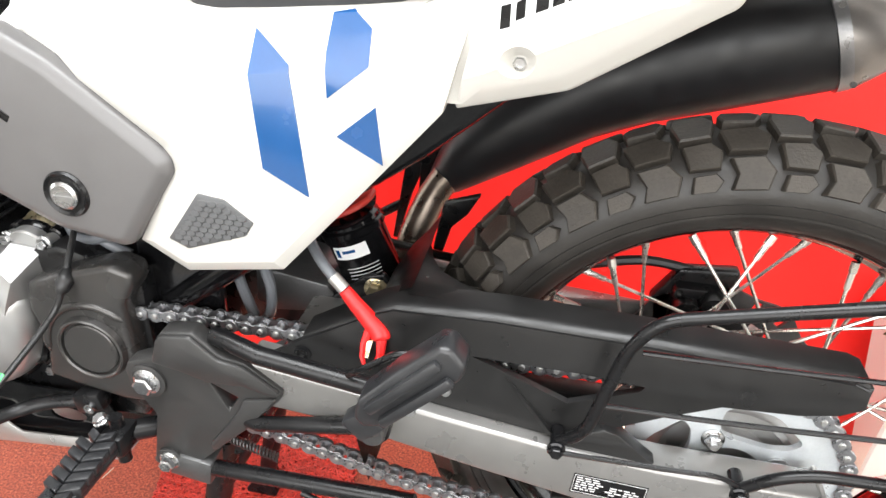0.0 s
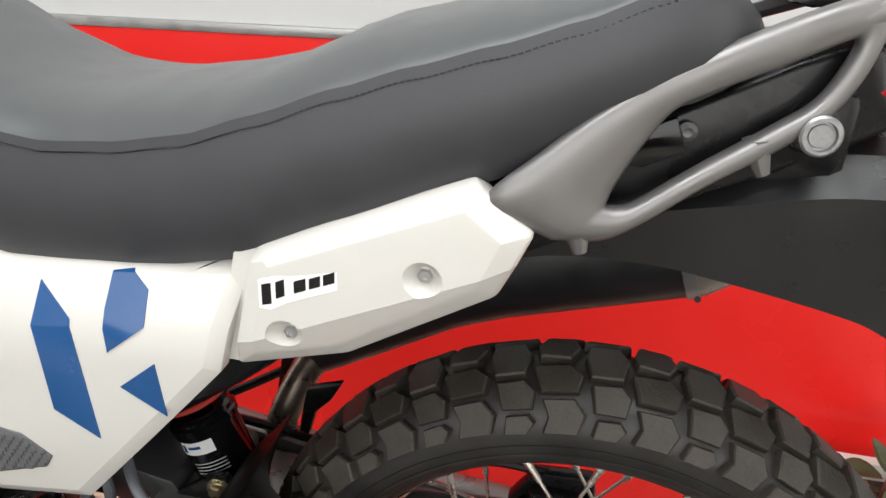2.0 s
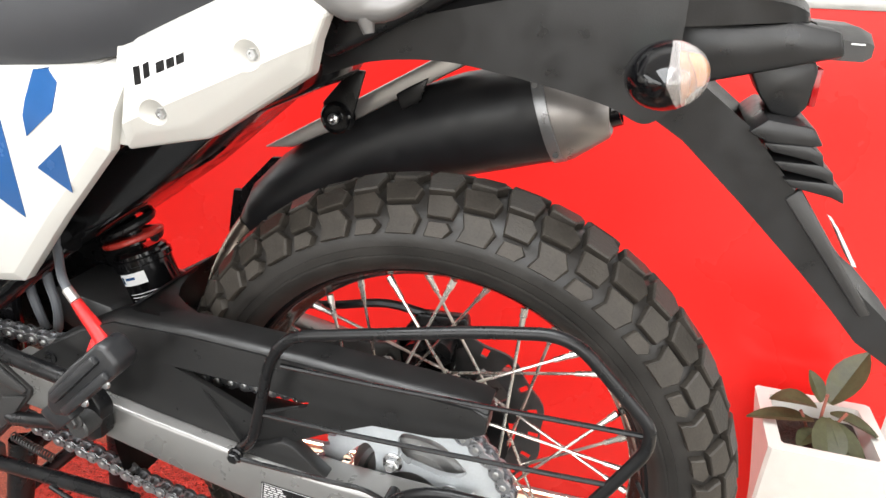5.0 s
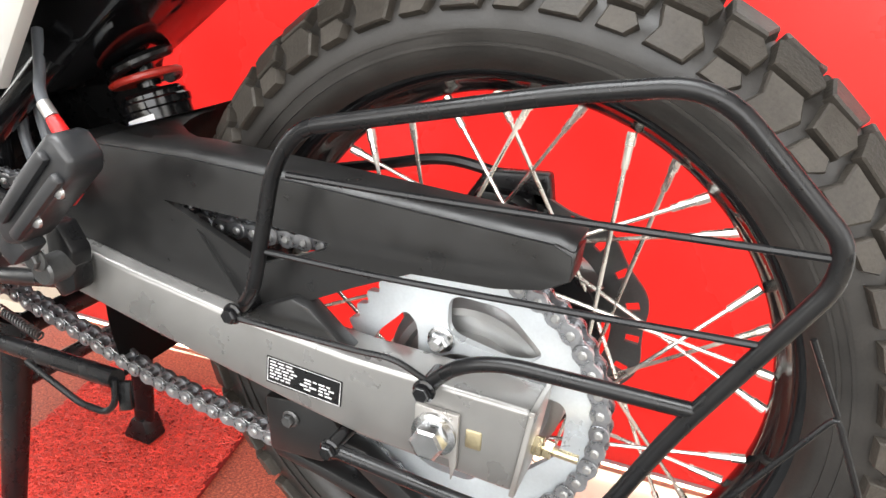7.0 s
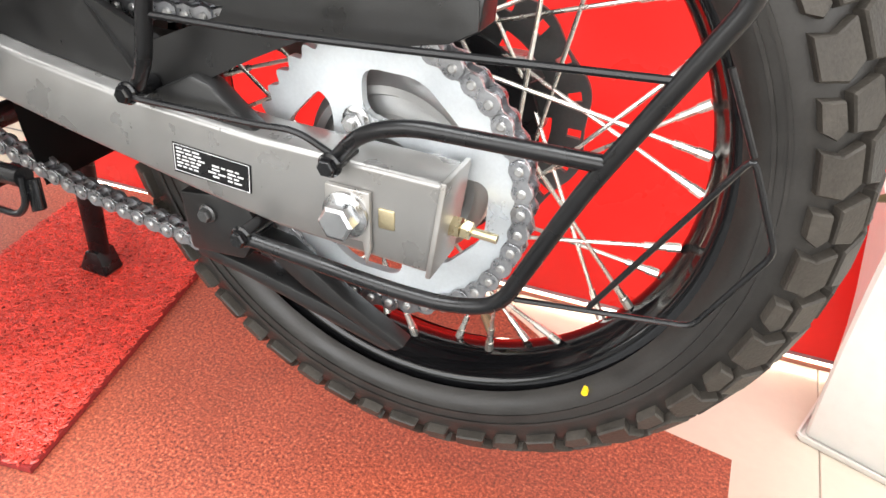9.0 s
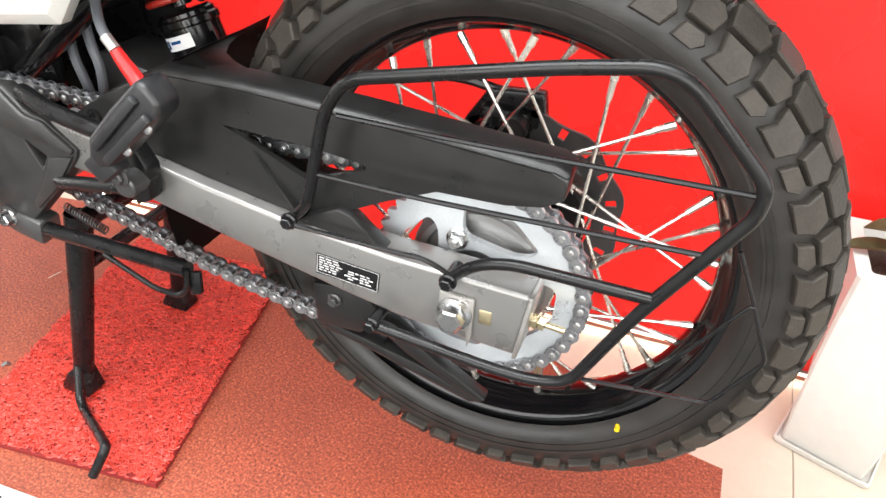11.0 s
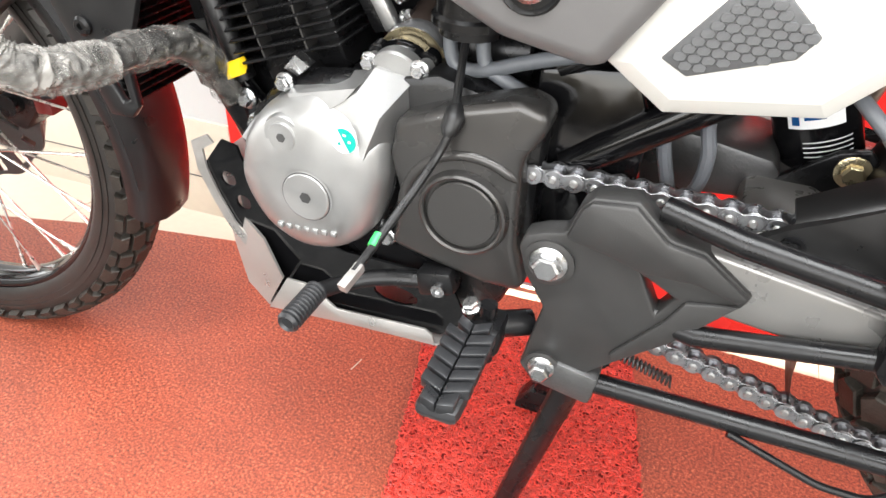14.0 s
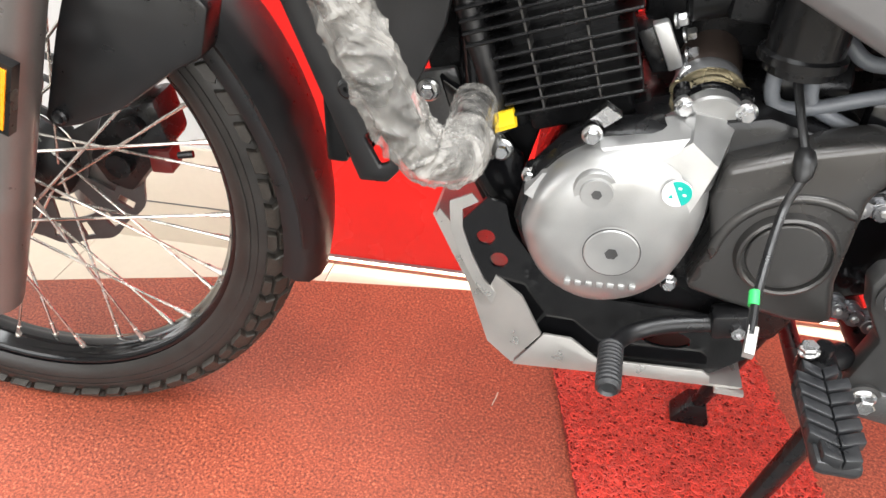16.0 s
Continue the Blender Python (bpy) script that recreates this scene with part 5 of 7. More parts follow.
# turn indicators
def indicator(sgn):
    """A leaf-shaped lamp that lies across the bike: dark housing ahead, clear lens behind."""
    c = Vector((0.178, 0.175 * sgn, 0.853))
    out, fwd, up = Vector((0, sgn, 0)), Vector((0.97, 0.0, 0.22)), Vector((-0.22, 0, 0.97))

    def ring(s, a0, a1, n):
        """Cut at s from the inner end (-1) to the outer tip (1)."""
        w = max(0.02, 1 - abs(s) ** (1.7 if s < 0 else 2.2))
        rows_ = []
        for k in range(n + 1):
            a = radians(a0 + (a1 - a0) * k / n)
            rows_.append(c + out * 0.0415 * s + (fwd * math.cos(a) * 0.0255 + up * math.sin(a) * 0.0215) * w)
        return rows_

    cuts = [-1, -0.92, -0.75, -0.5, -0.2, 0.1, 0.4, 0.65, 0.85, 0.95, 1]
    ob = part("turn_indicator", loft([ring(s, 78, 282, 18) for s in cuts]), "gloss", bike, "black leaf-shaped turn indicator with a clear lens", 60)
    part("lens", loft([ring(s, -78, 78, 14) for s in cuts]), "faceted", ob, "clear indicator lens", 60)
    part("reflector", loft([[c + out * 0.038 * s + fwd * (0.0065 + d) + up * h * 0.017 * max(0.05, 1 - abs(s) ** 2) for h, d in ((-1, 0), (1, 0), (1, 0.0012), (-1, 0.0012))] for s in (-0.9, -0.5, 0, 0.5, 0.9)]), "chrome", ob, "silvered reflector", 0)
    part("bulb", lathe([(0, 0.0), (0.004, 0.001), (0.0048, 0.007), (0.003, 0.012), (0, 0.013)], c + fwd * 0.007, fwd, 14), "amber", ob, "orange bulb")
    part("stalk", tube([c + out * -0.030, (0.175, 0.128 * sgn, 0.849), (0.174, 0.100 * sgn, 0.846), (0.173, 0.076 * sgn, 0.845)], 0.011, 18, radii=[0.0095, 0.0105, 0.0115, 0.014]), "black", ob)
    part("grommet", lathe([(0.010, 0), (0.0150, 0), (0.0162, 0.003), (0.0150, 0.007), (0.010, 0.008)], (0.173, 0.077 * sgn, 0.845), out, 28), "satin", ob)
    return ob


ind = indicator(-1)
tape = [[(0.1742 + 0.0124 * math.cos(radians(q)), y, z + 0.0124 * math.sin(radians(q))) for q in range(60, 206, 12)] for y, z in ((-0.118, 0.848), (-0.110, 0.847), (-0.094, 0.8455))]
tp = loft(tape, False, False)
bmesh.ops.solidify(tp, geom=tp.faces[:], thickness=0.0006)
part("tape", tp, "green", ind, "bright green tape round the stalk")
indicator(1)

# ---- silencer ----
def can(rows_, y=0.155, n=36):
    """A rounded-square body: (lower x, z, upper x, z, half width) at each cut."""
    out = []
    for lx, lz, ux, uz, w in rows_:
        mid, h = Vector(((lx + ux) / 2, y, (lz + uz) / 2)), Vector(((ux - lx) / 2, 0, (uz - lz) / 2))
        ring = []
        for k in range(n):
            q = 2 * math.pi * k / n
            cq, sq = math.cos(q), math.sin(q)
            ring.append(mid + h * math.copysign(abs(cq) ** 0.92, cq) + Vector((0, w * math.copysign(abs(sq) ** 0.86, sq), 0)))
        out.append(ring)
    return out


body = [(-0.330, 0.527, -0.343, 0.556, 0.021), (-0.318, 0.531, -0.333, 0.582, 0.036), (-0.302, 0.539, -0.312, 0.622, 0.046), (-0.272, 0.556, -0.272, 0.662, 0.050), (-0.245, 0.571, -0.240, 0.686, 0.051),
        (-0.155, 0.623, -0.165, 0.735, 0.052), (-0.100, 0.645, -0.115, 0.757, 0.052), (-0.014, 0.670, -0.040, 0.787, 0.052), (0.081, 0.699, 0.040, 0.806, 0.052)]
muffler = part("silencer", loft(can(body)), "sooty", bike, "matt black exhaust silencer", 50)
part("end_band", loft(can([(0.078, 0.697, 0.037, 0.806, 0.052), (0.0785, 0.6955, 0.0375, 0.8075, 0.0540), (0.090, 0.6995, 0.050, 0.8085, 0.0540), (0.0905, 0.701, 0.050, 0.807, 0.050)])), "bracketsilver", muffler, "dull steel clamp band", 50)
part("end_cap", loft(can([(0.088, 0.699, 0.048, 0.8065, 0.050), (0.097, 0.703, 0.058, 0.805, 0.0495), (0.133, 0.731, 0.124, 0.790, 0.040), (0.135, 0.735, 0.127, 0.786, 0.036), (0.131, 0.737, 0.123, 0.783, 0.034)])), "fork", muffler, "dull grey steel end cap", 50)
part("tail_pipe", lathe([(0.020, 0.0), (0.020, 0.012), (0.0175, 0.012), (0.0175, 0.0)], (0.128, 0.150, 0.762), Vector((0.93, 0, 0.37)), 28, True), "gloss", muffler, "short black outlet pipe")
for x, z in ((0.050, 0.789), (0.081, 0.716)):
    part("band_screw", lathe([(0, 0.001), (0.0032, 0.001), (0.0032, 0.003), (0, 0.003)], (x, 0.1045, z), (0, -1, 0), 12), "bracketgrey", muffler)
shield = [(-0.283, 0.677), (-0.050, 0.814), (-0.024, 0.814), (-0.034, 0.798), (-0.175, 0.716), (-0.242, 0.682)]
part("heat_shield", plate(shield, 0.110, 0.150, 0.004), "skid", muffler, "pale bent metal heat shield")
part("shield_strap", plate([(-0.108, 0.762), (-0.090, 0.773), (-0.070, 0.784), (-0.078, 0.756), (-0.100, 0.744)], 0.106, 0.112, 0.002), "satin", muffler)
muffler.location.y = 0.020
hang = part("silencer_bracket", plate([(-0.184, 0.750), (-0.176, 0.730), (-0.166, 0.720), (-0.152, 0.722), (-0.147, 0.737), (-0.132, 0.790), (-0.150, 0.790)], 0.094, 0.100, 0.002), "satin", bike, "black silencer hanger")
part("rubber_mount", lathe([(0, 0.004), (0.006, 0.004), (0.006, 0.002), (0.014, 0.002), (0.0165, 0.004), (0.0185, 0.002), (0.0185, -0.012), (0, -0.012)], (-0.166, 0.093, 0.735), (0, -1, 0), 28), "gloss", hang)
part("bolt", lathe([(0, 0.002), (0.0062, 0.002), (0.0062, 0.006), (0.003, 0.007), (0, 0.0045)], (-0.166, 0.089, 0.735), (0, -1, 0), 12), "steel", hang)
part("exhaust_pipe", tube(spline([(-0.375, 0.11, 0.42), (-0.360, 0.12, 0.46), (-0.348, 0.13, 0.500), (-0.334, 0.145, 0.535), (-0.318, 0.152, 0.562)], 6), 0.0185, 20), "brown_steel", bike, "bare steel exhaust pipe, browned by heat")
part("exhaust_guard", plate([(-0.362, 0.500), (-0.357, 0.594), (-0.307, 0.646), (-0.286, 0.648), (-0.318, 0.588), (-0.330, 0.53), (-0.334, 0.50)], 0.192, 0.198, 0.002), "satin", bike, "black exhaust guard plate")


# ---- swingarm, guards and stands ----
arm_poly = [(-0.45, 0.486), (-0.334, 0.468), (-0.266, 0.456), (-0.171, 0.442), (-0.067, 0.434), (0.067, 0.432), (0.058, 0.363), (-0.059, 0.369), (-0.126, 0.380), (-0.246, 0.403), (-0.357, 0.427), (-0.45, 0.437)]
arm = part("swingarm", plate(arm_poly, -0.142, -0.104, 0.004, 3), "swing", bike, "silver painted swingarm")
part("end_plate", plate([(0.0655, 0.4335), (0.0695, 0.4335), (0.0605, 0.361), (0.0565, 0.361)], -0.144, -0.102, 0.001), "skid", arm, "bright end plate")
part("adjuster", join(rod((0.060, -0.118, 0.390), (0.096, -0.118, 0.388), 0.0032, 10), rod((0.064, -0.118, 0.390), (0.071, -0.118, 0.390), 0.0075, 6), rod((0.072, -0.118, 0.390), (0.078, -0.118, 0.389), 0.0068, 6)), "zincgold", arm, "threaded chain adjuster")
part("axle_plate", plate([(-0.015, 0.378), (-0.015, 0.416), (0.018, 0.416), (0.018, 0.374), (0.014, 0.360), (0.012, 0.378)], -0.1465, -0.1425, 0.0012), "skid", arm, "bright axle adjuster plate")
part("adjuster_mark", box(0.022, 0.034, -0.1432, -0.1405, 0.390, 0.405, 0.0015), "zincgold", arm, "yellowish adjuster slot")
part("axle_bolt", join(lathe([(0, 0), (0.0165, 0), (0.0165, 0.003), (0.0125, 0.0045), (0, 0.0045)], (0.001, -0.1465, 0.397), (0, -1, 0), 28),
     lathe([(0, 0.0045), (0.0128, 0.0045), (0.0128, 0.0150), (0.0105, 0.0165), (0, 0.0165)], (0.001, -0.1465, 0.397), (0, -1, 0), 6)), "steel", arm, "large zinc axle bolt", 20)
lab = part("warning_label", plate([(-0.141, 0.4165), (-0.075, 0.4125), (-0.077, 0.3905), (-0.143, 0.393)], -0.1428, -0.1418), "satin", arm, "black label with small pale print")
def lp(u, v):
    return (-0.141 + 0.066 * u - 0.002 * v, 0.4165 - 0.004 * u - 0.0225 * v)


def print_bar(name, u0, u1, v0, v1):
    part(name, plate([lp(u0, v0), lp(u1, v0), lp(u1, v1), lp(u0, v1)], -0.1431, -0.1426), "white_letter", lab)


rnd = random.Random(5)
for r in range(6):
    v0, u = 0.13 + 0.125 * r, 0.05
    while u < 0.86:
        w = rnd.uniform(0.04, 0.10)
        if not (0.42 < u + w < 0.50 or 0.68 < u + w < 0.75) and not (r < 2 and u > 0.40):
            print_bar("print_bar", u, min(u + w, 0.94), v0, v0 + 0.055)
        u += w + 0.025
for u0, u1, v0, v1 in ((0.015, 0.985, 0.03, 0.045), (0.015, 0.985, 0.955, 0.97), (0.015, 0.022, 0.03, 0.97), (0.978, 0.985, 0.03, 0.97)):
    print_bar("print_edge", u0, u1, v0, v1)
other_arm = plate(arm_poly, 0.104, 0.138, 0.004)
part("swingarm_right", join(other_arm, box(-0.43, -0.37, -0.10, 0.10, 0.44, 0.485, 0.01), box(-0.36, -0.30, -0.10, 0.10, 0.43, 0.46, 0.008)), "swing", bike, "silver painted swingarm")

# black plastic chain guard
guard_outer = [(-0.402, 0.506), (-0.360, 0.529), (-0.330, 0.545), (-0.314, 0.551), (-0.225, 0.553), (-0.113, 0.550), (0.064, 0.542), (0.076, 0.537), (0.077, 0.522), (0.060, 0.512), (0.030, 0.506), (-0.030, 0.503), (-0.075, 0.482), (-0.115, 0.461),
               (-0.160, 0.440), (-0.171, 0.443), (-0.266, 0.457), (-0.334, 0.469), (-0.43, 0.486)]
slot = [(-0.243, 0.518), (-0.146, 0.516), (-0.094, 0.512), (-0.098, 0.506), (-0.132, 0.492), (-0.156, 0.482)]
def leaned(bm):
    """The guard's upper half leans in towards the wheel."""
    for v in bm.verts:
        v.co.y += max(0.0, v.co.z - 0.520) * 0.12
    return bm


face = plate_holes(guard_outer, [slot], -0.127, -0.120)
bmesh.ops.bisect_plane(face, geom=face.verts[:] + face.edges[:] + face.faces[:], plane_co=(0, 0, 0.520), plane_no=(0, 0, 1))
guard = part("chain_guard", leaned(face), "guard", bike, "matt black plastic chain guard with an open slot")
hood = []
for x, z in ((-0.400, 0.506), (-0.360, 0.530), (-0.330, 0.546), (-0.312, 0.553), (-0.225, 0.556), (-0.113, 0.553), (0.066, 0.544), (0.077, 0.540)):
    hood.append([(x, -0.1262, z - 0.014), (x, -0.1258, z - 0.006), (x, -0.1225, z), (x, -0.116, z + 0.0030), (x, -0.090, z + 0.0035), (x, -0.090, z + 0.0015), (x, -0.114, z + 0.001), (x, -0.1185, z - 0.003), (x, -0.1205, z - 0.014)])
part("guard_hood", leaned(loft(hood)), "guard", guard, "", 50)
part("guard_tip", leaned(plate([(0.064, 0.543), (0.076, 0.539), (0.079, 0.541), (0.078, 0.534), (0.0775, 0.521), (0.064, 0.513)], -0.126, -0.100, 0.002)), "guard", guard)
part("guard_rib", loft([[(-0.212, -0.128, 0.500), (-0.206, -0.128, 0.497), (-0.206, -0.126, 0.497), (-0.212, -0.126, 0.500)], [(-0.172, -0.131, 0.449), (-0.163, -0.134, 0.446), (-0.163, -0.126, 0.446), (-0.172, -0.126, 0.449)]]), "guard", guard)
part("guard_screw", lathe([(0, 0.0), (0.008, 0.0), (0.008, 0.002), (0.005, 0.0025), (0.0035, 0.001), (0, 0.001)], (-0.398, -0.127, 0.494), (0, -1, 0), 20), "satin", guard)
part("guard_gusset", plate([(-0.175, 0.434), (-0.160, 0.447), (-0.122, 0.466), (-0.108, 0.462), (-0.083, 0.441), (-0.068, 0.430)], -0.136, -0.118, 0.003), "guard", guard)
part("chain_slider", box(-0.43, -0.12, -0.104, -0.080, 0.460, 0.474, 0.003), "guard", bike, "black chain slider")

# lower chain guide
guide = part("chain_guide", plate([(-0.158, 0.366), (-0.10, 0.374), (-0.084, 0.350), (-0.104, 0.318), (-0.155, 0.314)], -0.128, -0.104, 0.003), "guard", bike, "black plastic chain guide")
part("guide_arm", plate([(-0.110, 0.345), (-0.068, 0.340), (-0.020, 0.306), (0.032, 0.276), (0.024, 0.269), (-0.055, 0.306)], -0.124, -0.108, 0.002), "guard", guide)
part("guide_arm", plate([(-0.156, 0.318), (-0.105, 0.309), (-0.030, 0.293), (0.026, 0.272), (0.016, 0.267), (-0.045, 0.282), (-0.110, 0.299), (-0.152, 0.306)], -0.124, -0.104, 0.002), "guard", guide)
part("bolt", hexbolt((-0.132, -0.128, 0.353), (0, -1, 0), 0.010, 0.006, 0.0075), "bracketgrey", guide)

# tubular side guard with its rods
HY = -0.155
hoop = part("side_guard", tube(rounded([(-0.160, -0.146, 0.454), (-0.140, HY, 0.476), (-0.118, HY, 0.570), (-0.098, HY, 0.599), (0.069, HY, 0.639), (0.142, HY, 0.652), (0.212, HY, 0.584), (0.212, HY, 0.562), (0.153, HY, 0.456), (0.112, HY, 0.364), (0.080, HY, 0.354), (0.038, HY, 0.353), (-0.079, -0.158, 0.364)], 0.026, 6), 0.0054, 14), "satin", bike, "black tubular side guard")
part("guard_bar", tube(rounded([(-0.006, -0.148, 0.434), (0.018, HY, 0.461), (0.048, HY, 0.471), (0.164, HY, 0.473)], 0.02, 5), 0.0052, 12), "satin", hoop)
for pts in (((-0.107, HY, 0.567), (0.014, HY, 0.569), (0.207, HY, 0.576)), ((-0.128, HY, 0.509), (-0.022, HY, 0.511), (0.188, HY, 0.522)), ((-0.155, HY, 0.450), (-0.062, HY, 0.451), (-0.028, HY, 0.452), (-0.006, -0.150, 0.440))):
    part("guard_rod", tube(spline(pts, 6), 0.0023, 8), "satin", hoop)
part("wire_loop", tube(rounded([(0.121, HY, 0.373), (0.223, HY, 0.388), (0.251, HY, 0.444), (0.229, HY, 0.492), (0.166, HY, 0.382)], 0.006, 3), 0.0018, 8), "satin", hoop)
part("wire_loop", tube([(0.209, HY, 0.532), (0.229, HY, 0.492)], 0.0018, 8), "satin", hoop)
for x, y, z in ((-0.161, -0.156, 0.452), (-0.005, -0.156, 0.434), (-0.075, -0.163, 0.366)):
    part("guard_bolt", join(rod((x, -0.128, z), (x, y + 0.002, z), 0.0062, 14), hexbolt((x, y + 0.003, z), (0, -1, 0), 0.011, 0.0065, 0.0082)), "gloss", hoop)

# rear mudguard piece ahead of the wheel, shock absorber
rows_h = []
for k in range(12):
    y = -0.098 + 0.152 * k / 11
    far = max(0.0, (y + 0.015) / 0.069)
    line = []
    for a, r in ((-61.5, 0.345), (-63, 0.352), (-66, 0.360), (-70, 0.364), (-76, 0.365), (-85, 0.363), (-95, 0.360), (-104, 0.358)):
        r = r * (1 - far ** 2) + 0.3465 * far ** 2
        a = radians(a)
        line.append((r * math.sin(a), y, REAR[2] + r * math.cos(a)))
    rows_h.append(line)
hug = loft(rows_h, False, False)
bmesh.ops.solidify(hug, geom=hug.faces[:], thickness=0.003)
hug_ob = part("inner_mudguard", hug, "guard", bike, "curved black plastic inner mudguard before the tyre", 50)
flare = []
for y, x in ((-0.104, -0.185), (-0.096, -0.205), (-0.088, -0.225), (-0.080, -0.245), (-0.070, -0.265), (-0.055, -0.285), (-0.035, -0.296), (-0.010, -0.3035), (0.010, -0.305)):
    flare.append([(-0.306 + (x + 0.306) * j / 6, y, 0.5600 - 0.0035 * (j / 6) - (0.0015 if y < -0.09 else 0)) for j in range(7)])
fl = loft(flare, False, False)
bmesh.ops.solidify(fl, geom=fl.faces[:], thickness=0.0025)
part("mudguard_flare", fl, "guard", hug_ob, "", 50)
shock = part("shock_absorber", join(rod((-0.370, 0.0, 0.486), (-0.402, 0.0, 0.569), 0.0325, 32, bev=0.004), rod((-0.404, 0, 0.573), (-0.45, 0, 0.70), 0.012, 16), rod((-0.396, -0.0, 0.552), (-0.3995, 0, 0.562), 0.0355, 32, bev=0.002)), "gloss", bike, "gloss black rear shock absorber with a red collar")
sdir = Vector((-0.032, 0, 0.083)).normalized()
s0 = Vector((-0.402, 0, 0.566))
u1, u2 = Vector((sdir.z, 0, -sdir.x)), Vector((0, 1, 0))
part("spring", tube([s0 + sdir * (0.010 + 0.125 * k / 90) + (u1 * math.cos(k * 0.349) + u2 * math.sin(k * 0.349)) * 0.0295 for k in range(91)], 0.0062, 10), "satin", shock, "black coil spring")
part("spring_collar", lathe([(0.0, 0), (0.0350, 0), (0.0370, 0.002), (0.0370, 0.005), (0.0350, 0.007), (0.0, 0.007)], s0 + sdir * 0.013, sdir, 36), "spring", shock, "red adjuster collar")
part("preload_ring", lathe([(0.02, 0), (0.034, 0), (0.034, 0.010), (0.02, 0.010)], s0 - sdir * 0.018, sdir, 32, True), "gloss", shock)
lab2 = []
for k in range(9):
    a = radians(-128 + 9 * k)
    b = Vector((-0.3905, 0, 0.541))
    r = u1 * math.cos(a) + u2 * math.sin(a)
    lab2.append([b + r * 0.0330 - sdir * 0.008, b + r * 0.0330 + sdir * 0.007])
sb = loft(lab2, False, False)
part("label", sb, "paper", shock, "white sticker with small blue marks", 60)
for a0, a1, z0, z1 in ((-122, -112, -0.005, 0.004), (-106, -80, -0.001, 0.0025)):
    mark = []
    for j in range(5):
        a = radians(a0 + (a1 - a0) * j / 4)
        r = u1 * math.cos(a) + u2 * math.sin(a)
        mark.append([Vector((-0.3905, 0, 0.541)) + r * 0.0333 + sdir * z0, Vector((-0.3905, 0, 0.541)) + r * 0.0333 + sdir * z1])
    part("label_mark", loft(mark, False, False), "blue", shock, "", 60)
for k in range(4):
    ring = []
    for j in range(9):
        a = radians(-110 + 8 * j)
        r = u1 * math.cos(a) + u2 * math.sin(a)
        b = Vector((-0.3835, 0, 0.522)) - sdir * (0.004 * k)
        ring.append([b + r * 0.0328, b + r * 0.0328 + sdir * 0.0010])
    part("print_bar", loft(ring, False, False), "white_letter", shock, "", 60)
part("linkage_bolt", hexbolt((-0.358, -0.050, 0.512), (0, -1, 0), 0.015, 0.008, 0.013), "zincgold", shock)
part("linkage", plate([(-0.42, 0.485), (-0.37, 0.525), (-0.35, 0.530), (-0.338, 0.515), (-0.35, 0.49)], -0.050, -0.042, 0.002), "satin", shock)

shock.location = (0, 0.030, -0.009)

# frame tubes and black box behind the side panel
frame_ob = part("frame", tube([(-0.56, -0.065, 0.485), (-0.50, -0.07, 0.532), (-0.40, -0.075, 0.61)], 0.014, 14), "gloss", bike, "gloss black tubular frame")
for a, b, r in (((-0.575, -0.06, 0.56), (-0.30, -0.085, 0.74), 0.011), ((-0.90, -0.06, 0.72), (-0.868, -0.045, 0.45), 0.014), ((-0.868, -0.045, 0.45), (-0.80, -0.05, 0.33), 0.014),                 ((-0.60, 0.07, 0.56), (-0.40, 0.08, 0.68), 0.011)):
    part("frame_tube", rod(a, b, r, 14), "gloss", frame_ob)
part("frame_plate", plate([(-0.590, 0.56), (-0.52, 0.57), (-0.505, 0.53), (-0.505, 0.48), (-0.515, 0.40), (-0.56, 0.38), (-0.59, 0.45)], -0.070, -0.055, 0.004), "gloss", frame_ob)
part("inner_cover", plate([(-0.74, 0.44), (-0.60, 0.42), (-0.500, 0.44), (-0.475, 0.50), (-0.440, 0.61), (-0.46, 0.66), (-0.76, 0.70)], 0.085, 0.10, 0.003), "gloss", bike, "glossy black inner cover")
part("inner_panel", plate([(-0.58, 0.37), (-0.470, 0.37), (-0.453, 0.44), (-0.433, 0.49), (-0.432, 0.56), (-0.44, 0.63), (-0.58, 0.63)], 0.062, 0.070, 0.002), "satin", bike, "black inner panel behind the shock absorber")
part("air_box", plate([(-0.60, 0.60), (-0.565, 0.78), (-0.30, 0.80), (-0.09, 0.86), (-0.13, 0.79), (-0.20, 0.757), (-0.262, 0.704), (-0.300, 0.672), (-0.40, 0.60), (-0.46, 0.560)], -0.070, 0.075, 0.008), "gloss", bike, "gloss black air box behind the side panel")
part("battery_tray", join(plate([(-0.490, 0.512), (-0.412, 0.499), (-0.404, 0.490), (-0.408, 0.465), (-0.473, 0.458), (-0.492, 0.468)], -0.02, 0.06, 0.003)), "bracketgrey", bike, "dark folded metal battery tray")
for pts in (((-0.490, -0.05, 0.60), (-0.494, -0.05, 0.53), (-0.492, -0.05, 0.507), (-0.481, -0.05, 0.470)), ((-0.462, -0.055, 0.605), (-0.466, -0.05, 0.54), (-0.460, -0.05, 0.508), (-0.463, -0.05, 0.478), (-0.48, -0.045, 0.45))):
    part("vent_hose", tube(spline(pts, 8), 0.0055, 10), "hose", bike, "grey rubber vent hose")

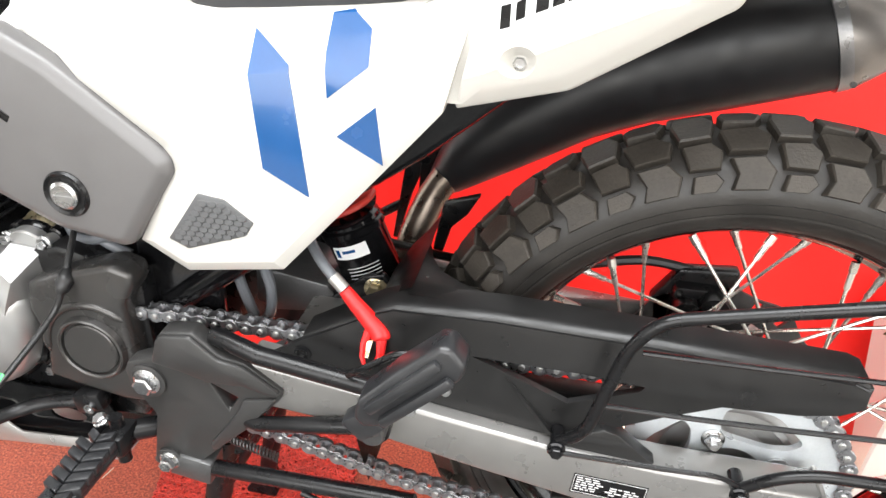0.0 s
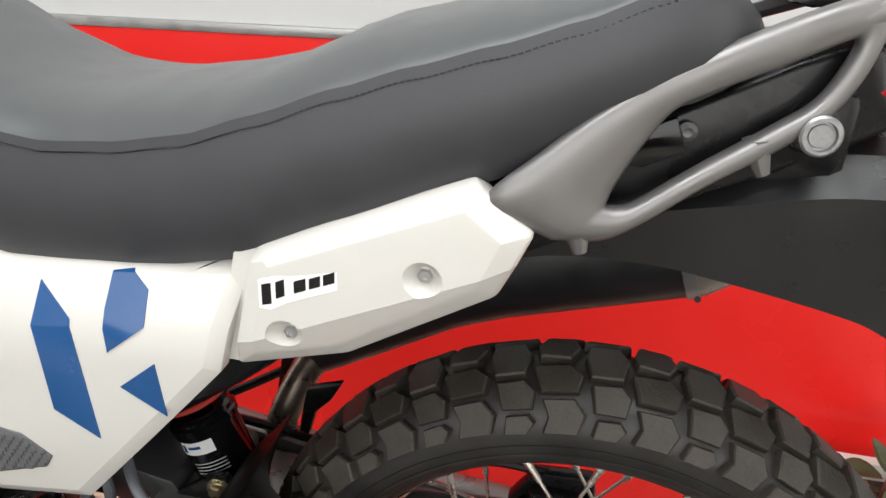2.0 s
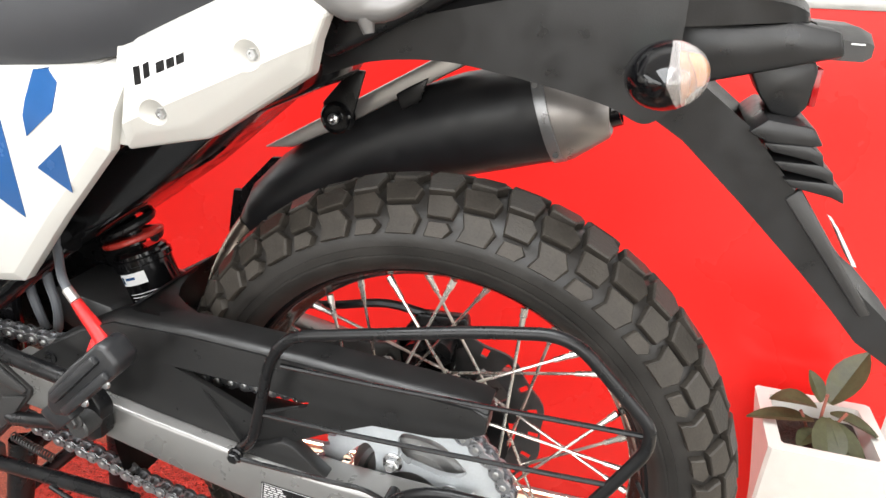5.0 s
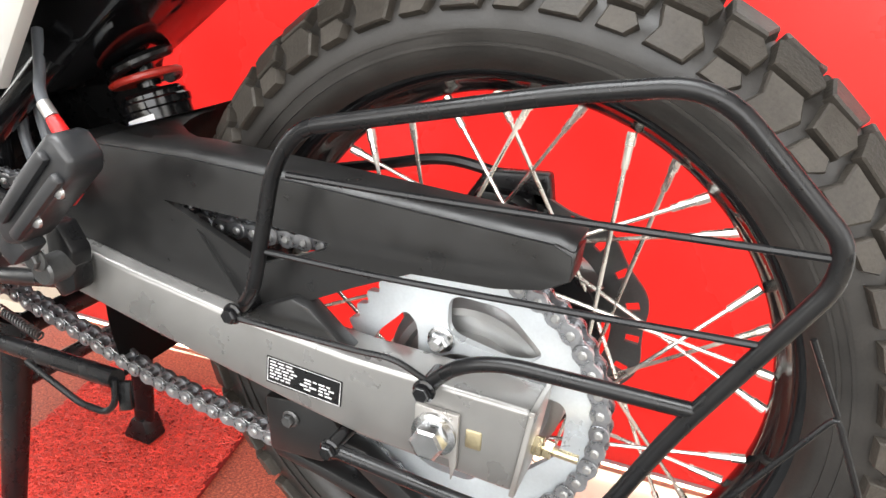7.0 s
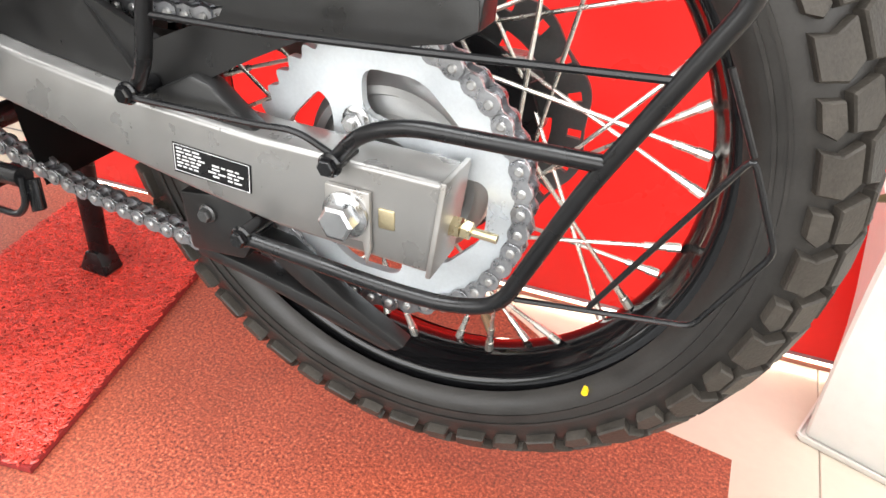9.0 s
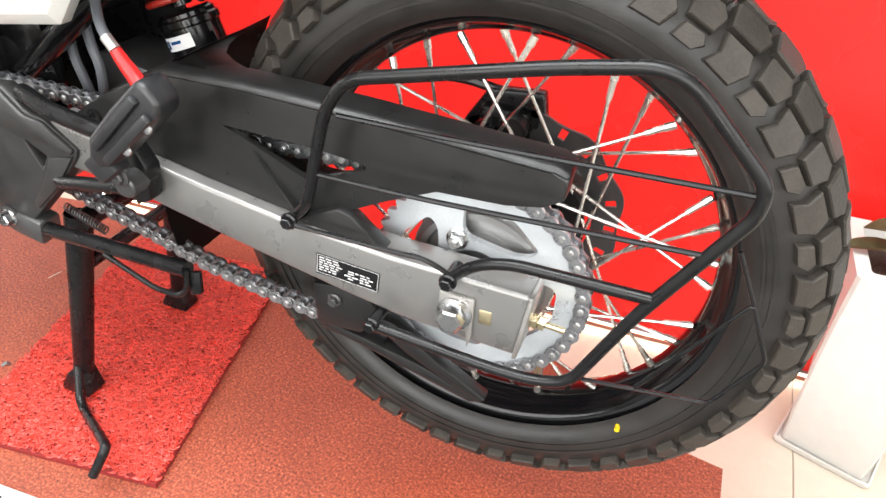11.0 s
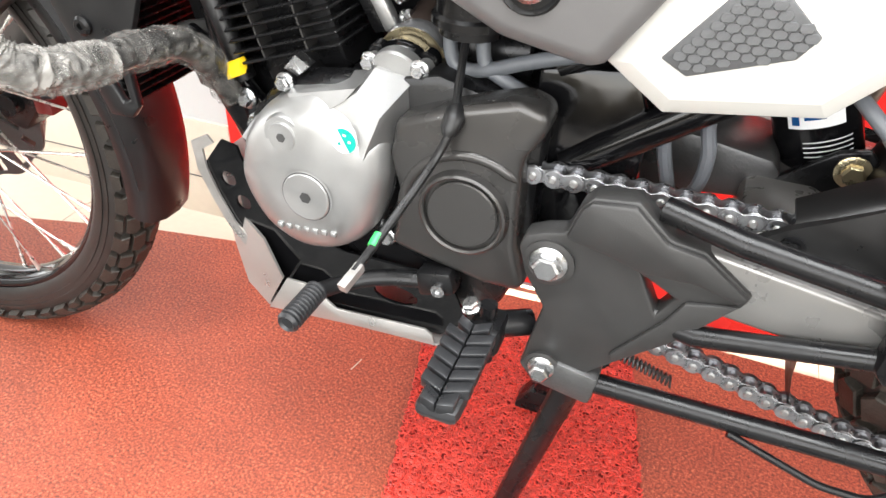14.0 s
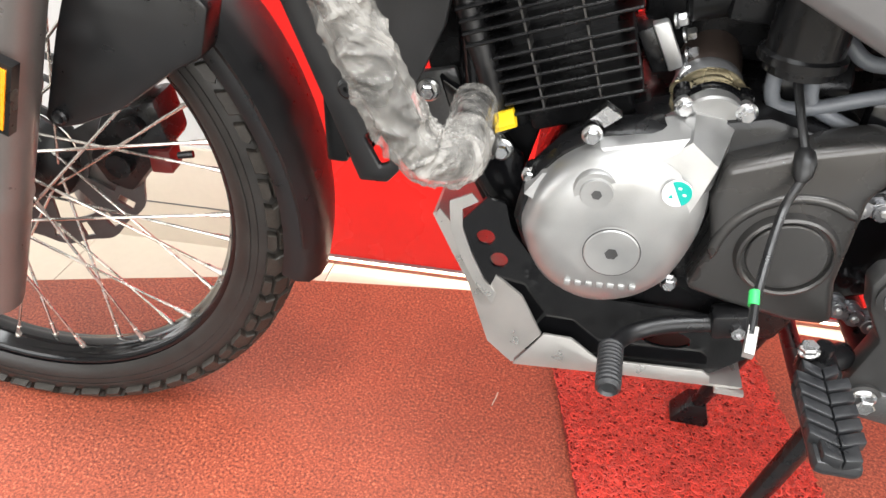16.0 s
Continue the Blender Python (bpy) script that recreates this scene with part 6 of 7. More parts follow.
far = part("far_footrest_bracket", plate([(-0.372, 0.590), (-0.345, 0.590), (-0.357, 0.546), (-0.370, 0.514), (-0.389, 0.445), (-0.396, 0.445), (-0.381, 0.543)], 0.196, 0.206, 0.002), "satin", bike, "black footrest bracket on the far side")
part("bracket_rod", rod((-0.500, 0.199, 0.421), (-0.383, 0.214, 0.491), 0.0065, 14), "satin", far)
part("bracket_web", plate([(-0.312, 0.550), (-0.270, 0.564), (-0.284, 0.539), (-0.302, 0.520), (-0.311, 0.487), (-0.323, 0.489), (-0.316, 0.530)], 0.100, 0.112, 0.002), "satin", far)

# ---- footrests and stands ----
brk_outer = [(-0.573, 0.455), (-0.569, 0.466), (-0.556, 0.472), (-0.541, 0.476), (-0.533, 0.500), (-0.526, 0.509), (-0.496, 0.513), (-0.471, 0.490), (-0.448, 0.487), (-0.412, 0.460), (-0.416, 0.450), (-0.452, 0.406), (-0.490, 0.368), (-0.532, 0.326), (-0.548, 0.323), (-0.561, 0.343), (-0.549, 0.405), (-0.566, 0.432)]
hole = [(-0.484, 0.456), (-0.459, 0.443), (-0.469, 0.426)]
brk = part("footrest_bracket", plate_holes(brk_outer, [hole], -0.146, -0.126, 0.003), "cover", bike, "black plastic-covered footrest bracket")
part("bracket_ridge", plate([(-0.540, 0.474), (-0.532, 0.500), (-0.526, 0.507), (-0.497, 0.511), (-0.472, 0.488), (-0.448, 0.485), (-0.414, 0.460), (-0.420, 0.454), (-0.450, 0.462), (-0.484, 0.460), (-0.510, 0.468)], -0.151, -0.145, 0.0035), "cover", brk)
part("bracket_ridge", plate([(-0.418, 0.452), (-0.452, 0.408), (-0.490, 0.372), (-0.494, 0.380), (-0.462, 0.424), (-0.452, 0.445)], -0.150, -0.145, 0.0030), "cover", brk)
for x, z, w in ((-0.549, 0.449, 0.018), (-0.542, 0.347, 0.014)):
    part("bracket_boss", lathe([(w * 0.6, -0.004), (w * 1.0, -0.004), (w * 1.05, 0.002), (w * 0.85, 0.003), (w * 0.6, 0.001)], (x, -0.147, z), (0, -1, 0), 28, True), "cover", brk)
    part("bracket_bolt", hexbolt((x, -0.148, z), (0, -1, 0), w, 0.010, w * 0.78), "steel", brk, "zinc hexagon bolt", 20)
stay = part("pillion_stay", tube([(-0.48, -0.135, 0.506), (-0.43, -0.150, 0.502), (-0.322, -0.152, 0.487)], 0.0088, 14), "satin", bike, "black tubular pillion footrest stay")
part("stay_tube", tube([(-0.47, -0.135, 0.412), (-0.44, -0.148, 0.418), (-0.322, -0.152, 0.442)], 0.0078, 14), "satin", stay)
part("stay_plate", plate([(-0.332, 0.494), (-0.318, 0.496), (-0.305, 0.474), (-0.308, 0.440), (-0.326, 0.430), (-0.334, 0.440)], -0.166, -0.146, 0.003), "satin", stay)
part("wire_hook", tube(rounded([(-0.345, -0.158, 0.503), (-0.330, -0.166, 0.518), (-0.299, -0.168, 0.542), (-0.284, -0.168, 0.543), (-0.281, -0.168, 0.528)], 0.008, 4), 0.0032, 10), "satin", stay)
peg = part("pillion_peg", join(plate([(-0.326, 0.502), (-0.318, 0.493), (-0.304, 0.496), (-0.240, 0.556), (-0.237, 0.568), (-0.249, 0.583), (-0.258, 0.584), (-0.292, 0.552), (-0.322, 0.520)], -0.208, -0.178, 0.007, 3), plate([(-0.338, 0.492), (-0.320, 0.474), (-0.300, 0.492), (-0.316, 0.510)], -0.206, -0.186, 0.003)), "pegrubber", bike, "folded pillion footpeg in dark grey rubber")
for a, b in (((-0.302, 0.504), (-0.247, 0.557)), ((-0.313, 0.515), (-0.257, 0.571))):
    d = Vector((b[0] - a[0], b[1] - a[1])).normalized()
    n = Vector((-d.y, d.x)) * 0.0048
    part("peg_rib", plate([(a[0] - n.x, a[1] - n.y), (b[0] - n.x, b[1] - n.y), (b[0] + n.x, b[1] + n.y), (a[0] + n.x, a[1] + n.y)], -0.214, -0.206, 0.003), "pegrubber", peg)
for x, z in ((-0.252, 0.545), (-0.279, 0.519)):
    part("peg_screw", lathe([(0, 0), (0.0048, 0), (0.0042, 0.0022), (0, 0.003)], (x, -0.2075, z), (0, -1, 0), 14), "steel", peg)
part("peg_pivot", join(rod((-0.318, -0.150, 0.462), (-0.318, -0.185, 0.462), 0.012, 18, bev=0.002), hexbolt((-0.318, -0.185, 0.474), (0, -1, 0), 0.012, 0.006, 0.010)), "bracketgrey", peg)

rider = part("rider_peg", box(-0.6095, -0.5765, -0.254, -0.172, 0.370, 0.384, 0.006), "pegrubber", bike, "rider footpeg with a dark chevron-pattern rubber")
for k in range(7):
    for s in (-1, 1):
        y0 = -0.254 + 0.0118 * k
        x0, x1 = (-0.6115, -0.5935) if s < 0 else (-0.5925, -0.5745)
        e = 0.006 if k in (0, 6) else 0.0
        x0, x1 = (x0 + e, x1) if s < 0 else (x0, x1 - e)
        lift = 0.0010 * k
        zig = 0.0075 if k else 0.003
        blk = slab([(x0, y0 + (zig if s < 0 else 0)), (x1, y0 + (0 if s < 0 else zig)), (x1, y0 + 0.0100 + (0 if s < 0 else 0.0075)), (x0, y0 + 0.0100 + (0.0075 if s < 0 else 0))], 0.380 + lift, 0.3895 + lift, 0.0012)
        part("peg_block", blk, "pegrubber", rider)
part("peg_mount", join(box(-0.600, -0.574, -0.174, -0.140, 0.364, 0.390, 0.005), rod((-0.588, -0.155, 0.345), (-0.588, -0.155, 0.402), 0.007, 12), rod((-0.588, -0.150, 0.377), (-0.560, -0.128, 0.372), 0.011, 14)), "satin", rider)
part("peg_pin", hexbolt((-0.600, -0.160, 0.398), (-0.3, -0.2, 1), 0.012, 0.006, 0.008), "steel", rider)
lever = part("gear_lever", tube(spline([(-0.641, -0.112, 0.374), (-0.668, -0.115, 0.372), (-0.700, -0.119, 0.366), (-0.726, -0.130, 0.360), (-0.742, -0.156, 0.363)], 6), 0.0075, 12, flat=0.7), "satin", bike, "black gear lever with a ribbed rubber toe piece")
toe = [(0.0, 0.0)]
for k in range(10):
    toe += [(0.0088, 0.001 + 0.0042 * k), (0.0102, 0.002 + 0.0042 * k), (0.0102, 0.0038 + 0.0042 * k), (0.0088, 0.0048 + 0.0042 * k)]
toe += [(0.0100, 0.046), (0.0075, 0.049), (0.005, 0.047), (0, 0.047)]
part("toe_rubber", lathe(toe, (-0.741, -0.152, 0.364), (-0.04, -1, -0.02), 24), "pegrubber", lever, "ribbed grey rubber toe piece")
part("lever_clamp", join(plate([(-0.664, 0.386), (-0.632, 0.394), (-0.626, 0.372), (-0.660, 0.361)], -0.124, -0.102, 0.005)), "satin", lever)
part("bolt", lathe([(0, 0), (0.006, 0), (0.006, 0.004), (0.003, 0.004), (0.003, 0.002), (0, 0.002)], (-0.641, -0.124, 0.376), (0, -1, 0), 16), "steel", lever)

side_stand = part("side_stand", tube([(-0.545, -0.128, 0.334), (-0.515, -0.139, 0.337), (-0.40, -0.150, 0.350), (-0.284, -0.160, 0.362)], 0.0085, 16), "satin", bike, "folded black side stand")
part("stand_foot", tube(rounded([(-0.398, -0.158, 0.345), (-0.330, -0.163, 0.325), (-0.298, -0.164, 0.326), (-0.285, -0.164, 0.340), (-0.283, -0.163, 0.364)], 0.008, 4), 0.0030, 10), "satin", side_stand, "bent wire foot of the stand")
part("foot_plate", plate([(-0.281, 0.361), (-0.267, 0.366), (-0.269, 0.337), (-0.284, 0.331)], -0.163, -0.158, 0.0012), "gloss", side_stand)
part("stand_joint", plate([(-0.562, 0.345), (-0.545, 0.328), (-0.500, 0.320), (-0.496, 0.350), (-0.53, 0.356)], -0.150, -0.120, 0.004), "bracketgrey", side_stand)
part("stand_spring", tube([(-0.497 + 0.055 * k / 140, -0.110 + 0.0045 * math.cos(k * 0.7), 0.352 - 0.018 * k / 140 + 0.0045 * math.sin(k * 0.7)) for k in range(141)], 0.0011, 6), "bracketgrey", side_stand, "coiled steel stand spring")
cstand = part("centre_stand", join(rod((-0.505, -0.09, 0.318), (-0.505, 0.09, 0.318), 0.013, 16), tube([(-0.512, -0.085, 0.325), (-0.540, -0.090, 0.20), (-0.578, -0.098, 0.030)], 0.0145, 14, flat=0.7, radii=[0.017, 0.0155, 0.0135]),
     tube([(-0.512, 0.085, 0.325), (-0.540, 0.095, 0.20), (-0.578, 0.116, 0.030)], 0.0145, 14, flat=0.7, radii=[0.017, 0.0155, 0.0135]), rod((-0.530, -0.085, 0.24), (-0.530, 0.09, 0.24), 0.010, 14)), "satin", bike, "scuffed black centre stand")
for y in (-0.099, 0.117):
    part("stand_pad", plate([(-0.606, 0.0125), (-0.606, 0.020), (-0.588, 0.050), (-0.566, 0.050), (-0.556, 0.018), (-0.560, 0.0118)], y - 0.016, y + 0.016, 0.002), "satin", cstand)
part("stand_lever", tube(rounded([(-0.575, -0.104, 0.060), (-0.556, -0.130, 0.026), (-0.540, -0.140, 0.020), (-0.425, -0.206, 0.072), (-0.442, -0.224, 0.028)], 0.014, 4), 0.0065, 12), "satin", cstand)

# ---- charging clamp hung on the footrest wire ----
clamp = thing("charging_clamp", (-0.335, -0.135, 0.545), "red insulated battery clamp hanging on a black cable", "clamp")
part("boot", tube(spline([(-0.355, -0.1385, 0.574), (-0.346, -0.1390, 0.562), (-0.335, -0.1395, 0.549), (-0.323, -0.142, 0.536), (-0.3205, -0.145, 0.529)], 4), 0.01, 16, radii=[0.0056, 0.0060, 0.0064, 0.0066, 0.0068, 0.0071, 0.0074, 0.0077, 0.0080, 0.0083, 0.0086, 0.0088, 0.0090, 0.0092, 0.0092, 0.0082, 0.005]), "red", clamp, "red rubber boot", 50)
part("jaw", tube([(-0.331, -0.142, 0.540), (-0.335, -0.150, 0.527), (-0.335, -0.156, 0.517), (-0.332, -0.160, 0.511)], 0.004, 8, radii=[0.0045, 0.0034, 0.0026, 0.0016]), "red", clamp, "red clamp jaw")
part("jaw", tube([(-0.320, -0.146, 0.532), (-0.319, -0.154, 0.521), (-0.322, -0.158, 0.513), (-0.328, -0.161, 0.509)], 0.004, 8, radii=[0.0050, 0.0038, 0.0026, 0.0016]), "red", clamp, "red clamp jaw")
part("contact", bevel(loft([[(-0.332, -0.152, 0.530), (-0.327, -0.152, 0.531), (-0.327, -0.149, 0.532), (-0.332, -0.149, 0.531)], [(-0.3315, -0.160, 0.520), (-0.3285, -0.160, 0.520), (-0.3285, -0.157, 0.522), (-0.3315, -0.157, 0.522)]]), 0.001), "zincgold", clamp, "bare metal contact")
part("cable", tube(spline([(-0.412, -0.095, 0.635), (-0.395, -0.112, 0.606), (-0.378, -0.128, 0.592), (-0.361, -0.138, 0.580)], 6), 0.0048, 12), "hose", clamp, "black cable")
part("ferrule", tube([(-0.366, -0.136, 0.584), (-0.355, -0.1385, 0.574)], 0.0058, 12), "skid", clamp, "bare metal ferrule")


clamp.location += Vector((-0.003, 0.017, -0.008))

# ---- engine ----
engine = part("engine_case", join(plate([(-0.83, 0.43), (-0.81, 0.37), (-0.74, 0.335), (-0.60, 0.34), (-0.575, 0.40), (-0.575, 0.53), (-0.66, 0.55), (-0.72, 0.535), (-0.80, 0.51)], -0.092, 0.10, 0.008)), "satin", bike, "black painted engine case")
gen = [(-0.825, 0.462), (-0.828, 0.442), (-0.818, 0.415), (-0.800, 0.393), (-0.768, 0.380), (-0.733, 0.388), (-0.707, 0.411), (-0.693, 0.450), (-0.690, 0.480), (-0.697, 0.505), (-0.735, 0.530), (-0.772, 0.524), (-0.800, 0.507), (-0.818, 0.484)]
cx, cz = -0.757, 0.450
rows_g = []
for f, y in ((1.0, -0.088), (1.0, -0.104), (0.985, -0.112), (0.95, -0.120), (0.88, -0.1265), (0.76, -0.131), (0.60, -0.1335), (0.36, -0.1345)):
    ring = [Vector((cx + (x - cx) * f, y, cz + (z - cz) * f)) for x, z in gen]
    rows_g.append(spline(ring + [ring[0]], 4)[:-1])
cover = part("generator_cover", loft(rows_g), "alloy", bike, "round cast aluminium generator cover", 50)
part("case_ring", loft([[Vector((cx + (x - cx) * f, y, cz + (z - cz) * f)) for x, z in gen] for f, y in ((1.10, -0.080), (1.10, -0.097), (1.04, -0.103), (1.0, -0.103))]), "satin", cover, "black engine case rim", 40)
arm_top = [(-0.764, -0.1310, 0.498), (-0.714, -0.1185, 0.536), (-0.6935, -0.1235, 0.5215), (-0.702, -0.1295, 0.496), (-0.713, -0.1312, 0.462), (-0.735, -0.1330, 0.470)]
arm_foot = [(-0.770, -0.100, 0.505), (-0.712, -0.092, 0.546), (-0.681, -0.086, 0.540), (-0.683, -0.094, 0.500), (-0.704, -0.102, 0.462), (-0.735, -0.100, 0.468)]
part("cover_arm", bevel(loft([[(x, -0.070, z) for x, y, z in arm_foot], arm_foot, arm_top]), 0.0014), "alloy", cover, "raised cast arm", 20)
part("top_facet", bevel(loft([[(-0.776, -0.1165, 0.522), (-0.757, -0.1275, 0.505), (-0.722, -0.1235, 0.530), (-0.716, -0.1165, 0.538), (-0.740, -0.1140, 0.530)],
                             [(-0.780, -0.085, 0.527), (-0.757, -0.085, 0.503), (-0.718, -0.085, 0.530), (-0.713, -0.085, 0.543), (-0.740, -0.085, 0.536)]]), 0.0012), "alloy", cover, "bright sloping facet", 20)
part("side_ledge", bevel(loft([[(-0.828, -0.112, 0.472), (-0.802, -0.1235, 0.466), (-0.790, -0.126, 0.472), (-0.797, -0.116, 0.498), (-0.816, -0.108, 0.490)], [(-0.830, -0.09, 0.472), (-0.802, -0.09, 0.463), (-0.788, -0.09, 0.470), (-0.795, -0.09, 0.502), (-0.818, -0.09, 0.492)]]), 0.0015), "alloy", cover, "", 20)
part("edge_notch", bevel(loft([[(-0.708, -0.119, 0.478), (-0.697, -0.103, 0.464), (-0.706, -0.103, 0.426), (-0.716, -0.119, 0.440)], [(-0.706, -0.09, 0.484), (-0.690, -0.09, 0.466), (-0.702, -0.09, 0.420), (-0.718, -0.09, 0.436)]]), 0.0012), "alloy", cover, "", 20)
part("wire_tag", bevel(loft([[(-0.787, -0.101, 0.536), (-0.776, -0.101, 0.548), (-0.764, -0.101, 0.541), (-0.775, -0.101, 0.531)], [(-0.787, -0.090, 0.536), (-0.776, -0.090, 0.548), (-0.764, -0.090, 0.541), (-0.775, -0.090, 0.531)]]), 0.0008), "steel", cover, "small bright metal tag")
part("cover_cap", lathe([(0.0, 0.0022), (0.0205, 0.0022), (0.0213, 0.0014), (0.0213, -0.0006), (0.0222, -0.0006), (0.0222, 0.0006), (0.0240, 0.0004)], (-0.755, -0.1348, 0.444), (0, -1, 0), 48), "alloy", cover, "round inspection cap")
part("cap_ring", lathe([(0.0213, 0.0004), (0.0222, 0.0004), (0.0222, 0.0008), (0.0213, 0.0008)], (-0.755, -0.1348, 0.444), (0, -1, 0), 48, True), "bracketgrey", cover)
part("cap_socket", lathe([(0, 0.0024), (0.0052, 0.0024), (0.0052, 0.0028), (0, 0.0028)], (-0.755, -0.1348, 0.444), (0, -1, 0), 6), "bracketgrey", cover)
part("small_boss", lathe([(0.0, 0.010), (0.0118, 0.010), (0.0125, 0.0085), (0.0125, 0.0075), (0.0165, 0.0075), (0.0180, 0.005), (0.0190, -0.01), (0, -0.01)], (-0.774, -0.1245, 0.493), (0, -1, 0), 36), "alloy", cover)
part("boss_socket", lathe([(0, 0.0102), (0.004, 0.0102), (0.004, 0.0107), (0, 0.0107)], (-0.774, -0.1245, 0.493), (0, -1, 0), 6), "bracketgrey", cover)
stick = [Vector((-0.7185 + 0.0105 * math.cos(radians(q)), 0.0, 0.5025 + 0.0105 * math.sin(radians(q)))) for q in range(0, 360, 12)]
part("sticker", plate([(p.x, p.z) for p in stick], -0.1345, -0.1325), "paper", cover, "round teal and white inspection sticker")
part("sticker_field", plate([(-0.7185 + 0.0103 * math.cos(radians(q)), 0.5025 + 0.0103 * math.sin(radians(q))) for q in range(-62, 128, 10)], -0.1350, -0.1344), "teal", cover, "teal half of the sticker")
part("sticker_mark", plate([(-0.7240, 0.4985), (-0.7205, 0.4985), (-0.7222, 0.5020)], -0.1349, -0.1344), "teal", cover)
for dx, dz in ((-0.001, 0.006), (0.003, 0.001)):
    part("sticker_mark", plate([(-0.7175 + dx, 0.5025 + dz), (-0.7150 + dx, 0.5020 + dz), (-0.7152 + dx, 0.5005 + dz), (-0.7177 + dx, 0.5010 + dz)], -0.1353, -0.1349), "paper", cover)
for k in range(7):
    x = -0.787 + 0.0085 * k
    part("cast_bar", box(x, x + 0.0055, -0.1350, -0.124, 0.405 + 0.0006 * k, 0.4105 + 0.0006 * k, 0.0012), "alloy", cover, "raised cast mark")
for x, y, z in ((-0.7835, -0.106, 0.527), (-0.825, -0.092, 0.478), (-0.720, -0.083, 0.547), (-0.677, -0.086, 0.549), (-0.700, -0.095, 0.395)):
    part("cover_lug", rod((x, y + 0.022, z - 0.004), (x, y, z), 0.0066, 16, bev=0.001), "alloy" if z > 0.53 else "satin", cover)
    part("cover_bolt", hexbolt((x, y, z), (0, -1, 0), 0.0105, 0.0065, 0.0078), "steel", cover, "", 20)

spk = plate([(-0.690, 0.488), (-0.686, 0.518), (-0.643, 0.536), (-0.590, 0.552), (-0.570, 0.546), (-0.568, 0.532), (-0.584, 0.505), (-0.582, 0.43), (-0.571, 0.392), (-0.580, 0.387), (-0.606, 0.386), (-0.658, 0.396), (-0.690, 0.404), (-0.680, 0.45)], -0.116, -0.080, 0.008, 3)
scover = part("sprocket_cover", spk, "case", bike, "dark grey cast sprocket cover")
part("cover_ring", lathe([(0.0, 0.0050), (0.0278, 0.0050), (0.0290, 0.0040), (0.0290, 0.0008), (0.0318, 0.0008), (0.0318, 0.0052), (0.0335, 0.0066), (0.0355, 0.0056), (0.0375, 0.0)], (-0.626, -0.1165, 0.452), (0, -1, 0), 56), "case", scover)
part("cover_arch", tube([(-0.622 + 0.056 * math.cos(radians(q)), -0.1150, 0.444 + 0.058 * math.sin(radians(q))) for q in range(186, 42, -8)], 0.004, 8, radii=[0.001] + [0.0046] * 16 + [0.001]), "case", scover, "", 50)
part("cover_bolt", hexbolt((-0.648, -0.094, 0.524), (0, -1, 0), 0.010, 0.020, 0.008), "steel", scover)

# cylinder: a leaning core with fins
lean = Matrix.Rotation(radians(-19), 4, "Y")
root = Vector((-0.797, 0.0, 0.530))
core = box(-0.042, 0.042, -0.058, 0.058, -0.02, 0.20, 0.006)
for v in core.verts:
    v.co = root + lean @ v.co
cyl = part("cylinder", core, "satin", bike, "black finned engine cylinder")
fin_mesh = None
for k in range(16):
    grow = 0.0 if k < 6 else 0.018
    fin = box(-0.054 - grow, 0.052 + grow * 0.5, -0.076, 0.074, -0.0013, 0.0013, 0.0009, 1) if k in (0, 6) else None
    if fin:
        fin_mesh = finish("cooling_fin", fin, "satin")
    ob = new("cooling_fin", fin_mesh)
    ob.parent = cyl
    ob.matrix_basis = Matrix.Translation(root + lean @ Vector((0, 0, 0.006 + 0.0096 * k + (0.004 if k > 5 else 0)))) @ lean
web_mesh = finish("fin_web", box(-0.0008, 0.0008, -0.0750, -0.05, 0, 0.0096), "case", 0)
for k in range(15):
    for x in (-0.024, 0.020):
        ob = new("fin_web", web_mesh)
        ob.parent = cyl
        ob.matrix_basis = Matrix.Translation(root + lean @ Vector((x, 0, 0.006 + 0.0096 * k + (0.004 if k > 5 else 0)))) @ lean
# intake neck with its clamp
na, nd = Vector((-0.6985, -0.086, 0.5355)), Vector((0.0, 1.0, 0.10)).normalized()
neck = part("coolant_neck", lathe([(0, 0), (0.0225, 0), (0.0240, 0.002), (0.0240, 0.012), (0, 0.012)], na, nd, 36), "alloy", bike, "cast neck with a gold clamp plate and a brown elbow")
part("rubber_sleeve", lathe([(0.010, 0.012), (0.0240, 0.012), (0.0262, 0.016), (0.0262, 0.020), (0.0235, 0.024), (0.0235, 0.032), (0.010, 0.032)], na, nd, 36, True), "gloss", neck, "black lobed rubber flange")
for s_ in (-1, 1):
    part("sleeve_lobe", rod(na + nd * 0.014 + Vector((0.021 * s_, 0, 0.012)), na + nd * 0.026 + Vector((0.021 * s_, 0, 0.012)), 0.0085, 18, bev=0.0015), "gloss", neck)
part("clamp_plate", lathe([(0.010, 0.034), (0.0285, 0.034), (0.0290, 0.0355), (0.0285, 0.037), (0.010, 0.037)], na, nd, 36, True), "zincgold", neck, "gold zinc clamp plate")
part("clamp_ear", join(*[rod(na + nd * 0.034 + Vector((0.024 * s_, 0, 0.008)), na + nd * 0.037 + Vector((0.024 * s_, 0, 0.008)), 0.0070, 14) for s_ in (-1, 1)]), "zincgold", neck)
part("elbow_flange", lathe([(0.010, 0.039), (0.0260, 0.039), (0.0275, 0.042), (0.0275, 0.055), (0.0262, 0.060), (0.010, 0.060)], na, nd, 36, True), "bracketsilver", neck, "grey cast collar")
part("elbow", tube(spline([na + nd * 0.052, na + nd * 0.085 + Vector((0.002, 0, 0.008)), na + nd * 0.115 + Vector((0.001, 0, 0.012)), na + nd * 0.150 + Vector((-0.012, 0, 0.006))], 6), 0.0255, 28), "heat_brown", neck, "brownish cast elbow", 60)
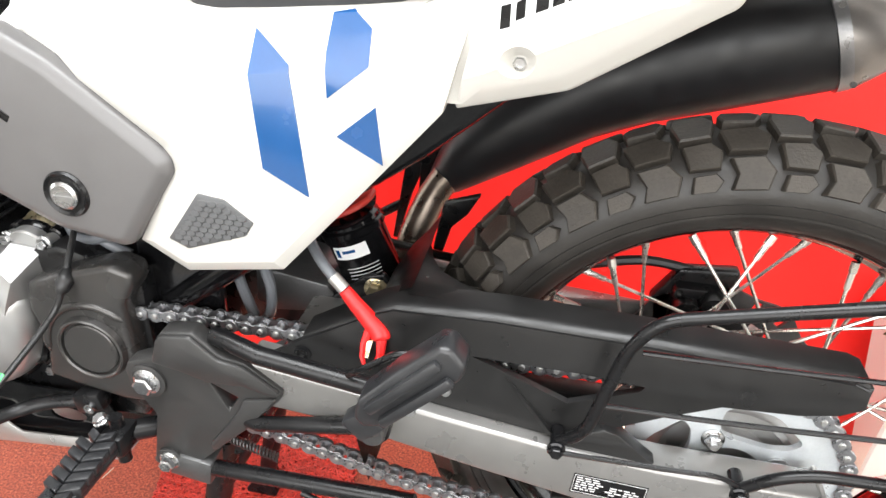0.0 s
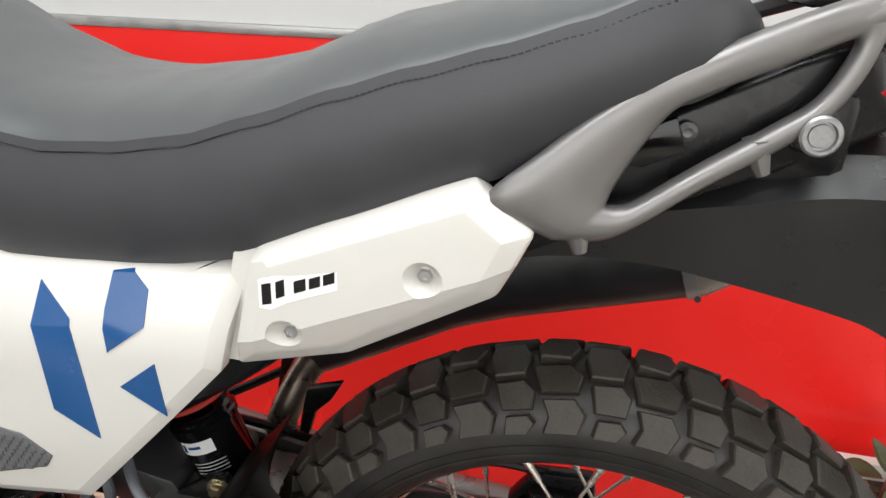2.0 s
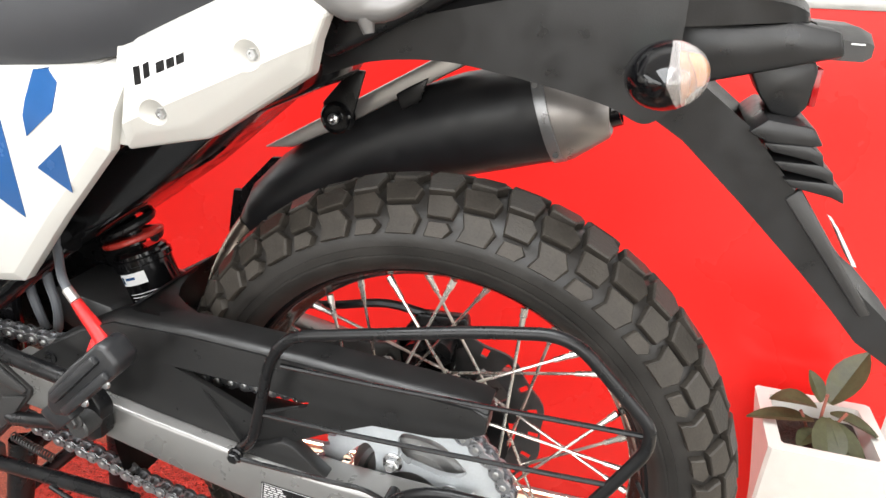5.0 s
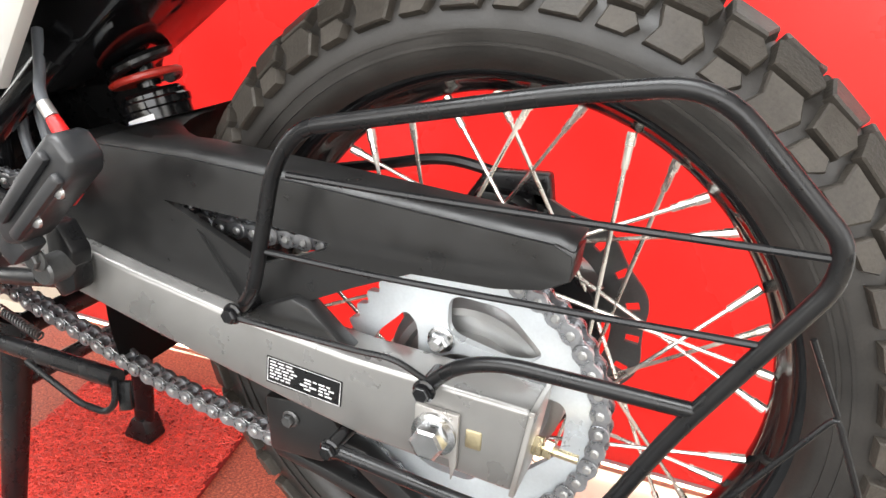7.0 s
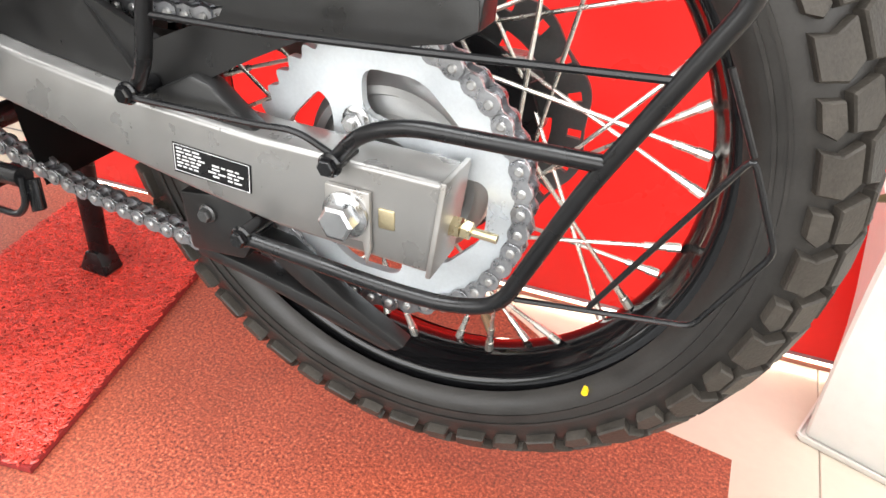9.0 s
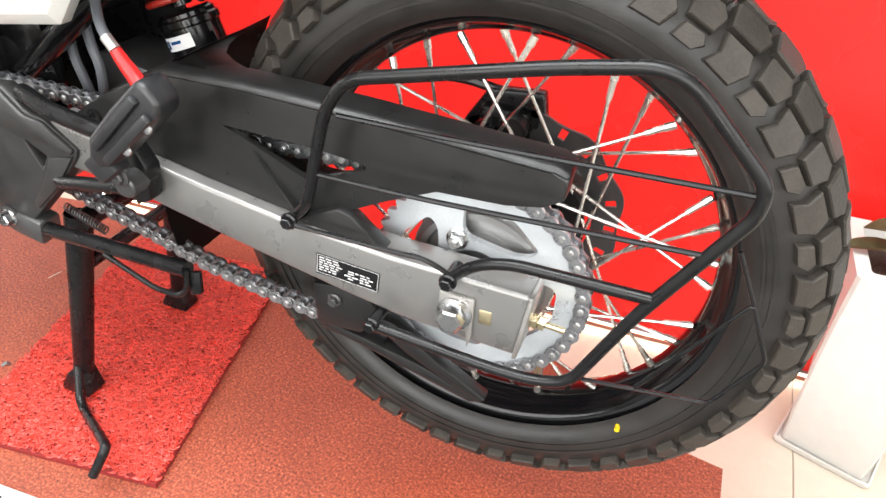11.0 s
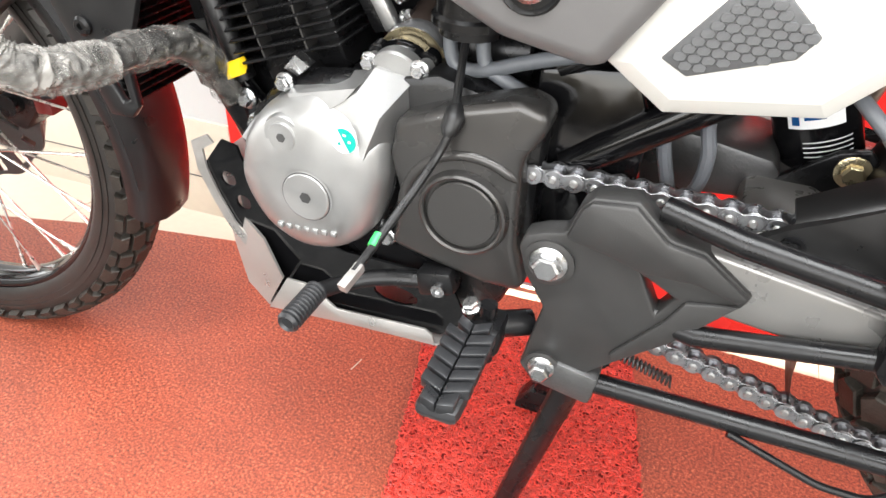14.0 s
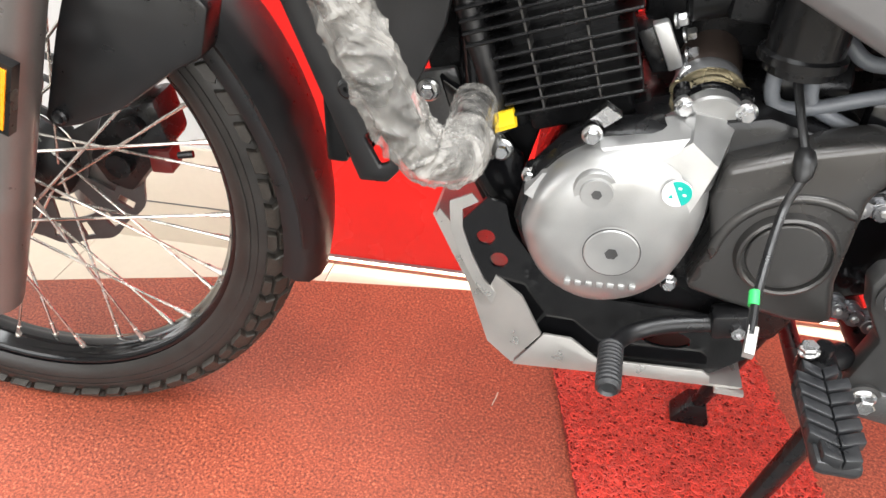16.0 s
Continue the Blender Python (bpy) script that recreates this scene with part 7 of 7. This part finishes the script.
part("elbow_boss", rod((-0.716, -0.040, 0.553), (-0.716, -0.012, 0.553), 0.0085, 6, bev=0.001), "bracketsilver", neck)
part("bolt", hexbolt((-0.716, -0.040, 0.553), (0, -1, 0.2), 0.010, 0.006, 0.0085), "steel", neck)
part("flange_plate", plate([(-0.750, 0.588), (-0.738, 0.592), (-0.7195, 0.558), (-0.730, 0.552)], -0.034, -0.022, 0.002), "alloy", neck, "pale cast flange")
part("flange_body", plate([(-0.760, 0.580), (-0.748, 0.586), (-0.728, 0.552), (-0.742, 0.548)], -0.030, 0.020, 0.002), "satin", neck)
for p in ((-0.7235, -0.022, 0.579), (-0.7185, -0.022, 0.564), (-0.733, -0.028, 0.591)):
    part("bolt", hexbolt(p, (0.9, -0.2, 0.35), 0.009, 0.008, 0.0060), "steel", neck)
# canister, hoses, loose lead
part("vapour_canister", lathe([(0, 0), (0.0245, 0), (0.0245, 0.006), (0.0305, 0.008), (0.0305, 0.014), (0.0270, 0.016), (0.0270, 0.16), (0, 0.16)], (-0.646, -0.062, 0.575), (0, 0, 1), 36), "satin", bike, "black cylindrical canister")
for pts, r in ((((-0.661, -0.066, 0.582), (-0.660, -0.067, 0.560), (-0.652, -0.068, 0.549), (-0.630, -0.070, 0.551), (-0.595, -0.074, 0.565), (-0.55, -0.078, 0.580)), 0.0056), (((-0.636, -0.066, 0.582), (-0.632, -0.068, 0.556), (-0.618, -0.070, 0.547), (-0.597, -0.070, 0.538)), 0.0056),
               (((-0.62, -0.05, 0.60), (-0.60, -0.06, 0.585), (-0.57, -0.07, 0.59)), 0.0056)):
    part("hose", tube(spline(pts, 6), r, 12), "hose", bike, "grey rubber hose")
lead = part("loose_lead", tube(spline([(-0.648, -0.066, 0.578), (-0.642, -0.095, 0.552), (-0.637, -0.122, 0.527), (-0.646, -0.136, 0.500), (-0.660, -0.185, 0.470), (-0.667, -0.222, 0.456)], 6), 0.0032, 10), "black", bike, "black wiring lead hanging loose")
part("tape", tube([(-0.6630, -0.190, 0.4678), (-0.664, -0.200, 0.4635)], 0.0038, 12), "green", lead, "green tape")
part("connector", tube([(-0.665, -0.216, 0.4575), (-0.669, -0.236, 0.451)], 0.0045, 4), "skid", lead, "grey metal connector")
part("lead_grommet", tube([(-0.638, -0.108, 0.538), (-0.6375, -0.112, 0.535), (-0.637, -0.118, 0.530), (-0.638, -0.124, 0.524), (-0.639, -0.127, 0.520)], 0.0080, 14, radii=[0.0035, 0.0070, 0.0080, 0.0068, 0.0034]), "black", lead)
part("throttle_body", join(plate([(-0.75, 0.555), (-0.575, 0.555), (-0.555, 0.80), (-0.78, 0.80)], 0.0, 0.05, 0.006), rod((-0.73, -0.02, 0.615), (-0.63, -0.02, 0.64), 0.026, 24, bev=0.003), box(-0.70, -0.655, -0.05, 0.0, 0.60, 0.66, 0.006)), "satin", bike, "black throttle body and intake duct")
part("starter_motor", join(rod((-0.66, -0.03, 0.555), (-0.60, -0.03, 0.555), 0.022, 24, bev=0.003)), "satin", bike, "black starter motor")

# ---- skid plate ----
web = plate_holes([(-0.858, 0.458), (-0.884, 0.424), (-0.876, 0.402), (-0.818, 0.298), (-0.645, 0.306), (-0.620, 0.330), (-0.640, 0.372), (-0.74, 0.372), (-0.80, 0.385), (-0.835, 0.430), (-0.842, 0.455)],
                  [circle(-0.856, 0.419, 0.008), circle(-0.843, 0.397, 0.008), [(-0.690 + 0.022 * math.cos(2 * math.pi * k / 16), 0.338 + 0.010 * math.sin(2 * math.pi * k / 16)) for k in range(16)]], -0.104, -0.101)
skid = part("skid_plate", web, "gloss", bike, "folded metal skid plate, black inside with pale edges")
rim_in = [(-0.905, -0.060, 0.412), (-0.873, -0.085, 0.397), (-0.857, -0.090, 0.402), (-0.843, -0.105, 0.380), (-0.819, -0.114, 0.369), (-0.798, -0.121, 0.335)]
rim_out = [(-0.908, -0.062, 0.404), (-0.888, -0.082, 0.382), (-0.869, -0.095, 0.360), (-0.860, -0.102, 0.340), (-0.846, -0.110, 0.308), (-0.822, -0.115, 0.291)]
part("skid_rim", bevel(loft([[a, b, (b[0], b[1] + 0.003, b[2] + 0.002), (a[0], a[1] + 0.003, a[2])] for a, b in zip(rim_in, rim_out)]), 0.0006), "skid", skid, "pale folded metal edge")
part("skid_rim", plate([(-0.820, 0.290), (-0.796, 0.333), (-0.771, 0.333), (-0.745, 0.313), (-0.655, 0.320), (-0.648, 0.315), (-0.646, 0.306), (-0.735, 0.298)], -0.118, -0.115, 0.0008), "skid", skid, "pale folded metal edge")
floor_line = [(-0.912, 0.055, 0.402), (-0.888, 0.080, 0.380), (-0.869, 0.094, 0.358), (-0.860, 0.101, 0.338), (-0.846, 0.109, 0.306), (-0.822, 0.114, 0.2895), (-0.62, 0.114, 0.302)]
part("skid_front", loft([[(x, -w, z), (x, w, z), (x + 0.003, w, z + 0.003), (x + 0.003, -w, z + 0.003)] for x, w, z in floor_line]), "skid", skid)
part("skid_flange", plate_holes([(-0.870, 0.462), (-0.888, 0.452), (-0.886, 0.425), (-0.876, 0.398), (-0.862, 0.370), (-0.846, 0.350), (-0.839, 0.358), (-0.854, 0.375), (-0.867, 0.402), (-0.876, 0.427), (-0.877, 0.446), (-0.864, 0.455)], [], -0.1068, -0.1046), "skid", skid, "pale folded metal edge")
# Pale bar in place of a small highlight on the lower edge.
part("highlight_tab", box(-0.640, -0.615, -0.118, -0.112, 0.2965, 0.3005), "skid", skid)


# ---- front end ----
fb, ft = Vector((-1.394, -0.105, 0.245)), Vector((-1.100, -0.105, 0.960))
fd = (ft - fb).normalized()
for sgn in (1, -1):
    b = Vector((fb.x, fb.y * sgn, fb.z))
    leg = part("fork_leg", lathe([(0, 0), (0.028, 0), (0.0325, 0.006), (0.0335, 0.05), (0.0335, 0.155), (0.0350, 0.162), (0.0335, 0.170), (0.0335, 0.46), (0.022, 0.47), (0.0205, 0.78), (0, 0.78)], b, fd, 36), "fork", bike, "bronze-grey telescopic fork leg")
    if sgn > 0:
        front_leg = leg
side_v = Vector((fd.z, 0, -fd.x))


def on_fork(u, h, out=0.0):
    """A place on the fork leg's outer face: u across, h up the leg."""
    return fb + fd * h + side_v * u + Vector((0, -0.0325 - out, 0))


refl = loft([[on_fork(0.000, 0.272), on_fork(0.041, 0.272), on_fork(0.041, 0.340), on_fork(0.000, 0.340)], [on_fork(0.000, 0.272, 0.010), on_fork(0.041, 0.272, 0.010), on_fork(0.041, 0.340, 0.010), on_fork(0.000, 0.340, 0.010)]])
part("fork_reflector", bevel(refl, 0.002), "satin", front_leg, "amber reflector in a black frame")
r2 = loft([[on_fork(0.004, 0.277, 0.009), on_fork(0.037, 0.277, 0.009), on_fork(0.037, 0.335, 0.009), on_fork(0.004, 0.335, 0.009)], [on_fork(0.004, 0.277, 0.0115), on_fork(0.037, 0.277, 0.0115), on_fork(0.037, 0.335, 0.0115), on_fork(0.004, 0.335, 0.0115)]])
part("fork_reflector_face", r2, "amber", front_leg, "ribbed amber reflector")
txt = bpy.data.curves.new("letters", "FONT")
txt.body, txt.size, txt.extrude, txt.align_x, txt.shear = "ABS", 0.026, 0.0004, "CENTER", 0.25
txt_ob = new("letters", txt)
dg = bpy.context.evaluated_depsgraph_get()
letters = bpy.data.meshes.new_from_object(txt_ob.evaluated_get(dg))
bpy.data.objects.remove(txt_ob)
letters.materials.clear()
letters.materials.append(M["satin"])
lt = new("letters", letters)
lt.parent = front_leg
lt.matrix_basis = Matrix.Translation(on_fork(0.009, 0.118, 0.0012)) @ Matrix((( -side_v.x * 0 + fd.x, -side_v.x, 0, 0), (0, 0, -1, 0), (fd.z, -side_v.z, 0, 0), (0, 0, 0, 1)))
tagged(lt, "black printed letters")

# front mudguard: an arched shell over the wheel
def arch(profile, centre, a0, a1, n):
    rows_ = []
    for k in range(n + 1):
        a = radians(a0 + (a1 - a0) * k / n)
        taper = min(1.0, 0.80 + 0.02 * k)
        rows_.append([(centre[0] + r * math.cos(a), y * taper, centre[2] + r * math.sin(a)) for r, y in profile])
    return loft(rows_)


shell = [(0.334, -0.052), (0.352, -0.058), (0.366, -0.052), (0.375, -0.030), (0.378, 0.0), (0.375, 0.030), (0.366, 0.052), (0.352, 0.058), (0.334, 0.052), (0.336, 0.048), (0.352, 0.054), (0.364, 0.048), (0.372, 0.028), (0.375, 0.0), (0.372, -0.028), (0.364, -0.048), (0.352, -0.054), (0.336, -0.048)]
fender = part("front_mudguard", arch(shell, FRONT, -13, 150, 44), "black", bike, "black plastic front mudguard", 50)
fender.matrix_basis = STEER
part("mudguard_rib", arch([(0.350, -0.0555), (0.358, -0.062), (0.366, -0.053)], FRONT, -5, 45, 20), "black", fender, "", 40)
stay_poly = [(-1.272, 0.462), (-1.262, 0.452), (-1.238, 0.458), (-1.194, 0.477), (-1.140, 0.516), (-1.110, 0.532), (-1.098, 0.575), (-1.15, 0.640), (-1.20, 0.625), (-1.228, 0.566), (-1.238, 0.545)]
part("mudguard_stay", plate(stay_poly, -0.094, -0.056, 0.005), "black", fender)
part("stay_bolt", lathe([(0, 0), (0.0075, 0), (0.0075, 0.004), (0.005, 0.006), (0, 0.004)], (-1.254, -0.094, 0.467), (0, -1, 0), 18), "satin", fender)

# radiator shroud, oil cooler
shroud = part("radiator_shroud", plate_holes([(-1.09, 0.80), (-0.961, 0.467), (-0.938, 0.468), (-0.928, 0.480), (-0.930, 0.520), (-0.895, 0.60), (-0.86, 0.80)], [[(-0.944, 0.482), (-0.936, 0.486), (-0.938, 0.512), (-0.950, 0.516), (-0.956, 0.506)]], -0.118, -0.110, 0.002), "black", bike, "black plastic radiator shroud")
part("shroud_bolt", lathe([(0, 0), (0.0085, 0), (0.0085, 0.003), (0.006, 0.005), (0.003, 0.005), (0.003, 0.002), (0, 0.002)], (-0.966, -0.118, 0.547), (0, -1, 0), 18), "satin", shroud)
cooler = part("oil_cooler", box(-1.005, -0.985, -0.075, 0.075, 0.455, 0.70, 0.004), "gloss", bike, "black finned oil cooler")
cool_fin = finish("cooler_fin", box(-0.007, 0.020, -0.074, 0.074, -0.0006, 0.0006), "satin", 0)
for k in range(34):
    ob = new("cooler_fin", cool_fin)
    ob.parent = cooler
    ob.location = (-0.988, 0, 0.462 + 0.007 * k)
part("frame_bracket", plate([(-0.938, 0.530), (-0.900, 0.540), (-0.886, 0.508), (-0.905, 0.470), (-0.922, 0.474)], -0.042, -0.032, 0.002), "bracketgrey", bike, "grey steel frame bracket")
for p in ((-0.921, -0.044, 0.519), (-0.853, -0.064, 0.483)):
    part("frame_bolt", hexbolt(p, (0, -1, 0), 0.012, 0.007, 0.010), "steel", bike, "zinc hexagon bolt", 20)
part("frame_cradle", plate([(-0.985, 0.79), (-0.845, 0.79), (-0.828, 0.62), (-0.822, 0.50), (-0.840, 0.42), (-0.868, 0.43), (-0.915, 0.50), (-0.935, 0.58)], -0.035, 0.035, 0.006), "satin", bike, "black frame cradle and wiring cover")
part("engine_mount", plate([(-0.91, 0.54), (-0.875, 0.52), (-0.835, 0.475), (-0.825, 0.42), (-0.86, 0.43), (-0.885, 0.47)], -0.062, -0.050, 0.003), "gloss", bike, "black engine mount plate")
part("yellow_tie", tube([(-0.870, -0.074, 0.506), (-0.844, -0.076, 0.519)], 0.0085, 8, flat=0.5), "yellow", bike, "yellow tape tag")
part("wiring_loom", tube(spline([(-0.90, -0.05, 0.72), (-0.895, -0.06, 0.62), (-0.870, -0.062, 0.55), (-0.855, -0.06, 0.50)], 6), 0.010, 12), "black", bike, "thick black wiring loom")

# engine crash bar, still wrapped in clear film
way = spline([(-0.950, -0.278, 0.770), (-0.925, -0.282, 0.695), (-0.905, -0.282, 0.648), (-0.886, -0.281, 0.608), (-0.872, -0.276, 0.588), (-0.862, -0.262, 0.579), (-0.860, -0.236, 0.570), (-0.862, -0.205, 0.565), (-0.867, -0.158, 0.557), (-0.871, -0.115, 0.545), (-0.870, -0.085, 0.518), (-0.866, -0.066, 0.480)], 12)
bar = part("crash_bar", tube(way, 0.0112, 16), "satin", bike, "black crash bar wrapped in crinkled clear film")


def crinkled(line, r, deep, seed):
    """A sleeve of film round the bar, pulled into slanting folds."""
    sides = 56
    bm = tube(line, r, sides)
    for i, v in enumerate(bm.verts):
        k, a = divmod(i, sides)
        if k >= len(line):
            continue
        a *= 2 * math.pi / sides
        a += k * 0.035
        q = Vector((k * 0.055, 0.75 * math.cos(a), 0.75 * math.sin(a) + seed))
        f = 1 - abs(noise.noise(q * 1.25)) * 2.2
        g = 1 - abs(noise.noise(Vector((k * 0.10, 1.1 * math.cos(a - k * 0.09), 1.1 * math.sin(a - k * 0.09) + seed)))) * 2.2
        v.co += (v.co - line[k]).normalized() * deep * (0.8 * max(f, 0) ** 2 + 0.5 * max(g, 0) ** 2 - 0.6)
    return bm


fine_way = spline(way[::3] + [way[-1]], 9)
cut = int(len(fine_way) * 0.62)
part("film_wrap", crinkled(fine_way[:cut + 4], 0.0150, 0.0034, 3.0), "film", bar, "crinkled clear plastic film", 24)
part("film_wrap", crinkled(fine_way[cut:-14], 0.0142, 0.0026, 8.0), "film_thin", bar, "thin clear film, bar showing through", 24)
